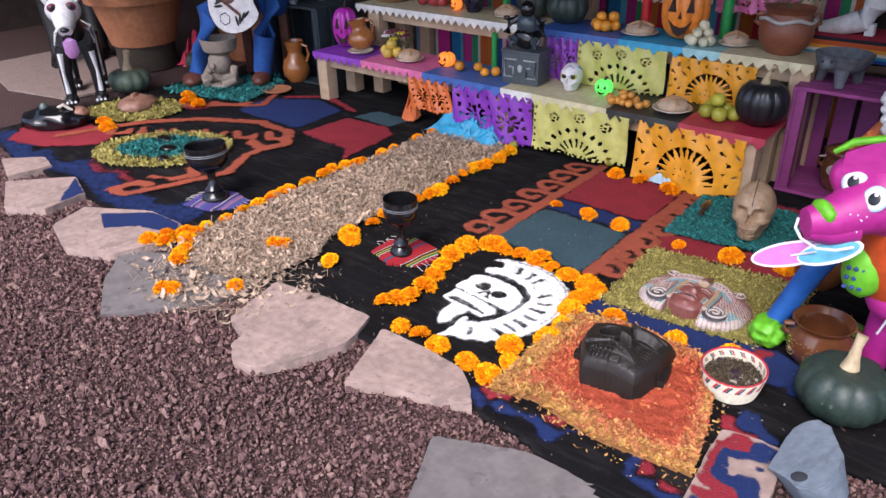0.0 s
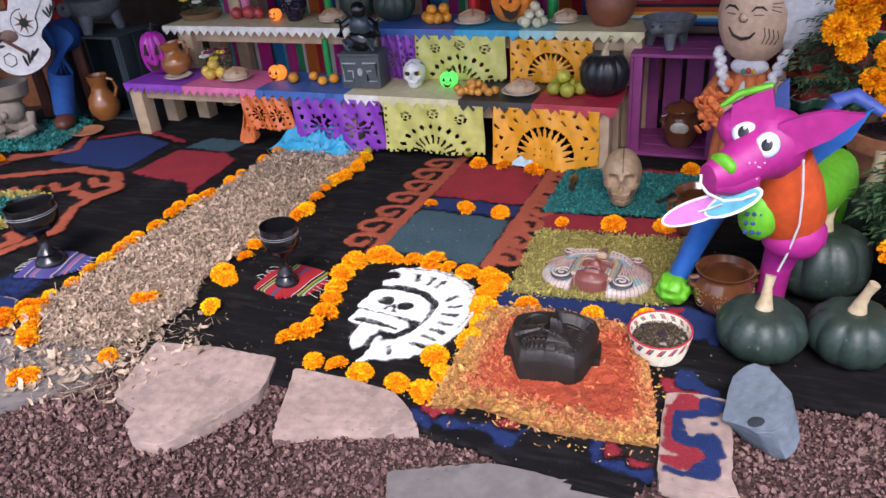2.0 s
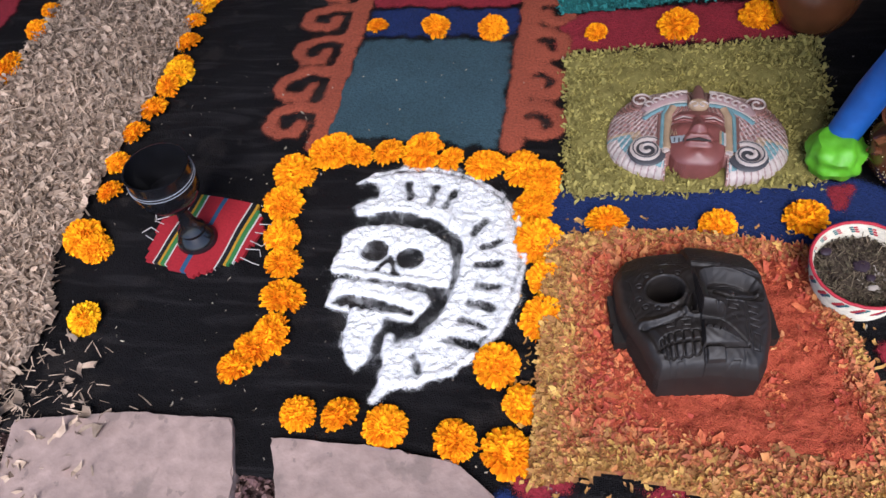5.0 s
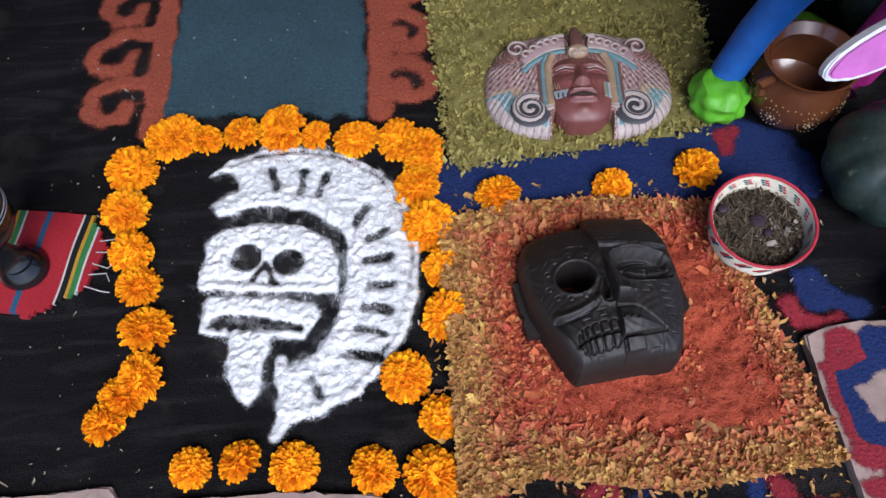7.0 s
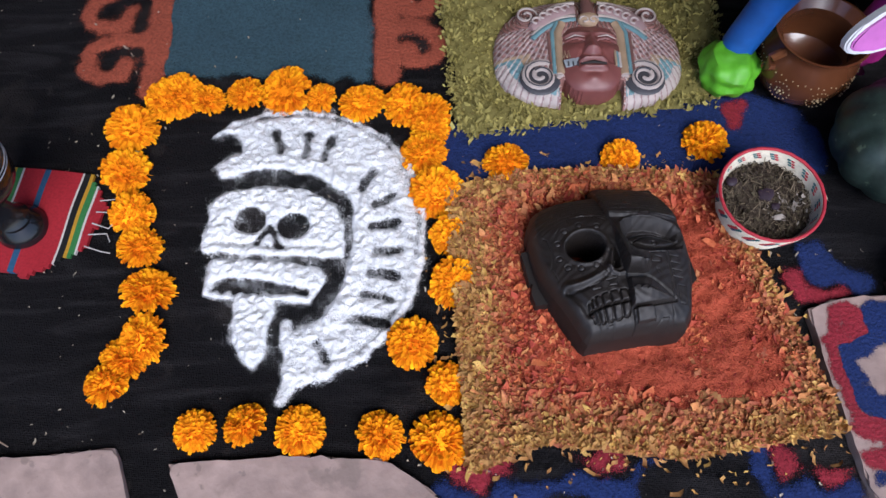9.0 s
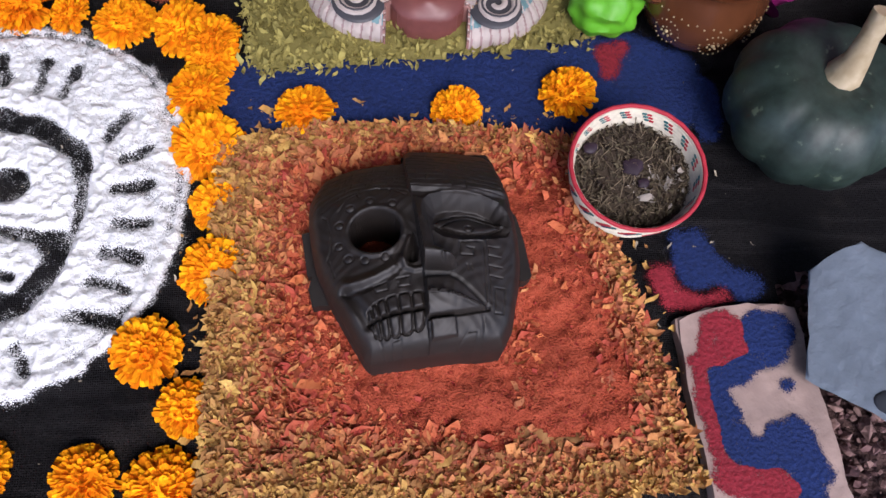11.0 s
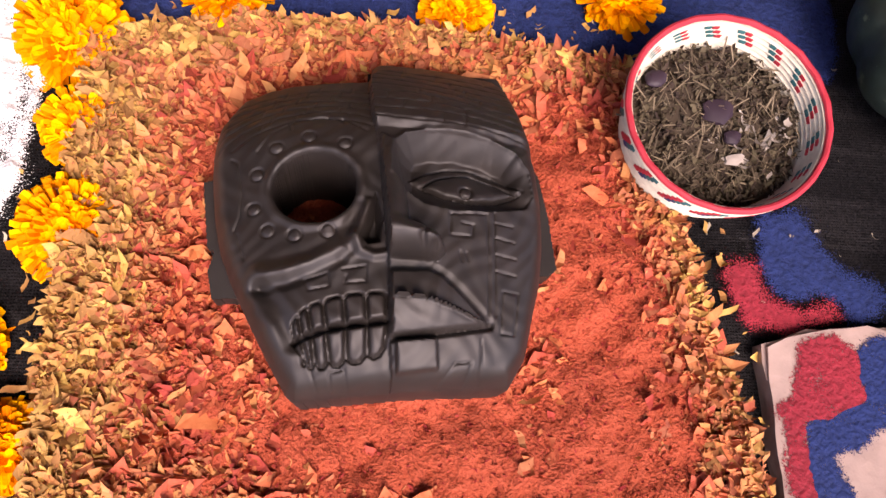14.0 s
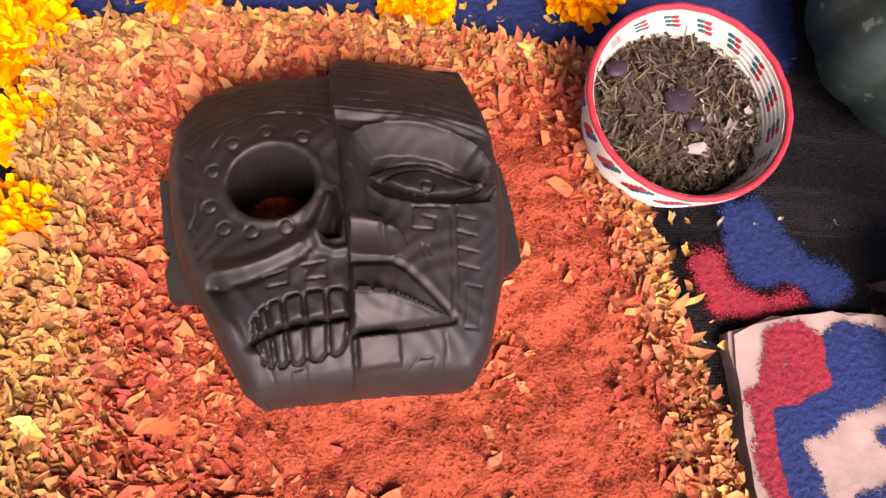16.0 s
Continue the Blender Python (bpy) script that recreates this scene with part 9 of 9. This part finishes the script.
# ---- left corner ----
ob = thing("tall_pot", pose(-3.72, 3.15, -0.018), "tall plain terracotta pot behind the guitar player", "pot")
part("body", B(lathe, [(0.001, 0), (0.16, 0), (0.24, 0.5), (0.27, 0.85), (0.25, 0.85), (0.2, 0.4), (0.001, 0.05)], 40), M["terracotta"], ob)
part("rim", B(lathe, [(0.265, 0.80), (0.29, 0.80), (0.29, 0.88), (0.25, 0.88), (0.25, 0.80)], 40), M["terracotta"], ob)
squash(-3.56, 2.22, 0.105, 0.125, "grey-green ribbed squash with tall dry stem", coloured("grey_green_rind", (0.13, 0.17, 0.12), 0.5), 11, 1.5)
squash(-3.52, 2.66, 0.10, 0.14, "dark green squash beside the stump", stem=1.5)


def stone_figure():
    st = coloured("sandy_stone", (0.33, 0.27, 0.22), 0.9, bump=0.7, grain=25)
    S = [(B(lathe, [(0.05, 0.165), (0.085, 0.19), (0.098, 0.25), (0.09, 0.25), (0.07, 0.20), (0.001, 0.19)], 28), st), (B(ball, (0, -0.02, 0.125), (0.062, 0.058, 0.062), 3, 0.1), st), (B(ball, (0, 0.02, 0.06), (0.07, 0.055, 0.055), 3, 0.12), st),
         (B(ball, (0, -0.082, 0.12), (0.016, 0.016, 0.02), 2), st), (B(box, (0.15, 0.13, 0.018), (0, 0, 0.009), 0.006), st)]
    for sx in (-1, 1):
        S += [(B(tube, [(sx * 0.07, 0.0, 0.10), (sx * 0.085, -0.03, 0.06), (sx * 0.045, -0.075, 0.055)], [0.022, 0.02, 0.02], 10), st), (B(tube, [(sx * 0.06, 0, 0.03), (sx * 0.085, -0.05, 0.045), (sx * 0.05, -0.085, 0.025)], [0.028, 0.024, 0.02], 10), st)]
    figure("stone_brazier", S, "sandy carved stone figure carrying a bowl on teal shavings", "statue", pose(-3.20, 2.56, 0.012, 0, 0, 20))


stone_figure()
ob = thing("plate", pose(-2.885, 2.655, 0.006), "small brown clay plate lying on black cloth", "plate")
part("dish", B(lathe, [(0.001, 0), (0.05, 0), (0.075, 0.012), (0.072, 0.015), (0.05, 0.005), (0.001, 0.005)], 30), M["terracotta"], ob)
S = [(B(ball, (0, 0, 0.02), (0.085, 0.10, 0.045), 4, 0.1, 2), coloured("brown_clay_face", (0.30, 0.15, 0.10), 0.5)), (B(ball, (0, -0.01, 0.062), (0.014, 0.03, 0.018), 3), coloured("brown_clay_face", (0.30, 0.15, 0.10), 0.5))]
S += [(B(ball, (sx * 0.032, 0.03, 0.060), (0.016, 0.009, 0.006), 2), M["black_clay"]) for sx in (-1, 1)] + [(B(ball, (0, -0.055, 0.050), (0.03, 0.008, 0.008), 2), M["darkwood"])]
figure("clay_mask", S, "small brown clay face mask on olive shavings", "mask", pose(-3.21, 2.05, 0.014, 0, 0, 30))
S = [(B(ball, (0, 0, 0.03), (0.15, 0.09, 0.06), 4, 0.2, 2), M["black_clay"]), (B(ball, (-0.02, -0.02, 0.085), (0.02, 0.02, 0.028), 3), coloured("grey_green_glaze", (0.10, 0.14, 0.13), 0.25)), (B(tube, [(0.03, 0.0, 0.08), (0.07, -0.01, 0.10), (0.10, 0.0, 0.07)], 0.008, 8), coloured("pale_bone", (0.60, 0.52, 0.44), 0.6)),
     (B(ball, (0.11, 0.03, 0.05), (0.05, 0.04, 0.03), 3, 0.15), coloured("brown_clay_face", (0.30, 0.15, 0.10), 0.5))]
figure("black_mask", S, "glossy black clay animal mask on crimson sand", "mask", pose(-3.30, 1.68, 0.010, 0, 0, 35))


def bone_dog():
    blk, wh, pk, ye = coloured("black_paint", (0.01, 0.01, 0.012), 0.35), coloured("bone_white_paint", (0.75, 0.73, 0.74), 0.5), coloured("lilac_tongue", (0.45, 0.22, 0.48), 0.5), coloured("yellow_mark", (0.55, 0.42, 0.03), 0.5)
    S = [(B(tube, [(0.0, -0.05, 0.36), (0.0, 0.08, 0.35), (0.0, 0.24, 0.33), (0.0, 0.36, 0.34)], [0.085, 0.10, 0.09, 0.07], 18), blk), (B(tube, [(0, -0.02, 0.40), (0, -0.10, 0.48), (0, -0.15, 0.53)], [0.07, 0.06, 0.06], 14), blk),
         (B(ball, (0, -0.17, 0.55), (0.085, 0.075, 0.075), 4), wh), (B(tube, [(0, -0.20, 0.53), (0, -0.26, 0.49), (0, -0.31, 0.465)], [0.062, 0.05, 0.034], 14), wh), (B(ball, (0, -0.335, 0.475), (0.022, 0.014, 0.014), 2), blk),
         (B(tube, [(0, -0.22, 0.46), (0, -0.27, 0.43), (0, -0.29, 0.42)], [0.04, 0.035, 0.025], 12), blk), (B(tube, [(0.0, -0.27, 0.445), (0.005, -0.305, 0.41), (0.008, -0.31, 0.35), (0.004, -0.30, 0.32)], [0.028, 0.032, 0.034, 0.018], 10, 0.35), pk)]
    for sx in (-1, 1):
        S.append((B(ball, (sx * 0.042, -0.225, 0.575), (0.026, 0.014, 0.024), 3), coloured("wine_paint", (0.16, 0.02, 0.05), 0.5)))
        S.append((B(ball, (sx * 0.042, -0.236, 0.575), (0.014, 0.008, 0.013), 3), blk))
        S.append((B(tube, [(sx * 0.06, -0.14, 0.59), (sx * 0.10, -0.13, 0.66), (sx * 0.135, -0.12, 0.70)], [0.045, 0.035, 0.006], 10, 0.4), wh))
        for y, l in ((-0.04, 0.0), (0.32, 0.02)):
            S.append((B(tube, [(sx * 0.06, y, 0.33), (sx * 0.075, y - 0.01, 0.18), (sx * 0.075, y - 0.01, 0.05)], [0.045, 0.032, 0.028], 12), blk))
            S.append((B(ball, (sx * 0.075, y - 0.04, 0.032), (0.038, 0.06, 0.034), 3), blk))
            S.append((B(tube, [(sx * 0.078, y - 0.042, 0.30), (sx * 0.085, y - 0.042, 0.19), (sx * 0.082, y - 0.038, 0.07)], [0.016, 0.008, 0.014], 8), wh))
            for k in (-1, 0, 1):
                S.append((B(ball, (sx * 0.075 + 0.02 * k, y - 0.095, 0.030), (0.008, 0.012, 0.010), 2), wh))
        for k in range(4):
            S.append((B(tube, [(sx * 0.02, 0.0 + 0.05 * k, 0.445), (sx * 0.085, 0.0 + 0.05 * k, 0.40), (sx * 0.098, 0.0 + 0.05 * k, 0.33)], 0.007, 6), wh))
    S.append((B(ball, (0.03, 0.02, 0.445), (0.03, 0.04, 0.012), 2), ye))
    figure("bone_dog", S, "black papier-mache dog painted with white bones, tongue out", "figure", pose(-3.60, 2.00, 0.0, 0, 0, 60) @ Matrix.Diagonal((0.92, 0.92, 0.86, 1)))


bone_dog()


def guitar_figure():
    red, blue, wh, blk, brown = coloured("red_jacket_paint", (0.52, 0.02, 0.02), 0.6), coloured("blue_trouser_cloth", (0.02, 0.10, 0.38), 0.8), coloured("white_guitar_paint", (0.78, 0.76, 0.76), 0.45), coloured("black_paint", (0.01, 0.01, 0.012), 0.35), coloured("brown_shoe", (0.13, 0.04, 0.025), 0.5)
    skin = coloured("brown_hand_paint", (0.20, 0.11, 0.09), 0.6)
    # body, legs and arms of the seated player
    S = [(B(tube, [(0, 0.15, 0.36), (0, 0.16, 0.55), (0, 0.16, 0.75)], [0.12, 0.13, 0.12], 18), red), (B(ball, (0, 0.13, 0.88), (0.10, 0.10, 0.12), 3), skin)]
    S += [(B(tube, [(-0.10, 0.14, 0.38), (-0.25, -0.03, 0.34), (-0.31, 0.0, 0.18), (-0.37, 0.04, 0.05)], [0.075, 0.065, 0.055, 0.05], 14), blue), (B(tube, [(0.10, 0.14, 0.38), (0.085, -0.01, 0.40), (0.045, 0.0, 0.25), (0.0, 0.03, 0.06)], [0.075, 0.07, 0.06, 0.05], 14), blue),
          (B(ball, (-0.385, 0.0, 0.036), (0.06, 0.09, 0.036), 3), brown), (B(ball, (0.0, -0.02, 0.036), (0.05, 0.09, 0.036), 3), brown),
          (B(tube, [(-0.12, 0.14, 0.70), (-0.24, 0.02, 0.62), (-0.20, -0.08, 0.50), (-0.12, -0.12, 0.45)], [0.06, 0.05, 0.045, 0.035], 12), red), (B(tube, [(-0.265, 0.00, 0.66), (-0.255, -0.05, 0.58), (-0.20, -0.10, 0.48)], 0.016, 8), wh),
          (B(ball, (-0.09, -0.135, 0.44), (0.055, 0.03, 0.035), 3), skin), (B(tube, [(0.13, 0.13, 0.70), (0.24, 0.02, 0.62), (0.22, -0.10, 0.62)], [0.055, 0.05, 0.04], 12), red)]
    # guitar
    g = Matrix.Translation((-0.02, -0.13, 0.47)) @ pose(0, 0, 0, 90, 0, 0) @ pose(0, 0, 0, 0, 0, -38)
    body = []
    for i in range(48):
        t_ = 2 * math.pi * i / 48
        y = math.cos(t_)
        body.append((math.sin(t_) * (0.105 if y > 0 else 0.145) * (1 - 0.30 * math.exp(-((y - 0.12) / 0.25) ** 2)), 0.21 * y))
    S.append((B(plate_shape, body, 0.05, g), wh))
    S.append((B(plate_shape, [(x * 1.03, y * 1.025) for x, y in body], 0.040, g), blk))
    S.append((B(plate_shape, [(-0.03, 0.02), (0.03, 0.02), (0.028, 0.42), (-0.028, 0.42)], 0.036, Matrix.Translation((0, -0.015, 0)) @ g), wh))
    S.append((B(plate_shape, oval(0.055, 0.055), 0.012, Matrix.Translation((0, -0.024, 0)) @ g @ pose(0, 0.02, 0)), blk))
    S.append((B(plate_shape, oval(0.051, 0.051), 0.012, Matrix.Translation((0, -0.026, 0)) @ g @ pose(0, 0.02, 0)), wh))
    star = [((0.045 if k % 2 == 0 else 0.016) * math.sin(k * math.pi / 8), (0.045 if k % 2 == 0 else 0.016) * math.cos(k * math.pi / 8)) for k in range(16)]
    S.append((B(plate_shape, star, 0.012, Matrix.Translation((0, -0.028, 0)) @ g @ pose(0, 0.02, 0)), coloured("brown_star", (0.20, 0.12, 0.06), 0.6)))
    S.append((B(plate_shape, oval(0.018, 0.018), 0.012, Matrix.Translation((0, -0.030, 0)) @ g @ pose(0, 0.02, 0)), blk))
    S.append((B(plate_shape, [(-0.05, -0.006), (0.05, -0.006), (0.05, 0.006), (-0.05, 0.006)], 0.02, Matrix.Translation((0, -0.026, 0)) @ g @ pose(0, -0.09, 0)), brown))
    for sx in (-1, 1):
        for k in range(4):
            S.append((B(plate_shape, oval(0.006, 0.024), 0.010, Matrix.Translation((0, -0.024, 0)) @ g @ pose(sx * (0.055 + 0.008 * k), -0.125 + 0.018 * k, 0, 0, 0, sx * (50 - 20 * k))), blk))
            S.append((B(plate_shape, oval(0.005, 0.020), 0.010, Matrix.Translation((0, -0.024, 0)) @ g @ pose(sx * (0.065 + 0.005 * k), 0.10 + 0.014 * k, 0, 0, 0, sx * (70 - 22 * k))), blk))
    S.append((B(tube, [tuple((Matrix.Translation((0, -0.024, 0)) @ g) @ Vector((0.028 * math.cos(a), -0.155 + 0.028 * math.sin(a), 0))) for a in [math.pi / 3 * i for i in range(7)]], 0.003, 6), blk))
    S.append((B(tube, [(-0.10, 0.2, 0.02), (-0.10, 0.2, 0.34)], 0.03, 8), brown))
    S.append((B(tube, [(0.12, 0.2, 0.02), (0.12, 0.2, 0.34)], 0.03, 8), brown))
    figure("guitar_player_figure", S, "seated papier-mache figure in red and blue with white guitar", "figure", pose(-3.06, 2.70, 0.004, 0, 0, 40) @ Matrix.Diagonal((0.95, 0.95, 1.08, 1)))


guitar_figure()
S = [(B(tube, [(0, 0, 0.8), (0, 0.0, 0.45), (0, -0.02, 0.14), (0, -0.05, 0.06)], [0.10, 0.085, 0.06, 0.055], 14), coloured("black_leather", (0.015, 0.014, 0.014), 0.4)), (B(tube, [(0, 0.0, 0.05), (0, -0.10, 0.045), (0, -0.19, 0.03)], [0.055, 0.05, 0.03], 12, 0.8), coloured("black_leather", (0.015, 0.014, 0.014), 0.4)),
     (B(tube, [(0.2, 0.1, 0.8), (0.2, 0.10, 0.45), (0.2, 0.08, 0.14), (0.2, 0.05, 0.06)], [0.10, 0.085, 0.06, 0.055], 14), coloured("black_leather", (0.015, 0.014, 0.014), 0.4)), (B(tube, [(0.2, 0.1, 0.05), (0.2, 0.0, 0.045), (0.2, -0.09, 0.03)], [0.055, 0.05, 0.03], 12, 0.8), coloured("black_leather", (0.015, 0.014, 0.014), 0.4)),
     (B(tube, [(0.1, 0.05, 0.78), (0.1, 0.05, 1.0), (0.1, 0.05, 1.5)], [0.2, 0.19, 0.16], 16), coloured("black_suit_cloth", (0.012, 0.012, 0.014), 0.85)), (B(ball, (0.1, 0.05, 1.65), (0.11, 0.12, 0.14), 3), coloured("bone_white_paint", (0.75, 0.73, 0.74), 0.5))]
figure("dark_statue", S, "dark life-size statue in black boots at the altar's corner", "statue", pose(-4.55, 2.35, -0.015, 0, 0, 50))
slab([(-4.9, 2.0), (-4.2, 1.85), (-3.75, 1.95), (-3.7, 2.25), (-4.1, 2.6), (-4.9, 2.6)], 0.012, coloured("pinkish_pavement", (0.30, 0.22, 0.19), 0.9), "worn pinkish paving slab under the dog figure", seed=11)
ob = crumple(-3.72, 2.72, 0.18, 0.12, 0.12, coloured("red_cloth", (0.45, 0.02, 0.06), 0.8), "crumpled red cloth behind the squashes", 9)
ob["category"] = "cloth"
